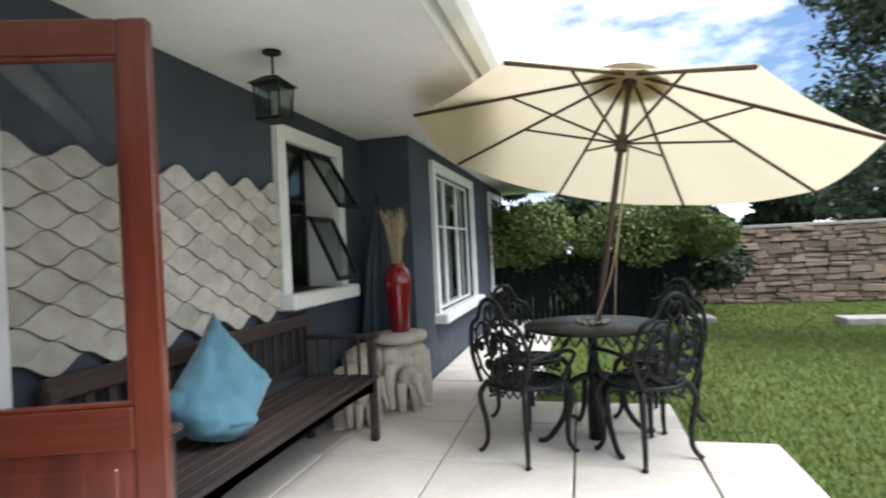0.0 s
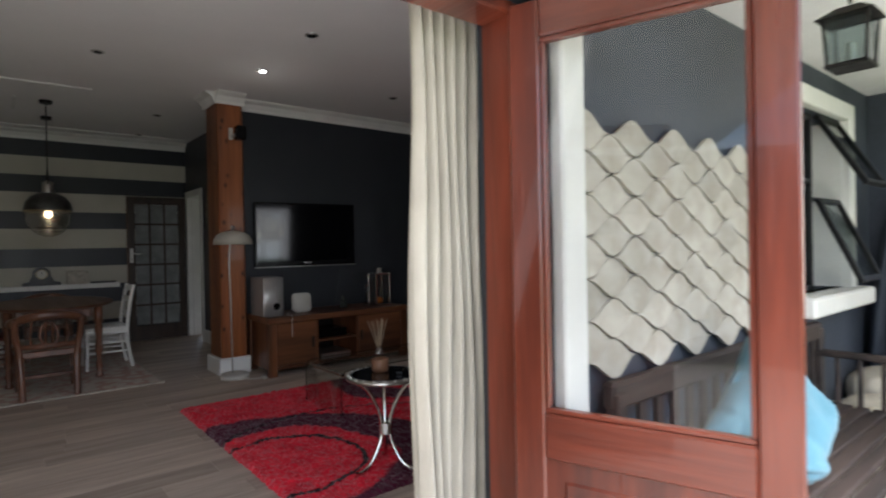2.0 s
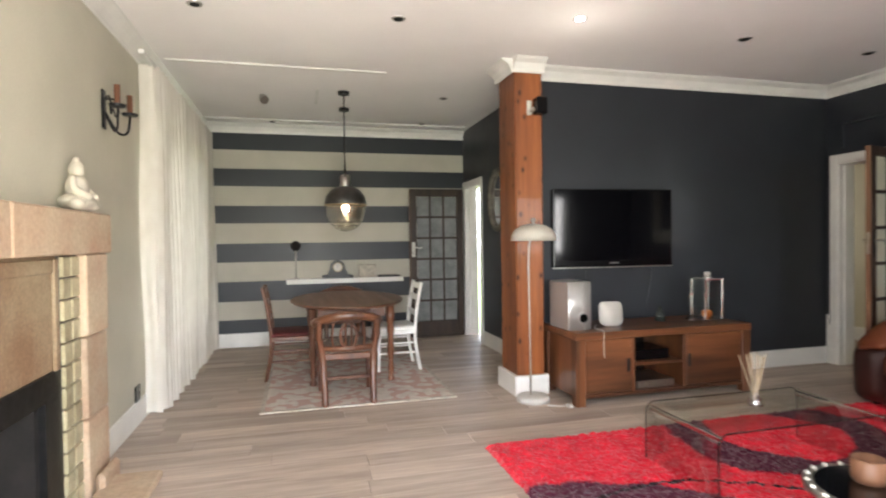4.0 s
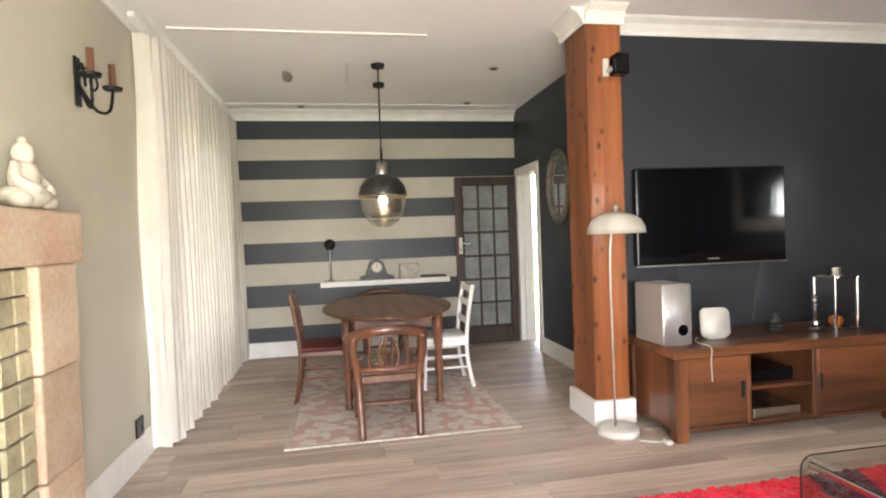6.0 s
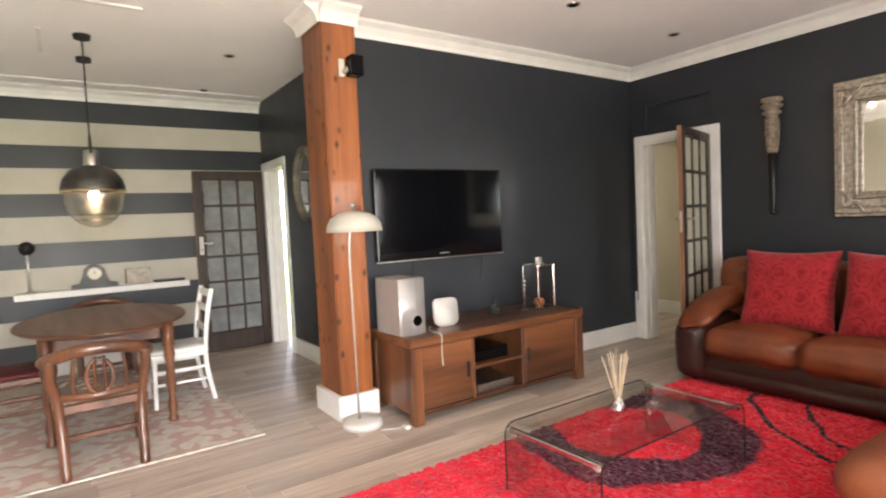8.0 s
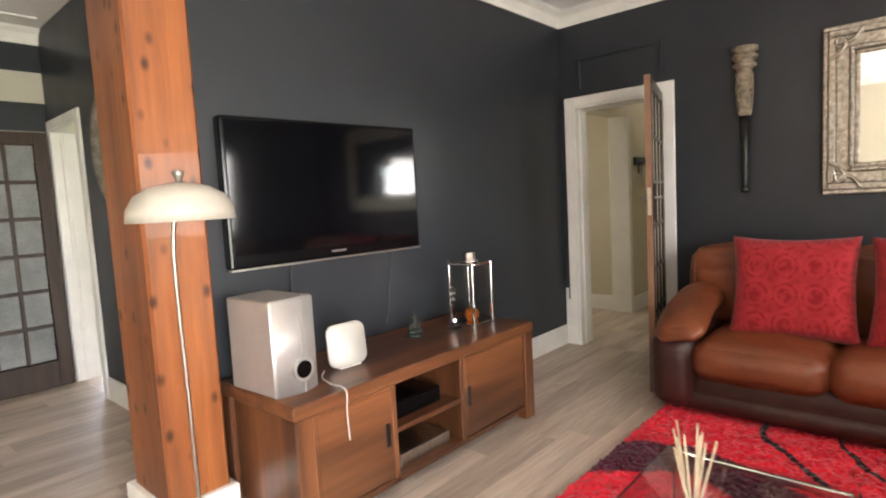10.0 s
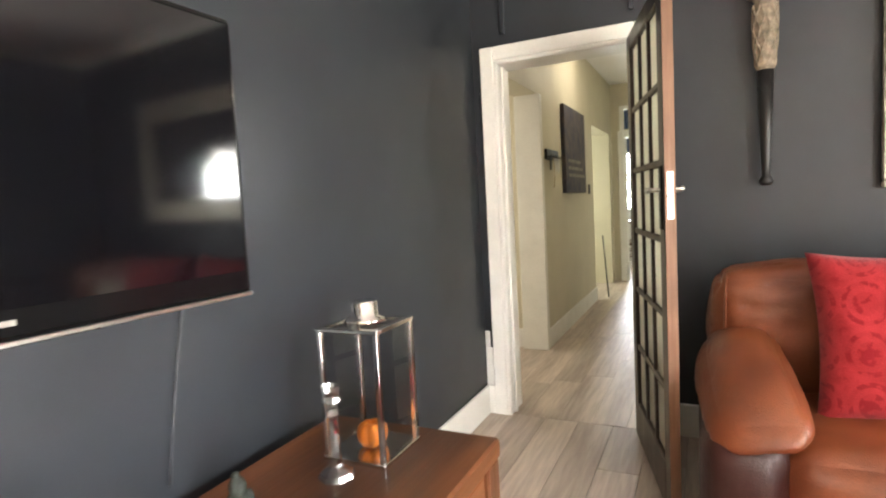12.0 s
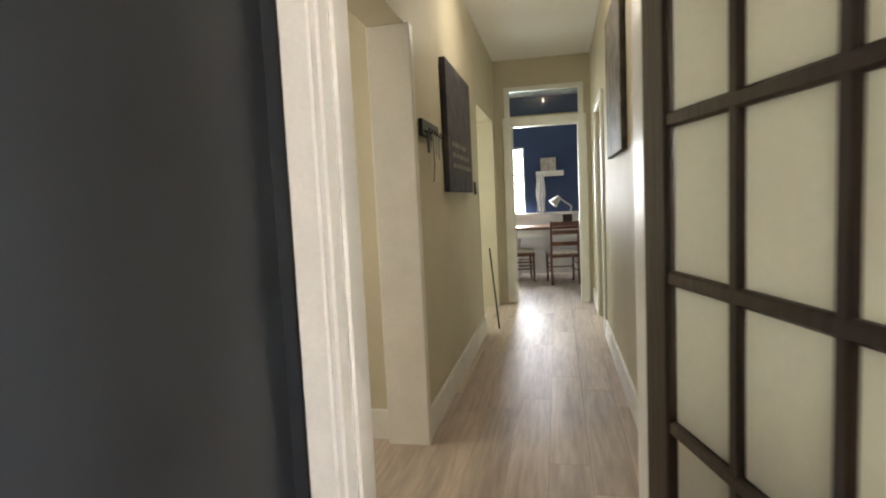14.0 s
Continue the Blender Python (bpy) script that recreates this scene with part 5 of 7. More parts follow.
structure("kerb_slab", boxes((1.75, 2.25, 8.75, 9.2, -0.03, 0.06), bevel=0.01), M["concrete"], "low pale concrete slab on the lawn", "kerb")
structure("kerb_edge", boxes((3.7, 6.0, 8.4, 8.75, -0.03, 0.07), bevel=0.01), M["concrete"], "low stone edging at the lawn's far side", "kerb")
structure("garden_wall_cap", B(1.9, 9.5, 11.0, 11.4, 1.30, 1.36, bevel=0.01), M["concrete"], "pale concrete coping on the stone wall", "coping")

# lawn blades
rgn = np.random.default_rng(7)
N = 150000
gx, gy = rgn.uniform(0.0, 7.5, N), 3.0 + 8.0 * rgn.random(N) ** 1.4
keep = ~(((gx < 1.52) & (gy < 3.87)) | ((gx < 1.05) & (gy < 4.62)) | (gx < 0.07))
gx, gy = gx[keep], gy[keep]
N = len(gx)
ga, gh = rgn.uniform(0, 6.28, N), rgn.uniform(0.02, 0.05, N)
gwid = 0.0022 + 0.0009 * gy
base = np.stack([gx, gy, np.full(N, -0.032)], 1)
sd = np.stack([np.cos(ga), np.sin(ga), np.zeros(N)], 1) * gwid[:, None]
tip = base + np.stack([rgn.normal(0, 0.012, N), rgn.normal(0, 0.012, N), gh], 1)
gm = bpy.data.meshes.new("grass")
gm.from_pydata(np.stack([base - sd, base + sd, tip], 1).reshape(-1, 3).tolist(), [], np.arange(N * 3).reshape(-1, 3).tolist())
gm.materials.append(M["grass"])
tagged(new("grass", gm), "short mown green lawn grass", "grass", "", "stuff")


# ---------------------------------------------------------------- living room
post = thing("timber_post", "square orange pine post with dark knots on a white plinth", "pillar", kind="structure")
pb = bmesh.new()
box(pb, -6.43, -6.06, 2.09, 2.345, 0.15, 2.80, bevel=0.012)
part("shaft", pb, M["pillar"], post)
sp = thing("wall_speaker", "small dark satellite speaker on a silver bracket", "speaker", (-6.01, 2.26, 2.38))
part("speaker_body", B(-0.05, 0.05, -0.005, 0.09, 0, 0.14, bevel=0.008), M["black_plastic"], sp)
part("bracket", R((-0.045, -0.03, 0.03), (-0.01, 0.0, 0.05), 0.02), M["brushed"], sp)
part("bracket", B(-0.05, -0.03, -0.06, -0.02, 0.0, 0.12), M["white_plastic"], sp)

tv = thing("television", "wide wall-mounted television with glossy black screen", "television", (-6.165, 3.09, 1.067), -2.6)
part("casing", B(-0.075, 0, -0.592, 0.592, 0, 0.705, bevel=0.012, seg=2), M["black_plastic"], tv)
part("screen", B(-0.01, 0.0035, -0.572, 0.572, 0.06, 0.687, bevel=0), M["screen"], tv, "glossy dark screen")
part("trim_strip", B(-0.03, 0.004, -0.592, 0.592, -0.008, 0.002, bevel=0.002), M["brushed"], tv)
part("badge", B(0, 0.0045, -0.045, 0.045, 0.03, 0.04, bevel=0), M["brushed"], tv, "small silver maker's bar")
part("wall_bracket", B(-0.082, -0.07, -0.2, 0.2, 0.2, 0.5), M["darkmetal"], tv)
single("television_cable", T([(-6.238, 2.85, 1.1), (-6.236, 2.83, 0.9), (-6.236, 2.87, 0.62)], 0.004), M["navy"], "dark cable running down the wall", "cable", smooth=True)
single("television_cable", T([(-6.238, 3.55, 1.08), (-6.236, 3.5, 0.85), (-6.236, 3.46, 0.62)], 0.004), M["navy"], "dark cable running down the wall", "cable", smooth=True)


def tv_cabinet():
    o = thing("media_cabinet", "low solid brown wooden media cabinet with open middle shelves", "cabinet")
    C, Z = M["cabinet"], M["cabinet_z"]
    x0, x1, y0, y1 = -6.19, -5.60, 2.395, 4.05
    part("cabinet_top", B(x0, x1 + 0.005, y0 - 0.005, y1 + 0.005, 0.525, 0.585, bevel=0.008), C, o)
    for y in (y0, y1 - 0.085):
        for x in (x0, x1 - 0.075):
            part("leg", B(x, x + 0.075, y, y + 0.085, 0, 0.525, bevel=0.006), Z, o)
    for y in (y0 + 0.02, y1 - 0.045):
        part("side_panel", B(x0 + 0.075, x1 - 0.075, y, y + 0.025, 0.06, 0.525), Z, o)
    for y in (2.915, 3.395):
        part("divider", B(x0 + 0.03, x1 - 0.012, y - 0.014, y + 0.014, 0.06, 0.525), Z, o)
    part("bottom_board", B(x0 + 0.03, x1 - 0.012, y0 + 0.085, y1 - 0.085, 0.06, 0.09), C, o)
    part("shelf", B(x0 + 0.03, x1 - 0.015, 2.929, 3.381, 0.29, 0.315), C, o)
    # near-black back behind the shelves, much darker than the brown carcass
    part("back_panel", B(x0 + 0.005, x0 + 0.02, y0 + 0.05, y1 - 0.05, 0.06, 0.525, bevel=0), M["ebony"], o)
    for a, b, hy in ((y0 + 0.09, 2.90, 2.865), (3.411, y1 - 0.09, 3.44)):
        d = part("door", B(x1 - 0.035, x1 - 0.012, a, b, 0.095, 0.52, bevel=0.003), C, o)
        part("door_panel", B(x1 - 0.03, x1 - 0.0085, a + 0.012, b - 0.012, 0.107, 0.508, bevel=0.002), C, d)
        part("handle", B(x1 - 0.012, x1 - 0.004, hy - 0.014, hy + 0.014, 0.25, 0.36, bevel=0.004), M["ebony"], d, "dark recessed handle")
    return o


tv_cabinet()
single("disc_player", boxes((-6.0, -5.66, 2.98, 3.33, 0.09, 0.15), bevel=0.004), M["brushed"], "slim silver disc player on the lower shelf", "disc player")
single("set_top_box", boxes((-6.0, -5.68, 2.97, 3.30, 0.315, 0.40), bevel=0.008), M["black_plastic"], "black set-top box on the upper shelf", "set-top box")

wf = thing("subwoofer", "silver-grey subwoofer box with a round port", "speaker", (-5.88, 2.505, 0.585), 3)
part("cabinet_box", B(-0.18, 0.13, -0.105, 0.105, 0, 0.39, bevel=0.006), M["silver_plastic"], wf)
fr_ = bmesh.new()
ys = np.linspace(-0.105, 0.105, 15)
cur = [(0.13 + 0.03 * (1 - (y / 0.105) ** 2), y) for y in ys]
lo, hi = ([fr_.verts.new((x, y, z)) for x, y in cur] for z in (0.0, 0.385))
for i in range(14):
    fr_.faces.new((lo[i], lo[i + 1], hi[i + 1], hi[i]))
fr_.faces.new(lo[::-1]), fr_.faces.new(hi)
part("front_panel", fr_, M["silver_front"], wf, "curved silver front", True)
part("groove", B(0.158, 0.164, 0.012, 0.022, 0.0, 0.385, bevel=0), M["silver_plastic"], wf)
part("port_ring", R((0.13, 0.01, 0.10), (0.172, 0.01, 0.10), 0.048, seg=24), M["silver_front"], wf)
part("port", R((0.13, 0.01, 0.10), (0.1745, 0.01, 0.10), 0.036, seg=24), M["black_plastic"], wf, "dark port opening")
ro = thing("router", "white rounded-square router leaning upright", "router", (-5.86, 2.86, 0.585), -6)
rb_ = bmesh.new()
ring_ = [(sy * 0.06 + 0.042 * math.cos(a), 0.105 + sz * 0.056 + 0.042 * math.sin(a)) for sy, sz, q0 in ((1, 1, 0), (-1, 1, 90), (-1, -1, 180), (1, -1, 270)) for a in (radians(q0 + 15 * i) for i in range(7))]
rf = rb_.faces.new([rb_.verts.new((-0.014 - 0.1 * (z - 0.1), y, z)) for y, z in ring_])
rx_ = bmesh.ops.extrude_face_region(rb_, geom=[rf])
bmesh.ops.translate(rb_, vec=(0.03, 0, 0), verts=[v for v in rx_["geom"] if isinstance(v, bmesh.types.BMVert)])
bmesh.ops.recalc_face_normals(rb_, faces=rb_.faces[:])
bmesh.ops.bevel(rb_, geom=[e for e in rb_.edges if len(e.link_faces) == 2 and e.calc_face_angle(0) > 1.0], offset=0.006, segments=2, affect="EDGES")
part("router_body", rb_, M["white_plastic"], ro, "", True)
part("router_foot", B(-0.03, 0.03, -0.06, 0.06, 0, 0.01, bevel=0.003), M["white_plastic"], ro)
single("router_cable", T([(-5.85, 2.72, 0.6), (-5.80, 2.67, 0.592), (-5.70, 2.64, 0.592), (-5.585, 2.63, 0.59), (-5.58, 2.625, 0.5), (-5.58, 2.63, 0.38)], 0.0035), M["white_plastic"], "thin pale cable hanging over the cabinet edge", "cable", smooth=True)
fg = bmesh.new()
lathe([(0.0, 0), (0.055, 0), (0.055, 0.02), (0.03, 0.024), (0.0, 0.024)], 14, bm=fg)
ball(fg, (0.01, 0, 0.038), 0.05, 0.9, 1.1, 0.42)
ball(fg, (0, 0, 0.068), 0.038, 0.8, 1.0, 1.0)
ball(fg, (0.004, 0.034, 0.07), 0.015, 1, 1, 1.6)
ball(fg, (0.004, -0.034, 0.07), 0.015, 1, 1, 1.6)
ball(fg, (0.004, 0, 0.116), 0.024, 1, 0.95, 1.15)
ball(fg, (0, 0, 0.142), 0.011)
single("seated_figurine", fg, M["leaf_stone"], "small dark-green seated stone figurine", "figurine", (-5.97, 3.42, 0.585), smooth=True).scale = (0.85, 0.85, 0.88)

ln = thing("glass_lantern", "tall square chrome and glass candle lantern", "lantern", (-5.91, 3.865, 0.585), 0)
for x in (-0.09, 0.09):
    for y in (-0.09, 0.09):
        part("post", B(x - 0.007, x + 0.007, y - 0.007, y + 0.007, 0.008, 0.36, bevel=0.001), M["chrome"], ln)
part("base", B(-0.10, 0.10, -0.10, 0.10, 0, 0.012, bevel=0.002), M["chrome"], ln)
for y in (-0.09, 0.09):
    part("roof_bar", B(-0.10, 0.10, y - 0.009, y + 0.009, 0.358, 0.37, bevel=0.002), M["chrome"], ln)
    part("roof_bar", B(y - 0.009, y + 0.009, -0.081, 0.081, 0.358, 0.37, bevel=0.002), M["chrome"], ln)
part("roof_glass", B(-0.081, 0.081, -0.081, 0.081, 0.361, 0.365, bevel=0), M["clear"], ln)
part("chimney", lathe([(0.0, 0.37), (0.06, 0.372), (0.05, 0.385), (0.038, 0.388), (0.038, 0.425), (0.034, 0.43), (0, 0.43)], 24), M["chrome"], ln, "", True)
for a in range(4):
    g = part("pane", B(-0.085, 0.085, -0.0015, 0.0015, 0.012, 0.36, bevel=0), M["clear"], ln)
    g.matrix_basis = pose(0, 0, 0, 0, 0, 90 * a) @ pose(0, 0.09, 0)
pk = bmesh.new()
for i in range(7):
    a = i * 2 * math.pi / 7
    ball(pk, (0.022 * math.cos(a), 0.022 * math.sin(a), 0.036), 0.034, 0.7, 0.7, 1.0, 10, 7)
single("pumpkin", pk, M["pumpkin"], "small orange ceramic pumpkin inside the lantern", "pumpkin", (-5.91, 3.865, 0.597), smooth=True)
single("candlestick", lathe([(0.0, 0), (0.05, 0.0), (0.045, 0.012), (0.018, 0.03), (0.014, 0.05), (0.012, 0.15), (0.02, 0.165), (0.012, 0.18), (0.026, 0.20), (0.02, 0.215), (0.028, 0.24), (0.018, 0.24), (0.0, 0.22)], 8), M["crystal"], "faceted crystal candlestick on the cabinet", "candlestick", (-5.917, 3.70, 0.585))

lamp = thing("floor_lamp", "slim floor lamp with a domed cream shade and round base", "floor lamp", (-5.885, 2.155, 0))
part("base", lathe([(0, 0), (0.135, 0), (0.135, 0.03), (0.12, 0.045), (0.03, 0.05), (0, 0.05)], 32), M["white_plastic"], lamp, "", True)
part("pole", T([(0, -0.02, 0.04), (0.0, -0.025, 0.7), (0.03, -0.04, 1.2), (0.06, -0.02, 1.42)], 0.008, seg=8), M["brushed"], lamp, "", True)
part("shade", lathe([(0.182, 1.315), (0.176, 1.36), (0.15, 1.405), (0.1, 1.435), (0.03, 1.45), (0.025, 1.446), (0.095, 1.43), (0.144, 1.40), (0.17, 1.357), (0.176, 1.317), (0.182, 1.315)], 36, at=(0.07, -0.015, 0)), M["enamel"], lamp, "domed cream enamel shade", True)
part("finial", lathe([(0, 1.445), (0.014, 1.45), (0.01, 1.465), (0.018, 1.475), (0.02, 1.49), (0.0, 1.5)], 12, at=(0.07, -0.015, 0)), M["brushed"], lamp, "", True)
single("lamp_cable", T([(-5.70, 2.2, 0.012), (-5.66, 2.3, 0.008), (-5.68, 2.36, 0.008), (-5.62, 2.38, 0.008)], 0.005), M["white_plastic"], "white lamp cable on the floor", "cable", smooth=True)
single("power_plug", boxes((-5.66, -5.60, 2.33, 2.37, 0, 0.03), bevel=0.008), M["white_plastic"], "white power plug block on the floor", "plug")

# sofas
def sofa_main():
    o = thing("corner_sofa", "tan and dark-brown leather corner sofa with rolled arms", "sofa")
    L, D = M["leather"], M["leather_dark"]
    part("base", soft_box(-5.02, -2.05, 4.53, 5.50, 0.04, 0.30, 0.08, 0.012, 8), D, o, "dark brown leather base", True)
    part("plinth_band", soft_box(-4.95, -2.1, 4.50, 4.6, 0.05, 0.17, 0.05, 0.005, 8), D, o, "", True)
    for i, (a, b) in enumerate(((-4.84, -4.178), (-4.178, -3.434))):
        part("seat_cushion", crease(soft_box(a, b, 4.46, 5.15, 0.24, 0.46, 0.085, 0.03, 22, i), 0.005, i), L, o, "tan leather", True)
        left = a - (0.17 if i == 0 else 0)
        part("back_cushion", crease(soft_box(left, b, 5.06, 5.42, 0.42, 0.93, 0.075, 0.04, 34, i + 4), 0.016, i + 2.6, 4.0, 5.0, 9.0), L, o, "creased tan leather", True)
        part("piping", T([(left + 0.035, 5.068, 0.50), (left + 0.03, 5.062, 0.65), (left + 0.035, 5.07, 0.86), (left + 0.04, 5.10, 0.912), (left + 0.04, 5.2, 0.93)], 0.005, seg=6), L, o, "", True)
    part("back", soft_box(-5.0, -2.05, 5.30, 5.55, 0.1, 0.86, 0.10, 0.01, 8), D, o, "", True)
    part("arm_side", soft_box(-5.07, -4.81, 4.45, 5.40, 0.05, 0.50, 0.10, 0.012, 12), D, o, "dark brown leather", True)
    pad = soft_box(-5.075, -4.80, 4.45, 5.16, 0.525, 0.69, 0.08, 0.02, 34, 2)
    for v in pad.verts:
        x, y, z = v.co
        f = max(0.0, (5.0 - y) / 0.58)
        low = max(0.0, (0.63 - z) / 0.10) * max(0.0, min(1.0, (-4.8 - x) / 0.12))
        z = 0.69 - (0.69 - z) * (1 - 0.38 * min(1.0, f))
        gather = 0.007 * low * math.sin(y * 105 + 3 * noise.noise(Vector((y * 9, z * 5, 0))))
        v.co = (x + 0.06 * f * f - gather, y, z - 0.155 * f * f - 0.05 * max(0.0, (-4.87 - x) / 0.2) ** 2 + 0.02 * (1 - min(1.0, f)))
    part("arm_pad", crease(pad, 0.004, 7.0), L, o, "rolled tan leather pad", True)
    part("wing_base", soft_box(-3.22, -2.05, 2.55, 4.55, 0.04, 0.30, 0.08, 0.012, 8), D, o, "dark brown leather base", True)
    for i, (a, b) in enumerate(((2.95, 3.75), (3.75, 4.50))):
        part("seat_cushion", soft_box(-3.28, -2.45, a, b, 0.24, 0.46, 0.085, 0.03, 9, i + 7), L, o, "tan leather", True)
        part("back_cushion", soft_box(-2.42, -2.08, a, b, 0.42, 0.93, 0.12, 0.035, 9, i + 9), L, o, "tan leather", True)
    part("corner_seat", soft_box(-3.434, -2.4, 4.50, 5.15, 0.24, 0.46, 0.085, 0.03, 9, 12), L, o, "tan leather", True)
    part("corner_back", soft_box(-3.26, -2.08, 5.08, 5.42, 0.42, 0.92, 0.12, 0.035, 9, 14), L, o, "tan leather", True)
    part("arm_side", soft_box(-3.16, -2.05, 2.48, 2.98, 0.05, 0.50, 0.12, 0.012, 9), D, o, "dark brown leather", True)
    part("arm_pad", soft_box(-3.2, -2.05, 2.36, 2.92, 0.44, 0.63, 0.10, 0.03, 9, 3), L, o, "rolled tan leather pad", True)
    part("back", soft_box(-2.14, -1.95, 2.6, 5.3, 0.1, 0.86, 0.09, 0.01, 8), D, o, "", True)
    for x, y in ((-4.95, 4.6), (-4.95, 5.4), (-3.3, 4.6), (-2.2, 5.4), (-3.1, 2.65), (-2.2, 2.65)):
        part("foot", R((x, y, 0), (x, y, 0.07), 0.03), M["ebony"], o)


sofa_main()
for x, y, rz, tilt in ((-4.40, 4.90, 4, -16), (-3.74, 4.86, -3, -17)):
    c = single("scatter_cushion", pillow(0.63, 0.60, 0.2, seg=22, pinch=0.14), M["red_cushion"], "square red damask scatter cushion on the leather sofa", "cushion", group="red sofa cushions", smooth=True)
    c.matrix_world = pose(x, y, 0.735, tilt, 0, rz)
c = single("throw_cushion", pillow(0.46, 0.36, 0.15), M["print"], "pale patterned cushion tucked in the sofa corner", "cushion", smooth=True)
c.matrix_world = pose(-3.1, 4.98, 0.66, -14, 6, -8)

# red rug with pile
def red_rug():
    x0, x1, y0, y1 = -5.02, -2.75, 1.44, 4.62
    n, m = 150, 210
    rr = np.random.default_rng(9)
    xs, ys = np.linspace(x0, x1, n), np.linspace(y0, y1, m)
    X, Y = np.meshgrid(xs, ys, indexing="ij")
    X, Y = X + rr.normal(0, 0.004, X.shape), Y + rr.normal(0, 0.004, X.shape)
    Z = 0.028 + rr.uniform(-0.011, 0.008, X.shape)
    edge = np.minimum.reduce([np.arange(n)[:, None] + 0 * Y, (n - 1 - np.arange(n))[:, None] + 0 * Y, np.arange(m)[None, :] + 0 * X, (m - 1 - np.arange(m))[None, :] + 0 * X])
    Z = np.where(edge == 0, 0.001, Z)
    v = np.stack([X, Y, Z], -1).reshape(-1, 3)
    i = (np.arange(n - 1)[:, None] * m + np.arange(m - 1)[None, :]).reshape(-1)
    f = np.stack([i, i + m, i + m + 1, i + 1], 1)
    me = bpy.data.meshes.new("shag_rug")
    me.from_pydata(v.tolist(), [], f.tolist())
    me.materials.append(M["rug_red"])
    tagged(new("shag_rug", me), "thick red shag rug with wine-dark swirls", "rug")


red_rug()


def coffee_table():
    o = thing("coffee_table", "bent clear-glass coffee table with highlight strips inside its bends", "coffee table")
    x0, x1, y0, y1, h, t, r = -4.55, -3.965, 2.285, 3.40, 0.36, 0.014, 0.06
    ym = (y0 + y1) / 2
    def profile(d):
        q = r - d
        arc = [(y1 - r + q * math.sin(a), h - r + q * math.cos(a)) for a in (math.pi / 2 * i / 7 for i in range(8))]
        return [(y1 - d, 0.028)] + arc[::-1] + [(2 * ym - y, z) for y, z in arc] + [(y0 + d, 0.028)]
    outer, inner = profile(0.0), profile(t)
    bm = bmesh.new()
    A, C = ([bm.verts.new((x, y, z)) for y, z in outer] for x in (x0, x1))
    E, F = ([bm.verts.new((x, y, z)) for y, z in inner] for x in (x0, x1))
    k = len(outer)
    for i in range(k - 1):
        bm.faces.new((A[i], A[i + 1], C[i + 1], C[i])), bm.faces.new((E[i], F[i], F[i + 1], E[i + 1]))
        bm.faces.new((A[i], E[i], E[i + 1], A[i + 1])), bm.faces.new((C[i], C[i + 1], F[i + 1], F[i]))
    for i in (0, k - 1):
        bm.faces.new((A[i], C[i], F[i], E[i]))
    bmesh.ops.recalc_face_normals(bm, faces=bm.faces[:])
    part("glass_body", bm, M["table_glass"], o, "bent clear glass", True)
    # slim chrome strips imitate the bright reflection along each bend; the table has no bars
    for y in (y0 + 0.028, y1 - 0.028):
        part("end_bar", B(x0 + 0.012, x1 - 0.012, y - 0.010, y + 0.010, h - 0.05, h - 0.024, bevel=0.004), M["chrome"], o, "chrome strip that draws the highlight on the glass bend")
    for x in (x0 - 0.001, x1 + 0.001):
        part("glass_edge", T([(x, y, z - 0.004) for y, z in outer], 0.0032, seg=4, curve=False), M["darkmetal"], o, "dark green-black glass edge")


coffee_table()
df = thing("reed_diffuser", "clear glass reed diffuser with fanned wooden sticks", "diffuser", (-4.30, 2.83, 0.36))
part("bottle", lathe([(0, 0), (0.04, 0), (0.042, 0.01), (0.03, 0.045), (0.016, 0.06), (0.014, 0.085), (0.018, 0.09), (0.0, 0.088)], 16), M["crystal"], df, "", True)
for i in range(11):
    a, q = i * 0.57, 0.05 + 0.035 * math.sin(i * 5.0)
    part("reed", R((0, 0, 0.02), (1.3 * q * math.cos(a), 1.3 * q * math.sin(a), 0.29), 0.0032, seg=5), M["straw"], df)

st = thing("side_table", "round studded metal-topped side table on curved chrome legs", "side table", (-2.97, 2.02, 0))
part("tabletop", lathe([(0, 0.53), (0.2, 0.53), (0.215, 0.535), (0.215, 0.55), (0.2, 0.555), (0, 0.555)], 36), M["brushed"], st, "brushed grey metal top", True)
part("inset", lathe([(0, 0.554), (0.185, 0.554), (0.185, 0.5565), (0, 0.5565)], 36), M["screen"], st, "dark glass inset")
for i in range(22):
    a = i * 2 * math.pi / 22
    part("stud", ball(bmesh.new(), (0.202 * math.cos(a), 0.202 * math.sin(a), 0.556), 0.009, 1, 1, 0.6, 8, 5), M["white_plastic"], st)
for i in range(3):
    a = radians(30 + 120 * i)
    c_, s_ = math.cos(a), math.sin(a)
    part("leg", T([(0.17 * c_, 0.17 * s_, 0.53), (0.10 * c_, 0.10 * s_, 0.46), (0.035 * c_, 0.035 * s_, 0.32), (0.03 * c_, 0.03 * s_, 0.2), (0.10 * c_, 0.10 * s_, 0.07), (0.19 * c_, 0.19 * s_, 0.03)], 0.011), M["chrome"], st, "", True)
    part("foot", R((0.185 * c_, 0.185 * s_, 0.0), (0.185 * c_, 0.185 * s_, 0.045), 0.016, seg=8), M["chrome"], st)
part("collar", R((0, 0, 0.22), (0, 0, 0.28), 0.036), M["chrome"], st)
single("candle_pot", lathe([(0, 0), (0.045, 0), (0.05, 0.02), (0.05, 0.07), (0.043, 0.075), (0.04, 0.05), (0, 0.05)], 20), M["dooredge"], "round carved wooden candle pot on the side table", "candle", (-3.03, 2.03, 0.557), smooth=True)
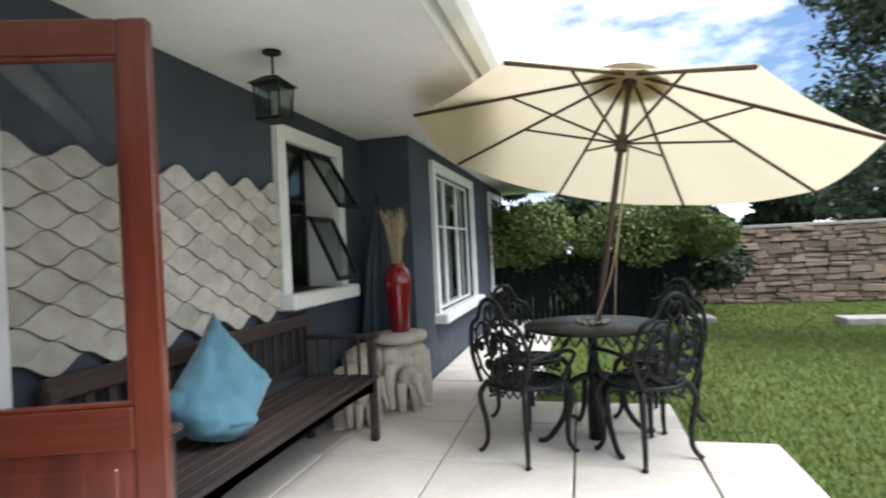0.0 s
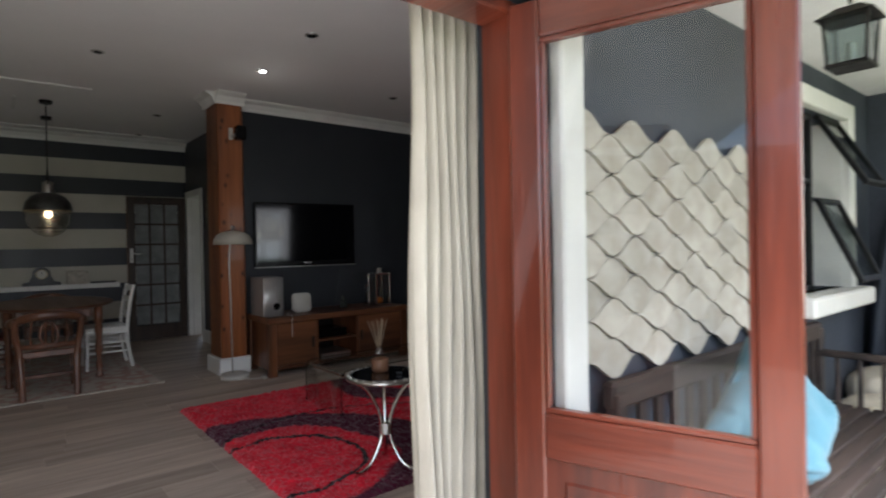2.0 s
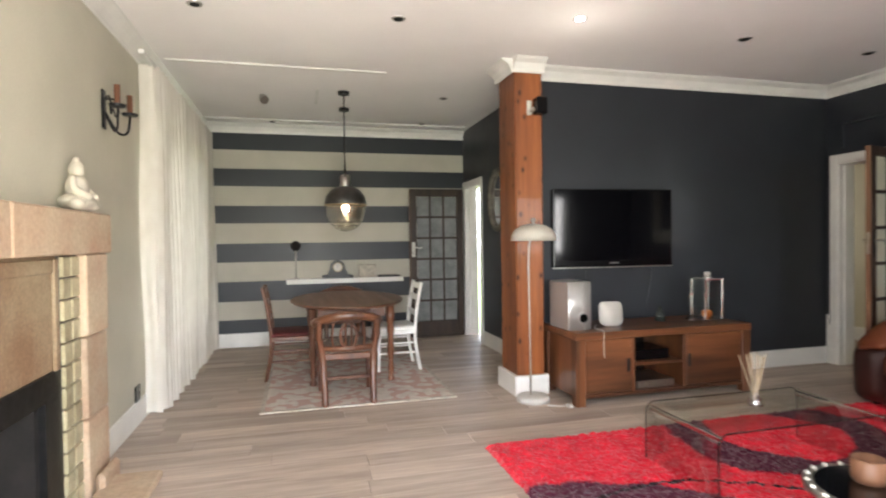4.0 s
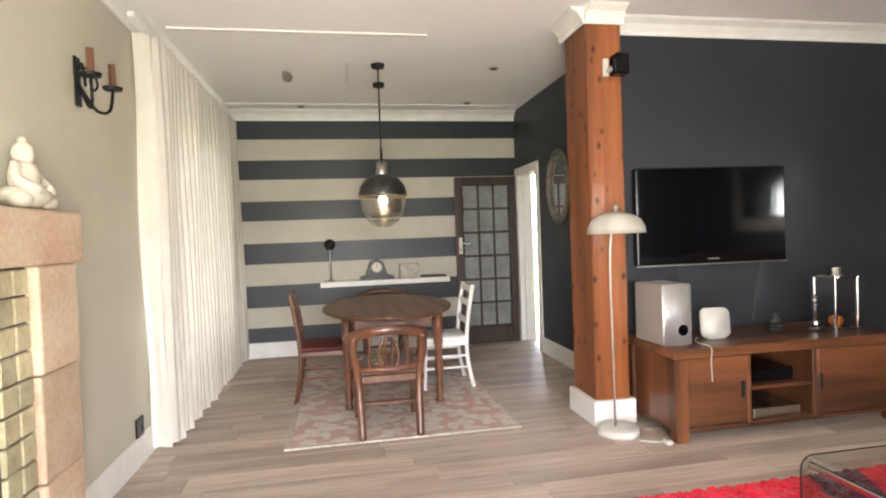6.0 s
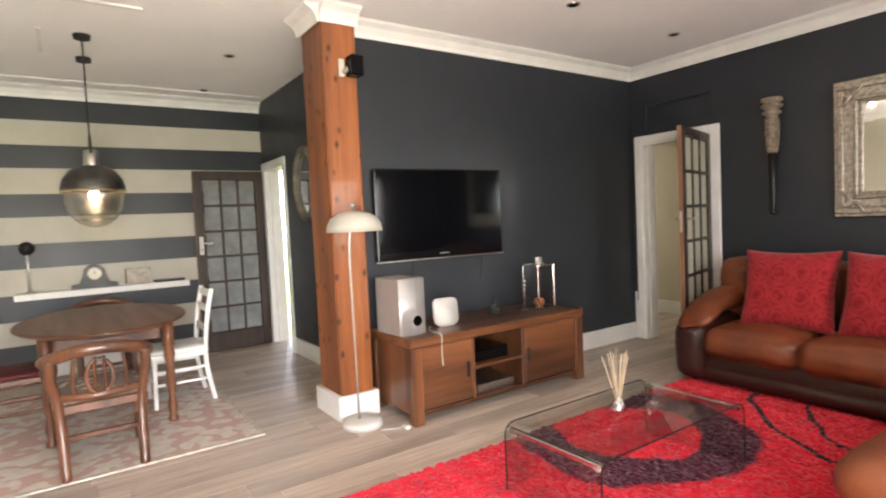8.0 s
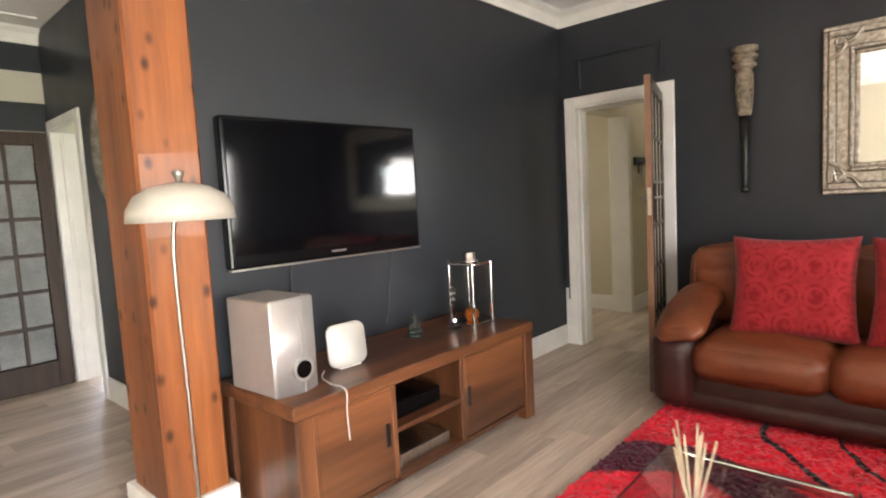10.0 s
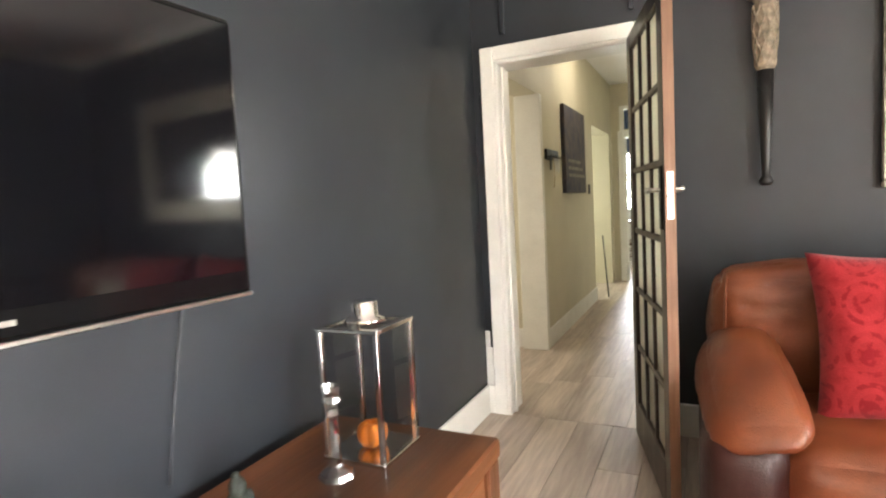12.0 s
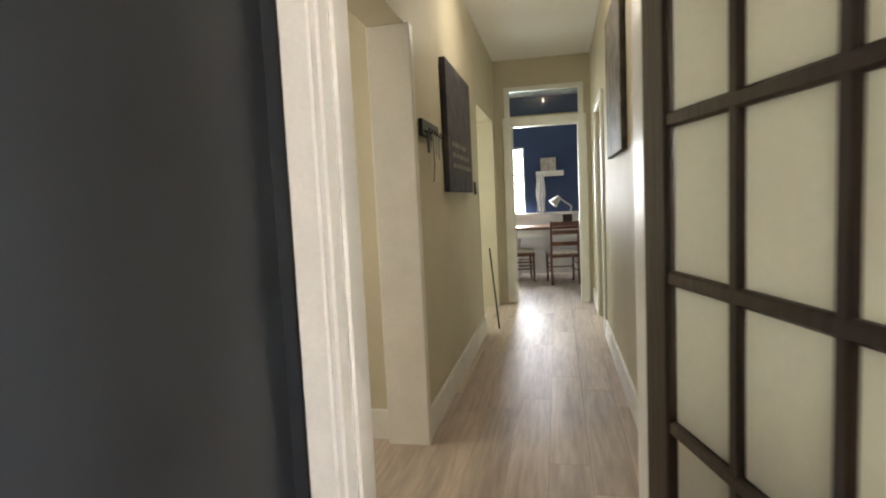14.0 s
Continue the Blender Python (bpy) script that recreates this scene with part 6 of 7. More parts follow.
single("remote_control", boxes((-0.02, 0.02, -0.07, 0.07, 0, 0.018), bevel=0.005), M["black_plastic"], "black remote control on the side table", "remote", (-2.93, 2.1, 0.557), 50)


# ---------------------------------------------------------------- pictures, mirrors, wall things
def framed_mirror():
    o = thing("wall_mirror", "large mirror in an ornate tarnished-silver frame", "mirror", (0, 0, 0))
    x0, x1, z0, z1, w, y = -4.35, -2.55, 1.24, 2.28, 0.19, 5.61
    part("mirror_glass", B(x0 + w - 0.01, x1 - w + 0.01, y - 0.02, y - 0.008, z0 + w - 0.01, z1 - w + 0.01, bevel=0), M["mirror"], o)
    bands = ((0.0, 0.03, 0.035), (0.03, 0.07, 0.055), (0.07, 0.14, 0.045), (0.14, 0.165, 0.06), (0.165, 0.19, 0.03))
    for a, b, d in bands:
        for q in ((x0 + a, x1 - a, z0 + a, z0 + b), (x0 + a, x1 - a, z1 - b, z1 - a), (x0 + a, x0 + b, z0 + b, z1 - b), (x1 - b, x1 - a, z0 + b, z1 - b)):
            part("frame_moulding", B(q[0], q[1], y - d, y, q[2], q[3], bevel=0.006), M["mirror_frame"], o)
    bead = bmesh.new()
    k = 0
    for z in (z0 + 0.15, z1 - 0.15):
        x = x0 + 0.15
        while x < x1 - 0.14:
            ball(bead, (x, y - 0.06, z), 0.009, 1, 1, 1, 6, 4)
            x += 0.03
    for x in (x0 + 0.15, x1 - 0.15):
        z = z0 + 0.15
        while z < z1 - 0.14:
            ball(bead, (x, y - 0.06, z), 0.009, 1, 1, 1, 6, 4)
            z += 0.03
    part("beading", bead, M["mirror_frame"], o)
    for sx, x in ((1, x0 + 0.1), (-1, x1 - 0.1)):
        for sz, z in ((1, z0 + 0.1), (-1, z1 - 0.1)):
            sc = bmesh.new()
            tube(sc, [(x - sx * 0.06, y - 0.055, z + sz * 0.1), (x, y - 0.06, z + sz * 0.06), (x + sx * 0.02, y - 0.06, z), (x - sx * 0.02, y - 0.06, z - sz * 0.02), (x - sx * 0.03, y - 0.055, z + sz * 0.02)], 0.012)
            tube(sc, [(x + sx * 0.1, y - 0.055, z - sz * 0.06), (x + sx * 0.06, y - 0.06, z), (x, y - 0.06, z + sz * 0.02)], 0.012)
            ball(sc, (x, y - 0.055, z), 0.03, 1, 0.5, 1, 10, 6)
            part("corner_scroll", sc, M["mirror_frame"], o, "", True)


framed_mirror()
cl = thing("ceremonial_club", "carved ceremonial club with latticed head hung on the wall", "wall ornament", (-4.79, 5.55, 1.275))
part("shaft", lathe([(0, 0), (0.022, 0.004), (0.03, 0.022), (0.022, 0.045), (0.017, 0.05), (0.019, 0.1), (0.026, 0.3), (0.036, 0.56), (0, 0.56)], 16), M["ebony"], cl, "black tapered shaft", True)
part("head", lathe([(0.036, 0.56), (0.042, 0.58), (0.047, 0.68), (0.05, 0.86), (0.042, 0.88), (0.052, 0.9), (0.075, 0.915), (0.07, 0.935), (0.045, 0.945), (0.075, 0.965), (0.085, 0.985), (0.07, 1.0), (0.05, 1.005), (0.085, 1.025), (0.08, 1.05), (0.02, 1.06)], 20), M["carved"], cl, "pale carved head", True)
lt = bmesh.new()
for i in range(8):
    for s in (-1, 1):
        tube(lt, [((0.041 + 0.011 * min(1, t * 2)) * math.cos(i * 0.785 + s * t * 2.0), (0.041 + 0.011 * min(1, t * 2)) * math.sin(i * 0.785 + s * t * 2.0), 0.58 + 0.29 * t) for t in (0, 0.2, 0.4, 0.6, 0.8, 1.0)], 0.0045, seg=4, n=2)
part("lattice", lt, M["carved"], cl)
part("wall_hook", B(-0.01, 0.01, 0.0, 0.058, 0.9, 0.92), M["darkmetal"], cl)

cl.matrix_world = cl.matrix_world @ Matrix.Diagonal((1, 1, 0.935, 1))
om = thing("oval_mirror", "oval wall mirror in a pale washed frame", "mirror", (-7.78, 2.575, 1.79))
ofr = bmesh.new()
for r_, d in ((0.0, 0.02),):
    tube(ofr, [(0.26 * math.cos(a), -0.012, 0.34 * math.sin(a)) for a in (i * math.pi / 10 for i in range(20))], 0.032, seg=8, closed=True, n=3)
part("frame", ofr, M["grey_wash"], om, "pale washed frame", True)
oval = bmesh.new()
bmesh.ops.create_circle(oval, cap_ends=True, segments=40, radius=1.0, matrix=Matrix.Rotation(radians(90), 4, "X") @ Matrix.Diagonal((0.25, 0.33, 1, 1)))
bmesh.ops.solidify(oval, geom=oval.faces[:], thickness=0.006)
part("mirror_glass", oval, M["mirror"], om)


def french_leaf(w, h, cols, rows, mat, edge, pane_mat, bottom=0.22, top=0.10):
    """A many-paned leaf in the xz plane, hinge at x=0."""
    o = thing("door_leaf", "", "", kind="structure")
    t, s = 0.02, 0.095
    part("stile", B(0, s, -t, t, 0.008, h, bevel=0.004), mat, o)
    part("stile", B(w - s, w - 0.003, -t, t, 0.008, h, bevel=0.004), mat, o)
    part("lock_edge", B(w - 0.004, w + 0.001, -t + 0.001, t - 0.001, 0.01, h - 0.002, bevel=0), edge, o, "bare lighter door edge")
    part("rail", B(s, w - s, -t, t, h - top, h, bevel=0.004), mat, o)
    part("rail", B(s, w - s, -t, t, 0.008, bottom, bevel=0.004), mat, o)
    x0, x1, z0, z1 = s, w - s, bottom, h - top
    for i in range(1, cols):
        x = x0 + (x1 - x0) * i / cols
        part("muntin", B(x - 0.014, x + 0.014, -0.016, 0.016, z0, z1, bevel=0.005), mat, o)
    for j in range(1, rows):
        z = z0 + (z1 - z0) * j / rows
        part("muntin", B(x0, x1, -0.0165, 0.0165, z - 0.014, z + 0.014, bevel=0.005), mat, o)
    for i in range(cols):
        for j in range(rows):
            a, b = x0 + (x1 - x0) * i / cols, x0 + (x1 - x0) * (i + 1) / cols
            c, d = z0 + (z1 - z0) * j / rows, z0 + (z1 - z0) * (j + 1) / rows
            part("pane", B(a + 0.008, b - 0.008, -0.003, 0.003, c + 0.008, d - 0.008, bevel=0), pane_mat, o)
    return o


def lever(o, x, z, mat, plate=0.2, sides=(-1, 1), plate_mat=None):
    for s in sides:
        part("handle_plate", B(x - 0.022, x + 0.022, s * 0.019, s * 0.026, z - plate * 0.62, z + plate * 0.38, bevel=0.003), plate_mat or mat, o, "metal lock plate")
        part("handle", T([(x, s * 0.02, z), (x, s * 0.055, z), (x - 0.03, s * 0.06, z + 0.004), (x - 0.075, s * 0.058, z - 0.006), (x - 0.11, s * 0.056, z + 0.003)], 0.008, seg=8), mat, o, "curved metal lever", True)
        part("keyhole", B(x - 0.004, x + 0.004, s * 0.0255, s * 0.0268, z - 0.085, z - 0.06, bevel=0), M["black_plastic"], o)


d1 = french_leaf(0.83, 2.05, 3, 6, M["darkdoor"], M["dooredge"], M["frosted"], 0.20, 0.075)
tagged(d1, "dark-stained many-paned glazed door standing open", "door")
d1.name = "door_1"
lever(d1, 0.775, 1.28, M["brushed"], 0.24, plate_mat=M["darkmetal"])
part("latch_plate", B(0.831, 0.833, -0.011, 0.011, 1.17, 1.345, bevel=0), M["brushed"], d1, "steel latch plate")
d1.matrix_world = pose(-5.375, 5.585, 0, 0, 0, -90 + 15)
sk = thing("strike_plate", "small steel strike plate let into the white jamb", "door hardware", (-6.098, 5.70, 1.22))
part("plate", B(0.0, 0.003, -0.012, 0.012, 0, 0.15, bevel=0.001), M["brushed"], sk)
part("slot", B(0.002, 0.0036, -0.006, 0.006, 0.05, 0.10, bevel=0), M["ebony"], sk)
d2 = french_leaf(0.76, 2.03, 3, 6, M["darkdoor"], M["dooredge"], M["grey_frosted"])
tagged(d2, "dark-stained glazed door folded back against the striped wall", "door")
d2.name = "door_2"
lever(d2, 0.71, 1.23, M["white_plastic"], 0.2, (-1,))
d2.matrix_world = pose(-9.07, 2.53, 0, 0, 0, -90)
for o_ in d2.children:
    if o_.name.startswith(("handle", "keyhole")):
        o_.matrix_basis = Matrix.Diagonal((1, -1, 1, 1))


# ---------------------------------------------------------------- ceiling fittings
for i, (x, y) in enumerate(((-5.5, -0.3), (-5.45, 1.0), (-5.17, 2.22), (-5.25, 3.67), (-4.17, 3.58), (-4.18, 4.9), (-5.3, 4.97), (-7.45, 1.84), (-8.97, 0.02), (-8.76, 1.89), (-4.15, 2.2), (-4.2, 0.9), (-2.9, 3.4), (-2.9, 1.2))):
    dl = thing("downlight", "small recessed ceiling spotlight, lit" if i == 2 else "small recessed ceiling spotlight", "downlight", (x, y, CEIL), group="ceiling spotlights")
    part("ring", lathe([(0.03, -0.004), (0.048, -0.004), (0.05, 0.0), (0.03, 0.0)], 20), M["brushed"], dl)
    part("lamp", lathe([(0.0, -0.008), (0.028, -0.008), (0.03, -0.003), (0, -0.003)], 16), M["downlight_on"] if i == 2 else M["darkmetal"], dl)
sd_ = thing("smoke_spot", "small angled chrome ceiling spotlight", "spotlight", (-7.67, -0.02, CEIL))
part("mount", R((0, 0, 0), (0, 0, -0.03), 0.03), M["brushed"], sd_)
part("spot_head", R((0.02, 0, -0.03), (0.07, 0.02, -0.07), 0.035, 0.045), M["brushed"], sd_)
point_light("downlight_bulb", (-5.17, 2.22, CEIL - 0.3), 0.12, (1.0, 0.9, 0.75))

pn = thing("pendant_lamp", "pendant lamp with dark dome and patterned glass globe", "pendant lamp", (-7.4, 0.78, 0))
part("ceiling_rose", lathe([(0, 2.82), (0.055, 2.82), (0.06, 2.85), (0, 2.85)], 20), M["darkmetal"], pn)
part("cord_grip", lathe([(0, 2.655), (0.05, 2.655), (0.05, 2.685), (0, 2.685)], 20), M["darkmetal"], pn)
for dx in (-0.012, 0.012):
    part("cord", T([(dx, 0, 2.82), (dx * 0.5, 0, 2.67), (dx * 1.8, 0, 2.4), (0, 0, 2.12)], 0.006, seg=6), M["darkmetal"], pn)
part("yoke", T([(-0.045, 0, 1.98), (-0.04, 0, 2.06), (0, 0, 2.12), (0.04, 0, 2.06), (0.045, 0, 1.98)], 0.009), M["darkmetal"], pn, "", True)
part("neck", lathe([(0.05, 1.87), (0.055, 1.9), (0.05, 1.93), (0.048, 2.0), (0.0, 2.02)], 20), M["brushed"], pn, "brushed metal neck", True)
part("dome", lathe([(0.212, 1.70), (0.212, 1.725), (0.195, 1.79), (0.15, 1.85), (0.09, 1.885), (0.04, 1.895), (0.035, 1.885), (0.085, 1.875), (0.14, 1.84), (0.185, 1.785), (0.2, 1.72), (0.2, 1.70)], 36), M["gunmetal"], pn, "dark metal dome", True)
gl_ = lathe([(0.2, 1.70), (0.2, 1.66), (0.185, 1.58), (0.15, 1.51), (0.1, 1.46), (0.04, 1.435), (0.0, 1.432)], 36)
part("globe", gl_, M["cut_glass"], pn, "clear cut-glass bowl", True)
for z, r_ in ((1.67, 0.2), (1.55, 0.171), (1.49, 0.133)):
    part("globe_band", T([(r_ * math.cos(a), r_ * math.sin(a), z) for a in (i * math.pi / 8 for i in range(16))], 0.004, seg=5, closed=True, n=3), M["crystal"], pn, "", True)
part("dome_rim", T([(0.207 * math.cos(a), 0.207 * math.sin(a), 1.70) for a in (i * math.pi / 8 for i in range(16))], 0.008, seg=6, closed=True, n=3), M["gold"], pn, "brass rim", True)
part("bulb", ball(bmesh.new(), (0, 0, 1.672), 0.034, 1, 1, 1.3), M["bulb"], pn, "lit warm bulb", True)
point_light("pendant_bulb", (-7.4, 0.78, 1.60), 0.12, (1.0, 0.72, 0.42), 0.03)

# ---------------------------------------------------------------- dining
def oval_table():
    o = thing("dining_table", "dark polished oval drop-leaf dining table", "table", (-7.45, 0.78, 0))
    bm = bmesh.new()
    prof = [(0.97, 0.72), (1.0, 0.73), (1.0, 0.742), (0.975, 0.75)]
    rings = [[bm.verts.new((0.86 * r * math.cos(a), 0.56 * r * math.sin(a), z)) for a in (2 * math.pi * i / 48 for i in range(48))] for r, z in prof]
    for a, b in zip(rings, rings[1:]):
        for i in range(48):
            bm.faces.new((a[i], a[(i + 1) % 48], b[(i + 1) % 48], b[i]))
    bm.faces.new(rings[0][::-1]), bm.faces.new(rings[-1])
    part("tabletop", bm, M["dining"], o, "polished oval top")
    for y in (-0.3, 0.3):
        part("apron", B(-0.55, 0.55, y - 0.012, y + 0.012, 0.62, 0.72), M["dining"], o)
    for x in (-0.55, 0.55):
        part("apron", B(x - 0.012, x + 0.012, -0.3, 0.3, 0.62, 0.72), M["dining"], o)
    for x in (-0.56, 0.56):
        for y in (-0.36, 0.36):
            part("leg", lathe([(0.03, 0), (0.035, 0.03), (0.022, 0.06), (0.034, 0.12), (0.02, 0.2), (0.036, 0.28), (0.026, 0.42), (0.038, 0.5), (0.03, 0.55), (0.04, 0.56), (0.04, 0.72)], 12, at=(x, y, 0)), M["dining_z"], o, "", True)


oval_table()


def tub_chair(name, label, seat_mat, group):
    """A round-backed dining chair with an openwork splat; faces +y."""
    o = thing(name, label, "chair", group=group)
    W = M["dining_z"]
    part("seat", soft_box(-0.23, 0.23, -0.20, 0.24, 0.41, 0.475, 0.04, 0.018, 6), seat_mat, o, "upholstered pad", True)
    part("seat_frame", B(-0.24, 0.24, -0.21, 0.25, 0.36, 0.42, bevel=0.01), W, o)
    for x in (-0.21, 0.21):
        part("front_leg", B(x - 0.022, x + 0.022, 0.20, 0.245, 0, 0.37, bevel=0.006), W, o)
        part("back_leg", T([(x * 0.92, -0.28, 0), (x * 0.95, -0.215, 0.25), (x, -0.2, 0.44), (x * 1.12, -0.22, 0.57), (x * 1.1, -0.25, 0.69)], 0.028, seg=8), W, o, "", True)
    hoop = T([(-0.255, 0.05, 0.635), (-0.275, -0.08, 0.655), (-0.245, -0.2, 0.685), (-0.13, -0.275, 0.715), (0, -0.295, 0.725), (0.13, -0.275, 0.715), (0.245, -0.2, 0.685), (0.275, -0.08, 0.655), (0.255, 0.05, 0.635)], 0.027, seg=10)
    for v in hoop.verts:
        if v.co.y < -0.15:
            v.co.z = 0.70 + (v.co.z - 0.70) * 1.35
    part("top_rail", hoop, W, o, "horseshoe crest rail", True)
    for x in (-0.255, 0.255):
        part("arm_post", T([(x * 0.86, 0.1, 0.42), (x * 0.97, 0.075, 0.53), (x, 0.045, 0.64)], 0.016, seg=8), W, o, "", True)
    part("splat", T([(0.065 * math.cos(a), -0.252, 0.565 + 0.10 * math.sin(a)) for a in (i * math.pi / 6 for i in range(12))], 0.012, seg=6, closed=True, n=3), W, o, "", True)
    for x in (-0.12, -0.022, 0.022, 0.12):
        part("splat_bar", T([(x, -0.225, 0.46), (x * 1.1, -0.25, 0.56), (x, -0.27, 0.68)], 0.010, seg=6), W, o, "", True)
    part("lower_rail", T([(-0.235, -0.08, 0.455), (-0.2, -0.19, 0.46), (0, -0.245, 0.46), (0.2, -0.19, 0.46), (0.235, -0.08, 0.455)], 0.026, seg=8), W, o, "", True)
    part("stretcher", B(-0.2, 0.2, -0.01, 0.02, 0.15, 0.18), W, o)
    for x in (-0.205, 0.205):
        part("stretcher", B(x - 0.012, x + 0.012, -0.23, 0.22, 0.16, 0.19), W, o)
    return o


c1 = tub_chair("dining_chair", "dark wooden round-backed dining chair with floral seat", M["floral"], "chairs round the dining table")
c1.matrix_world = pose(-6.47, 0.69, 0, 0, 0, 90)
copy_thing(c1, pose(-8.5, 0.82, 0, 0, 0, -90))


def ladder_chair(name, label, mat, seat_mat, group):
    o = thing(name, label, "chair", group=group)
    part("seat", soft_box(-0.21, 0.21, -0.2, 0.21, 0.42, 0.465, 0.02, 0.008, 4), seat_mat, o, "", True)
    part("seat_frame", B(-0.205, 0.205, -0.195, 0.205, 0.38, 0.425, bevel=0.006), mat, o)
    for x in (-0.19, 0.19):
        part("front_leg", T([(x, 0.18, 0.40), (x, 0.185, 0.2), (x, 0.19, 0.0)], 0.019, seg=8, r_end=0.015), mat, o, "", True)
        part("back_post", T([(x, -0.24, 0), (x, -0.195, 0.25), (x, -0.19, 0.45), (x, -0.22, 0.7), (x, -0.26, 0.9)], 0.019, seg=8), mat, o, "", True)
        part("side_stretcher", B(x - 0.01, x + 0.01, -0.2, 0.18, 0.18, 0.2), mat, o)
        part("side_stretcher", B(x - 0.01, x + 0.01, -0.2, 0.18, 0.28, 0.3), mat, o)
    for z, y in ((0.86, -0.25), (0.74, -0.225), (0.58, -0.205)):
        part("back_slat", B(-0.19, 0.19, y - 0.01, y + 0.008, z - 0.03, z + 0.03, bevel=0.005), mat, o)
    part("front_stretcher", B(-0.19, 0.19, 0.175, 0.195, 0.2, 0.22), mat, o)
    return o


l1 = ladder_chair("dining_chair", "dark wooden ladder-back dining chair with oxblood seat", M["dining_z"], M["darkred_seat"], "chairs round the dining table")
l1.matrix_world = pose(-7.38, 0.23, 0, 0, 0, 0)
l2 = ladder_chair("white_chair", "white painted ladder-back dining chair", M["white"], M["white"], "chairs round the dining table")
l2.matrix_world = pose(-7.42, 1.26, 0, 0, 0, 180)
single("area_rug", B(-8.6, -6.17, 0.0, 1.58, 0.0005, 0.011, bevel=0.003), M["rug_cream"], "faded cream and rose patterned rug under the dining table", "rug")
single("rug_binding", boxes((-6.2, -6.165, -0.003, 1.583, 0.0005, 0.0125), (-8.605, -8.57, -0.003, 1.583, 0.0005, 0.0125), (-8.57, -6.2, -0.004, 0.03, 0.0005, 0.0125), (-8.57, -6.2, 1.55, 1.584, 0.0005, 0.0125), bevel=0.002), M["print"], "pale bound edge of the dining rug", "rug edge")

# shelf
single("wall_shelf", B(-9.197, -8.98, 0.15, 1.66, 0.79, 0.85, bevel=0.004), M["white"], "thick white floating shelf on the striped wall", "shelf")
ck = thing("mantel_clock", "black hat-shaped mantel clock with brass dial", "clock", (-9.08, 0.80, 0.85))
cb = bmesh.new()
pr = [(-0.2, 0), (0.2, 0), (0.2, 0.035), (0.13, 0.05), (0.10, 0.12), (0.085, 0.19), (0.05, 0.225), (0, 0.235), (-0.05, 0.225), (-0.085, 0.19), (-0.10, 0.12), (-0.13, 0.05), (-0.2, 0.035)]
f0 = cb.faces.new([cb.verts.new((-0.05, y, z)) for y, z in pr])
ex = bmesh.ops.extrude_face_region(cb, geom=[f0])
bmesh.ops.translate(cb, vec=(0.1, 0, 0), verts=[v for v in ex["geom"] if isinstance(v, bmesh.types.BMVert)])
bmesh.ops.recalc_face_normals(cb, faces=cb.faces[:])
part("clock_case", cb, M["ebony"], ck)
part("bezel", R((0.045, 0, 0.145), (0.058, 0, 0.145), 0.062, seg=24), M["gold"], ck, "brass bezel")
part("dial", R((0.05, 0, 0.145), (0.0595, 0, 0.145), 0.05, seg=24), M["white_plastic"], ck, "pale dial")
part("clock_hand", B(0.0595, 0.0605, -0.003, 0.003, 0.145, 0.18, bevel=0), M["ebony"], ck)
cs = thing("shelf_candlestick", "slim metal candlestick topped with a ball", "candlestick", (-9.08, 0.27, 0.85))
part("stem", lathe([(0, 0), (0.045, 0), (0.045, 0.012), (0.012, 0.02), (0.012, 0.34), (0.02, 0.36), (0, 0.37)], 16), M["brushed"], cs, "", True)
part("ball", ball(bmesh.new(), (0, 0, 0.43), 0.065), M["darkmetal"], cs, "dark ball", True)
single("small_radio", boxes((-9.13, -9.03, 1.07, 1.30, 0.85, 1.02), bevel=0.008), M["print"], "small pale framed box on the shelf", "box")
single("dark_tray", boxes((-9.14, -9.0, 1.33, 1.62, 0.85, 0.872), bevel=0.004), M["ebony"], "low dark tray on the shelf", "tray")

# dining curtains and garden-door curtain
cn = thing("window_curtain", "full-length white pleated curtains over the dining window", "curtain", (0, 0, 0))
q = part("curtain_cloth", sheet_curtain(2.79, 2.70, 24, 0.05, 2), M["curtain"], cn, "", True)
q.matrix_basis = pose(-9.185, -0.74, 0.015)
q = part("curtain_return", sheet_curtain(0.12, 2.70, 1, 0.012, 5), M["curtain"], cn, "", True)
q.matrix_basis = pose(-6.40, -0.862, 0.015, 0, 0, 90)
part("curtain_track", B(-9.15, -6.1, -0.78, -0.74, 2.70, 2.735), M["white"], cn)
cd = thing("door_curtain", "cream lined curtain drawn back beside the garden doors", "curtain")
q = part("curtain_cloth", sheet_curtain(0.27, 2.05, 6, 0.045, 6), M["curtain_door"], cd, "", True)
q.matrix_basis = pose(-1.76, 1.355, 0.02, 0, 0, 90)
part("curtain_track", B(-1.79, -1.74, 1.3, 1.75, 2.07, 2.1), M["white"], cd)
single("green_bin", boxes((-1.72, -1.68, 1.60, 1.68, 0.0, 0.42), bevel=0.01), M["green_cloth"], "bright green plastic edge behind the curtain", "bin")
structure("window_dining", boxes((-8.6, -6.8, -0.99, -0.96, 0.5, 0.55), (-8.6, -6.8, -0.99, -0.96, 2.25, 2.3), (-8.6, -8.55, -0.99, -0.96, 0.55, 2.25), (-6.85, -6.8, -0.99, -0.96, 0.55, 2.25), (-7.48, -7.42, -0.99, -0.96, 0.55, 2.25)), M["white"], "white dining window frame behind the curtain", "window")


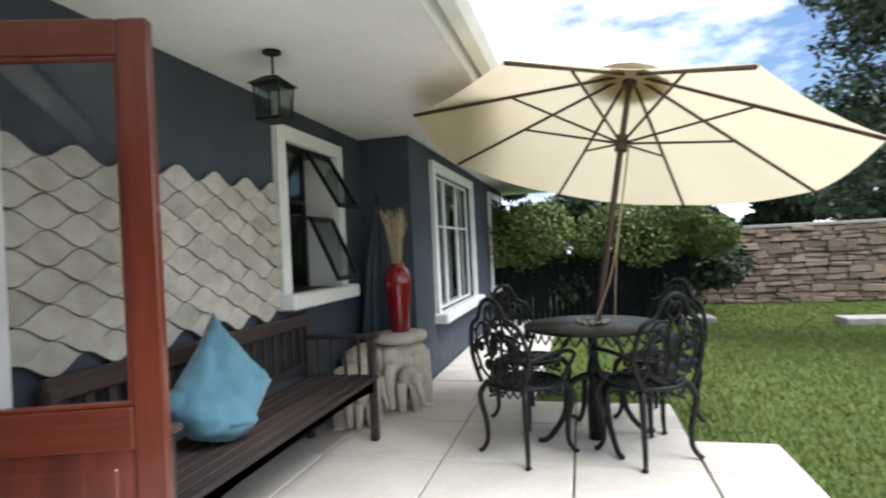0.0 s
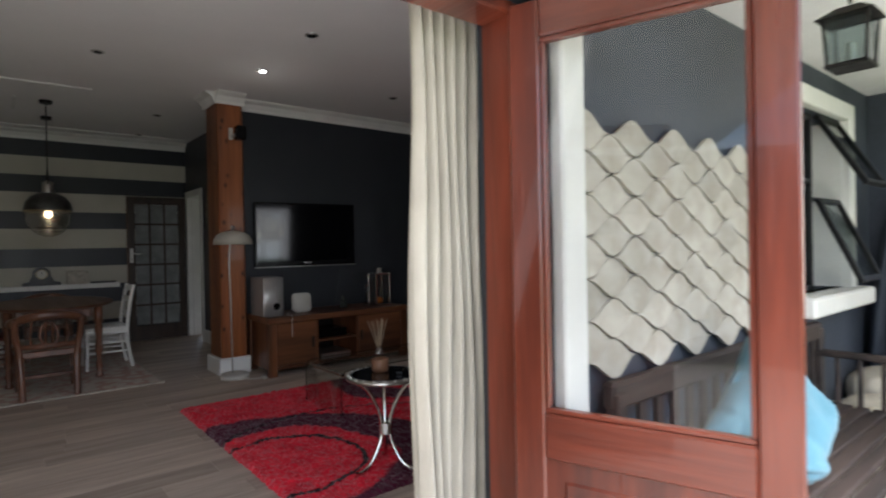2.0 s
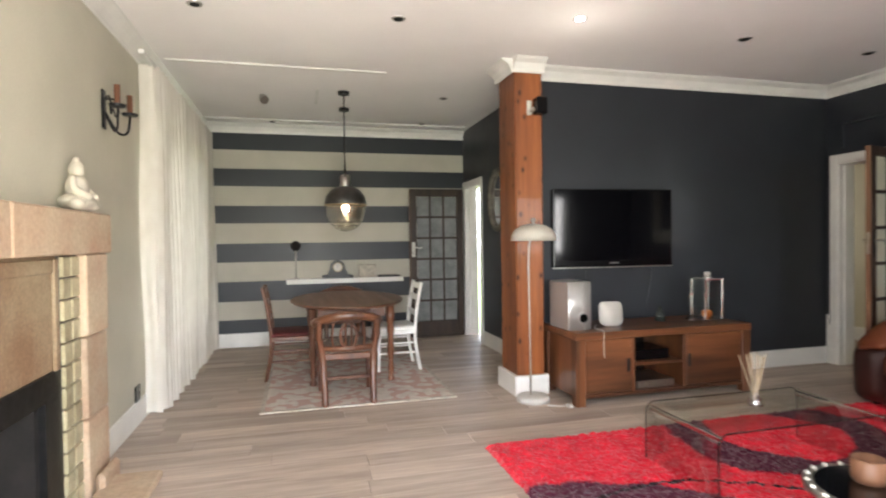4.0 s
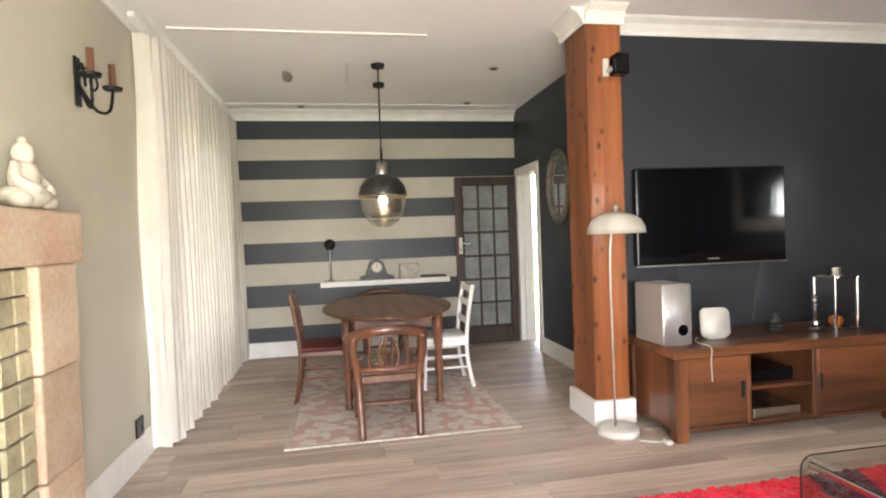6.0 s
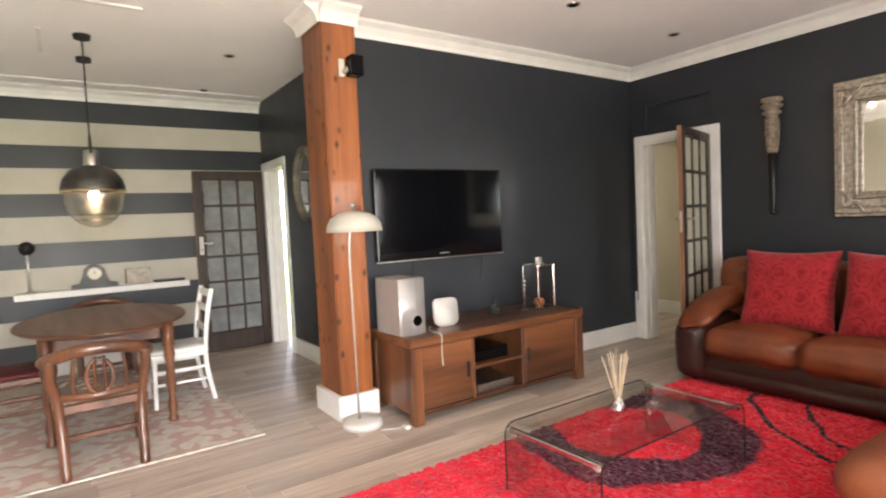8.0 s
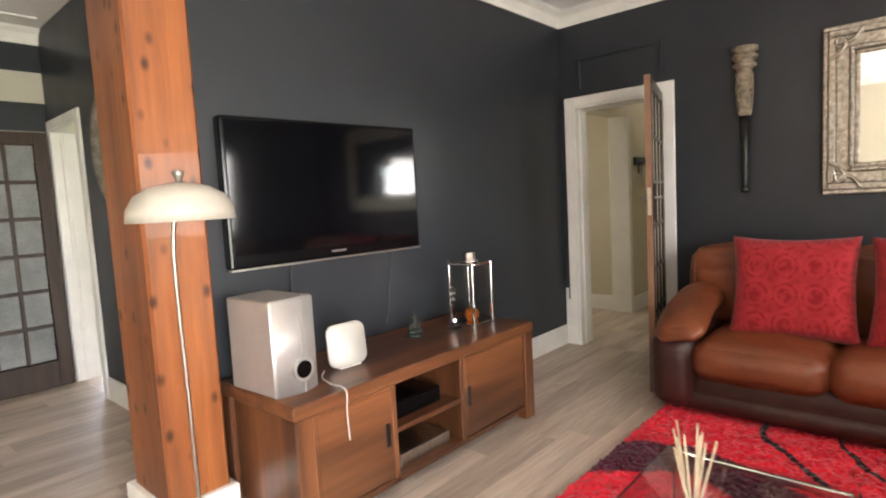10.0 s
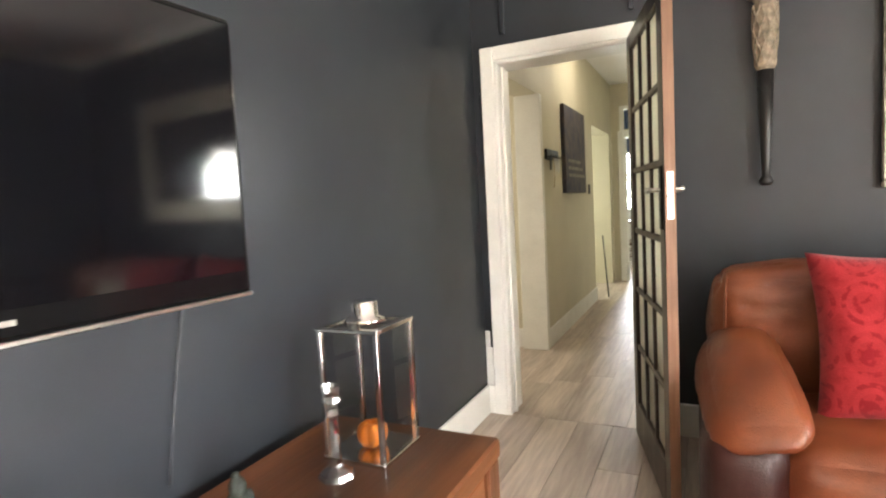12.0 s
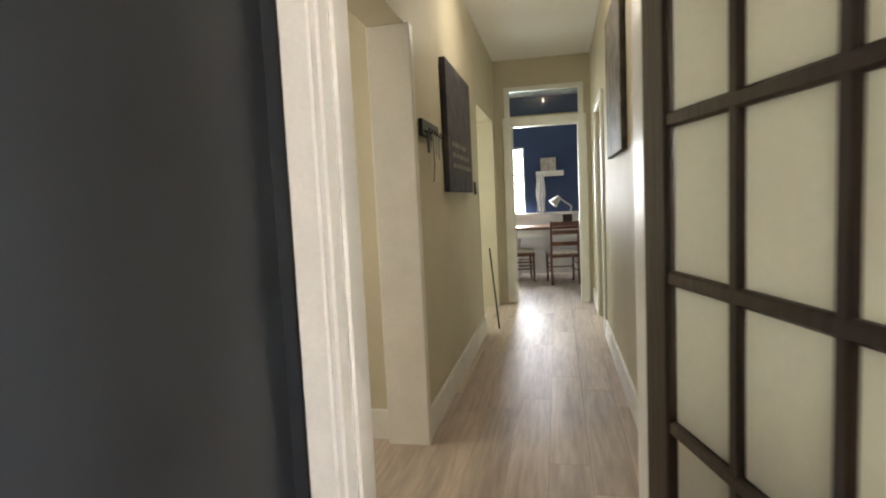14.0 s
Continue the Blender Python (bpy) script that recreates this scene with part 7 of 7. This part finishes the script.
# ---------------------------------------------------------------- fireplace
def fireplace():
    o = thing("fireplace", "sandstone fireplace surround with mossy glazed tiles", "fireplace", kind="structure")
    y0, y1 = -0.868, -0.74
    rnd = random.Random(2)
    xs = [-5.30, -4.15, -3.15, -2.70]
    for a, b in zip(xs, xs[1:]):
        part("mantel_stone", B(a + 0.002, b - 0.002, y0, y1, 1.285, 1.505, bevel=0.012, seg=2), M["fire_stone"], o)
    for xa, xb in ((-5.25, -4.93), (-3.07, -2.75)):
        z = 0.0
        for hgt in (0.42, 0.43, 0.435):
            part("jamb_stone", B(xa, xb, y0, y1 - 0.01 - rnd.uniform(0, 0.01), z + 0.002, z + hgt - 0.002, bevel=0.012, seg=2), M["fire_stone"], o)
            z += hgt
    shared = mesh_from(B(-0.048, 0.048, -0.012, 0.012, -0.048, 0.048, bevel=0.004), "tile", M["fire_tile"])
    part("tile_bed", boxes((-4.93, -4.715, y0, -0.80, 0, 1.285), (-3.285, -3.07, y0, -0.80, 0, 1.285)), M["grout"], o, "dark grout bed")
    for k in range(12):
        for c_ in range(2):
            for base_ in (-4.876, -3.23):
                t = new("tile", shared)
                t.parent = o
                t.matrix_basis = pose(base_ + c_ * 0.106, -0.795, 0.06 + k * 0.106, rnd.uniform(-1, 1), 0, rnd.uniform(-1.5, 1.5))
    part("hood", boxes((-4.715, -3.285, -0.866, -0.812, 0.74, 1.285), (-4.70, -4.655, -0.812, -0.795, 0.74, 1.27), (-3.345, -3.30, -0.812, -0.795, 0.74, 1.27), (-4.655, -3.345, -0.812, -0.797, 1.20, 1.27), bevel=0.006), M["copper_hood"], o, "aged panel hood above the grate")
    part("fire_chamber", boxes((-4.6, -4.5, -1.0, -0.83, 0, 0.82), (-3.5, -3.4, -1.0, -0.83, 0, 0.82), (-4.6, -3.4, -1.01, -0.99, 0, 0.82), (-4.6, -3.4, -0.99, -0.83, 0.79, 0.82), (-4.6, -3.4, -0.99, -0.83, -0.005, 0.01)), M["soot"], o, "sooty black chamber")
    for r in range(6):
        for c_ in range(5):
            part("firebrick", B(-4.49 + c_ * 0.2 + (0.1 if r % 2 else 0), -4.31 + c_ * 0.2 + (0.1 if r % 2 else 0) - 0.0, -0.99, -0.97, 0.02 + r * 0.08, 0.09 + r * 0.08, bevel=0.004), M["brick_fire"], o)
    part("grate_frame", boxes((-4.715, -4.54, -0.866, -0.80, 0, 0.74), (-3.46, -3.285, -0.866, -0.80, 0, 0.74), (-4.54, -3.46, -0.84, -0.80, 0.62, 0.74)), M["iron"], o, "black iron frame")
    part("hearth", B(-5.15, -2.85, -0.74, -0.46, 0, 0.045, bevel=0.012), M["fire_stone"], o, "low stone hearth slab")
    for a, b in ((-5.20, -4.98), (-3.02, -2.80)):
        part("foot_stone", B(a - 0.03, b + 0.03, -0.745, -0.70, 0, 0.12, bevel=0.02), M["fire_stone"], o)


fireplace()


def seated_figure(at, mat, s, label, rz=0):
    bm = bmesh.new()
    ball(bm, (0, 0, 0.05), 0.085, 1.35, 1.0, 0.55)
    ball(bm, (0, 0, 0.12), 0.065, 1.05, 0.8, 1.1)
    ball(bm, (0, 0, 0.215), 0.042, 0.9, 0.9, 1.1)
    ball(bm, (0, 0, 0.262), 0.018)
    for x in (-1, 1):
        tube(bm, [(x * 0.055, 0, 0.17), (x * 0.09, 0.02, 0.11), (x * 0.04, 0.07, 0.07)], 0.02, seg=8)
        ball(bm, (x * 0.09, 0.03, 0.035), 0.04, 1.2, 1.0, 0.8)
    bmesh.ops.scale(bm, vec=(s, s, s), verts=bm.verts[:])
    return single("seated_statue", bm, mat, label, "statue", at, rz, smooth=True)


seated_figure((-4.97, -0.80, 1.505), M["plaster_figure"], 1.02, "pale cream seated statue on the mantelpiece")
seated_figure((-3.93, -0.80, 1.505), M["ebony"], 0.7, "dark seated statue on the mantelpiece")
pl = thing("wall_plate", "large round dark painted plate on the chimney wall", "wall plate", (-3.75, -0.865, 2.05))
part("plate_disc", R((0, 0, 0), (0, 0.03, 0), 0.24, 0.2, 36), M["art_dark"], pl)
part("plate_rim", T([(0.235 * math.cos(a), 0.012, 0.235 * math.sin(a)) for a in (i * math.pi / 8 for i in range(16))], 0.012, closed=True, n=3), M["dining_z"], pl, "", True)


def sconce(at):
    o = thing("wall_sconce", "black wrought-iron two-arm candle sconce", "sconce", at)
    part("back_plate", B(-0.03, 0.03, 0, 0.012, -0.13, 0.12, bevel=0.005), M["iron"], o)
    for x in (-0.13, 0.13):
        part("arm", T([(0, 0.012, -0.02), (x * 0.3, 0.07, -0.14), (x * 0.8, 0.11, -0.13), (x, 0.12, -0.02)], 0.008, seg=6), M["iron"], o, "", True)
        part("arm_scroll", T([(0, 0.015, 0.06), (x * 0.4, 0.05, 0.07), (x * 0.55, 0.07, 0.0), (x * 0.35, 0.06, -0.04), (x * 0.25, 0.05, 0.01)], 0.006, seg=5), M["iron"], o, "", True)
        part("drip_pan", lathe([(0, -0.02), (0.045, -0.015), (0.05, 0.0), (0, -0.005)], 14, at=(x, 0.12, 0)), M["iron"], o)
        part("candle_tube", R((x, 0.12, -0.005), (x, 0.12, 0.12), 0.018, seg=10), M["dining_z"], o, "dark candle sleeve")


sconce((-5.62, -0.868, 2.19))
skt = thing("wall_socket", "black double wall socket above the skirting", "socket", (-6.22, -0.87, 0.20))
part("socket_plate", B(-0.06, 0.06, 0, 0.012, -0.035, 0.085, bevel=0.003), M["black_plastic"], skt)
part("rocker", B(-0.04, -0.02, 0.011, 0.015, 0.0, 0.03, bevel=0.001), M["black_plastic"], skt)

# ---------------------------------------------------------------- hall and study things
ar = thing("canvas_print", "dark canvas print hung on the hall wall", "picture", (-6.27, 8.32, 1.31))
part("canvas", B(0.001, 0.04, -0.48, 0.48, 0, 0.84, bevel=0.003), M["art_dark"], ar)
for i in range(3):
    part("writing_bar", B(0.04, 0.042, -0.36, 0.40 - 0.1 * i, 0.16 + 0.07 * i, 0.19 + 0.07 * i, bevel=0), M["grey_wash"], ar, "unreadable pale lettering")
kr = thing("key_rack", "dark wooden key rack with hanging keys", "key rack", (-6.27, 7.42, 1.60))
part("rack_board", B(0.001, 0.025, -0.2, 0.2, 0, 0.09, bevel=0.004), M["ebony"], kr)
for i in range(6):
    y = -0.17 + i * 0.068
    part("hook", T([(0.02, y, 0.03), (0.05, y, 0.02), (0.055, y, 0.04)], 0.004, seg=5), M["darkmetal"], kr)
    if i % 2 == 0 or i == 3:
        part("keys", boxes((0.042, 0.05, y - 0.012, y + 0.012, -0.09 - 0.02 * (i % 3), 0.018)), M["brushed"] if i else M["iron"], kr, "hanging keys")
part("lanyard", T([(0.05, -0.1, 0.02), (0.055, -0.08, -0.12), (0.05, -0.1, -0.24)], 0.004, seg=5), M["gold"], kr)
sw = thing("light_switch", "small dark wall switch in the hall", "switch", (-6.27, 9.15, 1.35))
part("switch_plate", B(0.0, 0.012, -0.035, 0.035, -0.055, 0.055, bevel=0.003), M["ebony"], sw)
rp_ = thing("relief_panel", "dark carved relief picture on the hall wall", "picture", (-5.17, 8.15, 1.5))
part("panel", B(-0.035, -0.001, -0.45, 0.45, 0, 0.95, bevel=0.004), M["art_stone"], rp_)
hl = thing("hall_downlight", "lit recessed hall ceiling light", "downlight", (-5.75, 8.2, CEIL))
part("ring", lathe([(0.03, -0.004), (0.05, -0.004), (0.052, 0.0), (0.03, 0.0)], 20), M["brushed"], hl)
part("lamp", lathe([(0.0, -0.008), (0.028, -0.008), (0.03, -0.003), (0, -0.003)], 16), M["downlight_on"], hl)
point_light("hall_bulb", (-5.75, 8.2, CEIL - 0.35), 0.24, (1.0, 0.9, 0.72))
bl_ = thing("broom", "thin dark broom handle leaning in the hall corner", "broom", (-6.2, 9.6, 0))
part("broom_stick", R((0.05, 0.0, 0.0), (-0.06, 0.35, 0.75), 0.009), M["iron"], bl_)
rc = thing("hall_door", "white panelled door in the hall", "door", (-5.12, 9.36, 0), kind="structure")
part("door_panel", B(-0.02, 0.02, 0.0, 0.78, 0.01, 2.05, bevel=0.004), M["white"], rc)
part("door_handle", T([(-0.02, 0.7, 1.0), (-0.06, 0.7, 1.0), (-0.065, 0.62, 1.0)], 0.008), M["brushed"], rc)

ds = thing("study_table", "white table with dark wooden top", "table", (-5.7, 12.95, 0))
part("tabletop", B(-0.6, 0.6, -0.33, 0.33, 0.765, 0.80, bevel=0.006), M["dining"], ds, "dark wood top")
part("apron", B(-0.54, 0.54, -0.28, -0.255, 0.64, 0.765), M["white"], ds)
part("apron", B(-0.54, 0.54, 0.255, 0.28, 0.64, 0.765), M["white"], ds)
for x in (-0.5, 0.5):
    for y in (-0.26, 0.26):
        part("leg", lathe([(0.022, 0), (0.03, 0.04), (0.022, 0.1), (0.035, 0.35), (0.028, 0.5), (0.04, 0.56), (0.04, 0.765)], 12, at=(x, y, 0)), M["white"], ds, "turned white leg", True)
sc1 = ladder_chair("study_chair", "dark wooden chair with pale seat at the study table", M["dining_z"], M["print"], "study chairs")
sc1.matrix_world = pose(-5.52, 12.45, 0, 0, 0, 10)
copy_thing(sc1, pose(-6.15, 12.75, 0, 0, 0, -80))
dk = thing("desk_lamp", "white jointed desk lamp", "desk lamp", (-5.42, 13.05, 0.80))
part("lamp_base", R((0, 0, 0), (0, 0, 0.025), 0.08, seg=20), M["white_plastic"], dk)
part("lamp_arm", R((0, 0, 0.02), (0.06, 0, 0.28), 0.01), M["white_plastic"], dk)
part("lamp_arm", R((0.06, 0, 0.28), (-0.13, -0.02, 0.42), 0.01), M["white_plastic"], dk)
part("lamp_head", R((-0.12, -0.02, 0.43), (-0.22, -0.05, 0.33), 0.035, 0.075, 18), M["white_plastic"], dk, "", True)
rkx = thing("peg_shelf", "narrow white peg shelf on the blue wall", "shelf", (-5.68, 13.495, 1.63))
part("shelf_board", B(-0.22, 0.22, -0.12, 0, 0, 0.02), M["white"], rkx)
part("peg_rail", B(-0.22, 0.22, -0.03, -0.001, -0.06, 0), M["white"], rkx)
for i in range(4):
    part("peg", R((-0.17 + i * 0.113, -0.03, -0.035), (-0.17 + i * 0.113, -0.08, -0.025), 0.008, seg=6), M["white"], rkx)
single("framed_print", boxes((-5.82, -5.58, 13.42, 13.44, 1.65, 1.86), bevel=0.004), M["print"], "small pale print standing on the peg shelf", "picture")
tw = single("towel", sheet_curtain(0.14, 0.6, 3, 0.015, 3), M["towel"], "white towel hanging from a peg", "towel", (-5.9, 13.42, 1.0), 0, smooth=True)
single("dark_box", boxes((-5.5, -5.36, 12.85, 12.95, 0.8, 0.97), bevel=0.005), M["ebony"], "small dark box on the study table", "box")

# ---------------------------------------------------------------- floor boards and paving, piece by piece
floor_ob = bpy.data.objects["floor"]
rnd = random.Random(4)
PW, PL, GAP = 0.19, 1.28, 0.0011
def board_mesh(length):
    return mesh_from(box(bmesh.new(), -PW / 2 + GAP, PW / 2 - GAP, GAP, length - GAP, -0.0118, 0.0, bevel=0.0006), "board", M["plank"])
full = board_mesh(PL)
made, joined = 0, bmesh.new()
cuts = {}
x = -1.53 - PW / 2
while x > -9.2:
    y = -0.87 - rnd.uniform(0.05, PL - 0.05)
    top = 5.63 if x > -6.3 else 2.6
    while y < top:
        a, b = max(y, -0.87), min(y + PL, top)
        if b - a > 0.03:
            if made < 300:
                if b - a > PL - 0.001:
                    me = full
                else:
                    key = round(b - a, 2)
                    me = cuts.get(key) or board_mesh(b - a)
                    cuts[key] = me
                q = new("board", me)
                q.parent = floor_ob
                q.location = (x, a, 0)
                made += 1
            else:
                box(joined, x - PW / 2 + GAP, x + PW / 2 - GAP, a + GAP, b - GAP, -0.0118, 0.0)
        y += PL
    x -= PW
hx = -8.3 + PW / 2
while hx < -3.9:
    y = 5.63 - rnd.uniform(0, PL)
    while y < 13.5:
        a, b = max(y, 5.63), min(y + PL, 13.5)
        if b - a > 0.03 and (hx < -4.2):
            box(joined, hx - PW / 2 + GAP, hx + PW / 2 - GAP, a + GAP, b - GAP, -0.0118, 0.0)
        y += PL
    hx += PW
box(joined, -9.1, -8.4, 2.6, 2.8, -0.0118, 0.0)
far = part("boards_far", joined, M["plank_joined"], floor_ob, "grey oak laminate boards")
far["kind"] = "stuff"

bed = bpy.data.objects["pavement_bed"]
def slab_piece(x0, x1, y0, y1):
    g = 0.006
    m_ = mesh_from(box(bmesh.new(), -(x1 - x0) / 2 + g, (x1 - x0) / 2 - g, -(y1 - y0) / 2 + g, (y1 - y0) / 2 - g, -0.03, 0.0, bevel=0.005), "slab", M["slab"])
    q = new("slab", m_)
    q.parent = bed
    q.matrix_basis = pose((x0 + x1) / 2, (y0 + y1) / 2, rnd.uniform(-0.003, 0.002), rnd.uniform(-0.15, 0.15), rnd.uniform(-0.15, 0.15), 0)
xs = [-1.42, -1.135, -0.39, 0.355, 1.03, 1.5]
ys = [-2.91, -2.21, -1.51, -0.81, -0.11, 0.59, 1.29, 1.99, 2.69, 3.39, 4.09, 4.62]
for x0, x1 in zip(xs, xs[1:]):
    for y0, y1 in zip(ys, ys[1:]):
        if x1 > 1.4:
            if y0 >= 3.39:
                continue
            y1 = min(y1, 3.85) if y0 < 3.39 else y1
        slab_piece(x0, x1, y0, y1)
slab_piece(1.03, 1.5, 3.39, 3.85)
for y0 in np.arange(4.62, 10.0, 0.62):
    for x0, x1 in ((-0.955, -0.45), (-0.45, 0.05)):
        slab_piece(x0, x1, y0, min(10.2, y0 + 0.62))

wall_ob = bpy.data.objects["wall_garden"]
stones = [mesh_from(box(bmesh.new(), -0.5, 0.5, -0.5, 0.5, -0.5, 0.5, bevel=0.09), "stone", M["garden_stone"]) for _ in range(4)]
for s_ in stones:
    for v in s_.vertices:
        v.co += Vector((rnd.uniform(-0.06, 0.06), rnd.uniform(-0.06, 0.06), rnd.uniform(-0.08, 0.08)))
z, count = 0.0, 0
while z < 1.25:
    h = rnd.uniform(0.07, 0.13)
    x = 1.9 + rnd.uniform(-0.2, 0)
    while x < 7.0:
        w = rnd.uniform(0.13, 0.42)
        if count < 300:
            q = new("stone", rnd.choice(stones))
            q.parent = wall_ob
            q.matrix_basis = pose(x + w / 2, 11.04 + rnd.uniform(-0.02, 0.02), z + h / 2 + rnd.uniform(-0.012, 0.012), rnd.uniform(-8, 8), rnd.uniform(-5, 5), rnd.uniform(-6, 6)) @ Matrix.Diagonal((w * 0.95, rnd.uniform(0.08, 0.16), h * rnd.uniform(0.75, 1.0), 1))
            count += 1
        x += w
    z += h
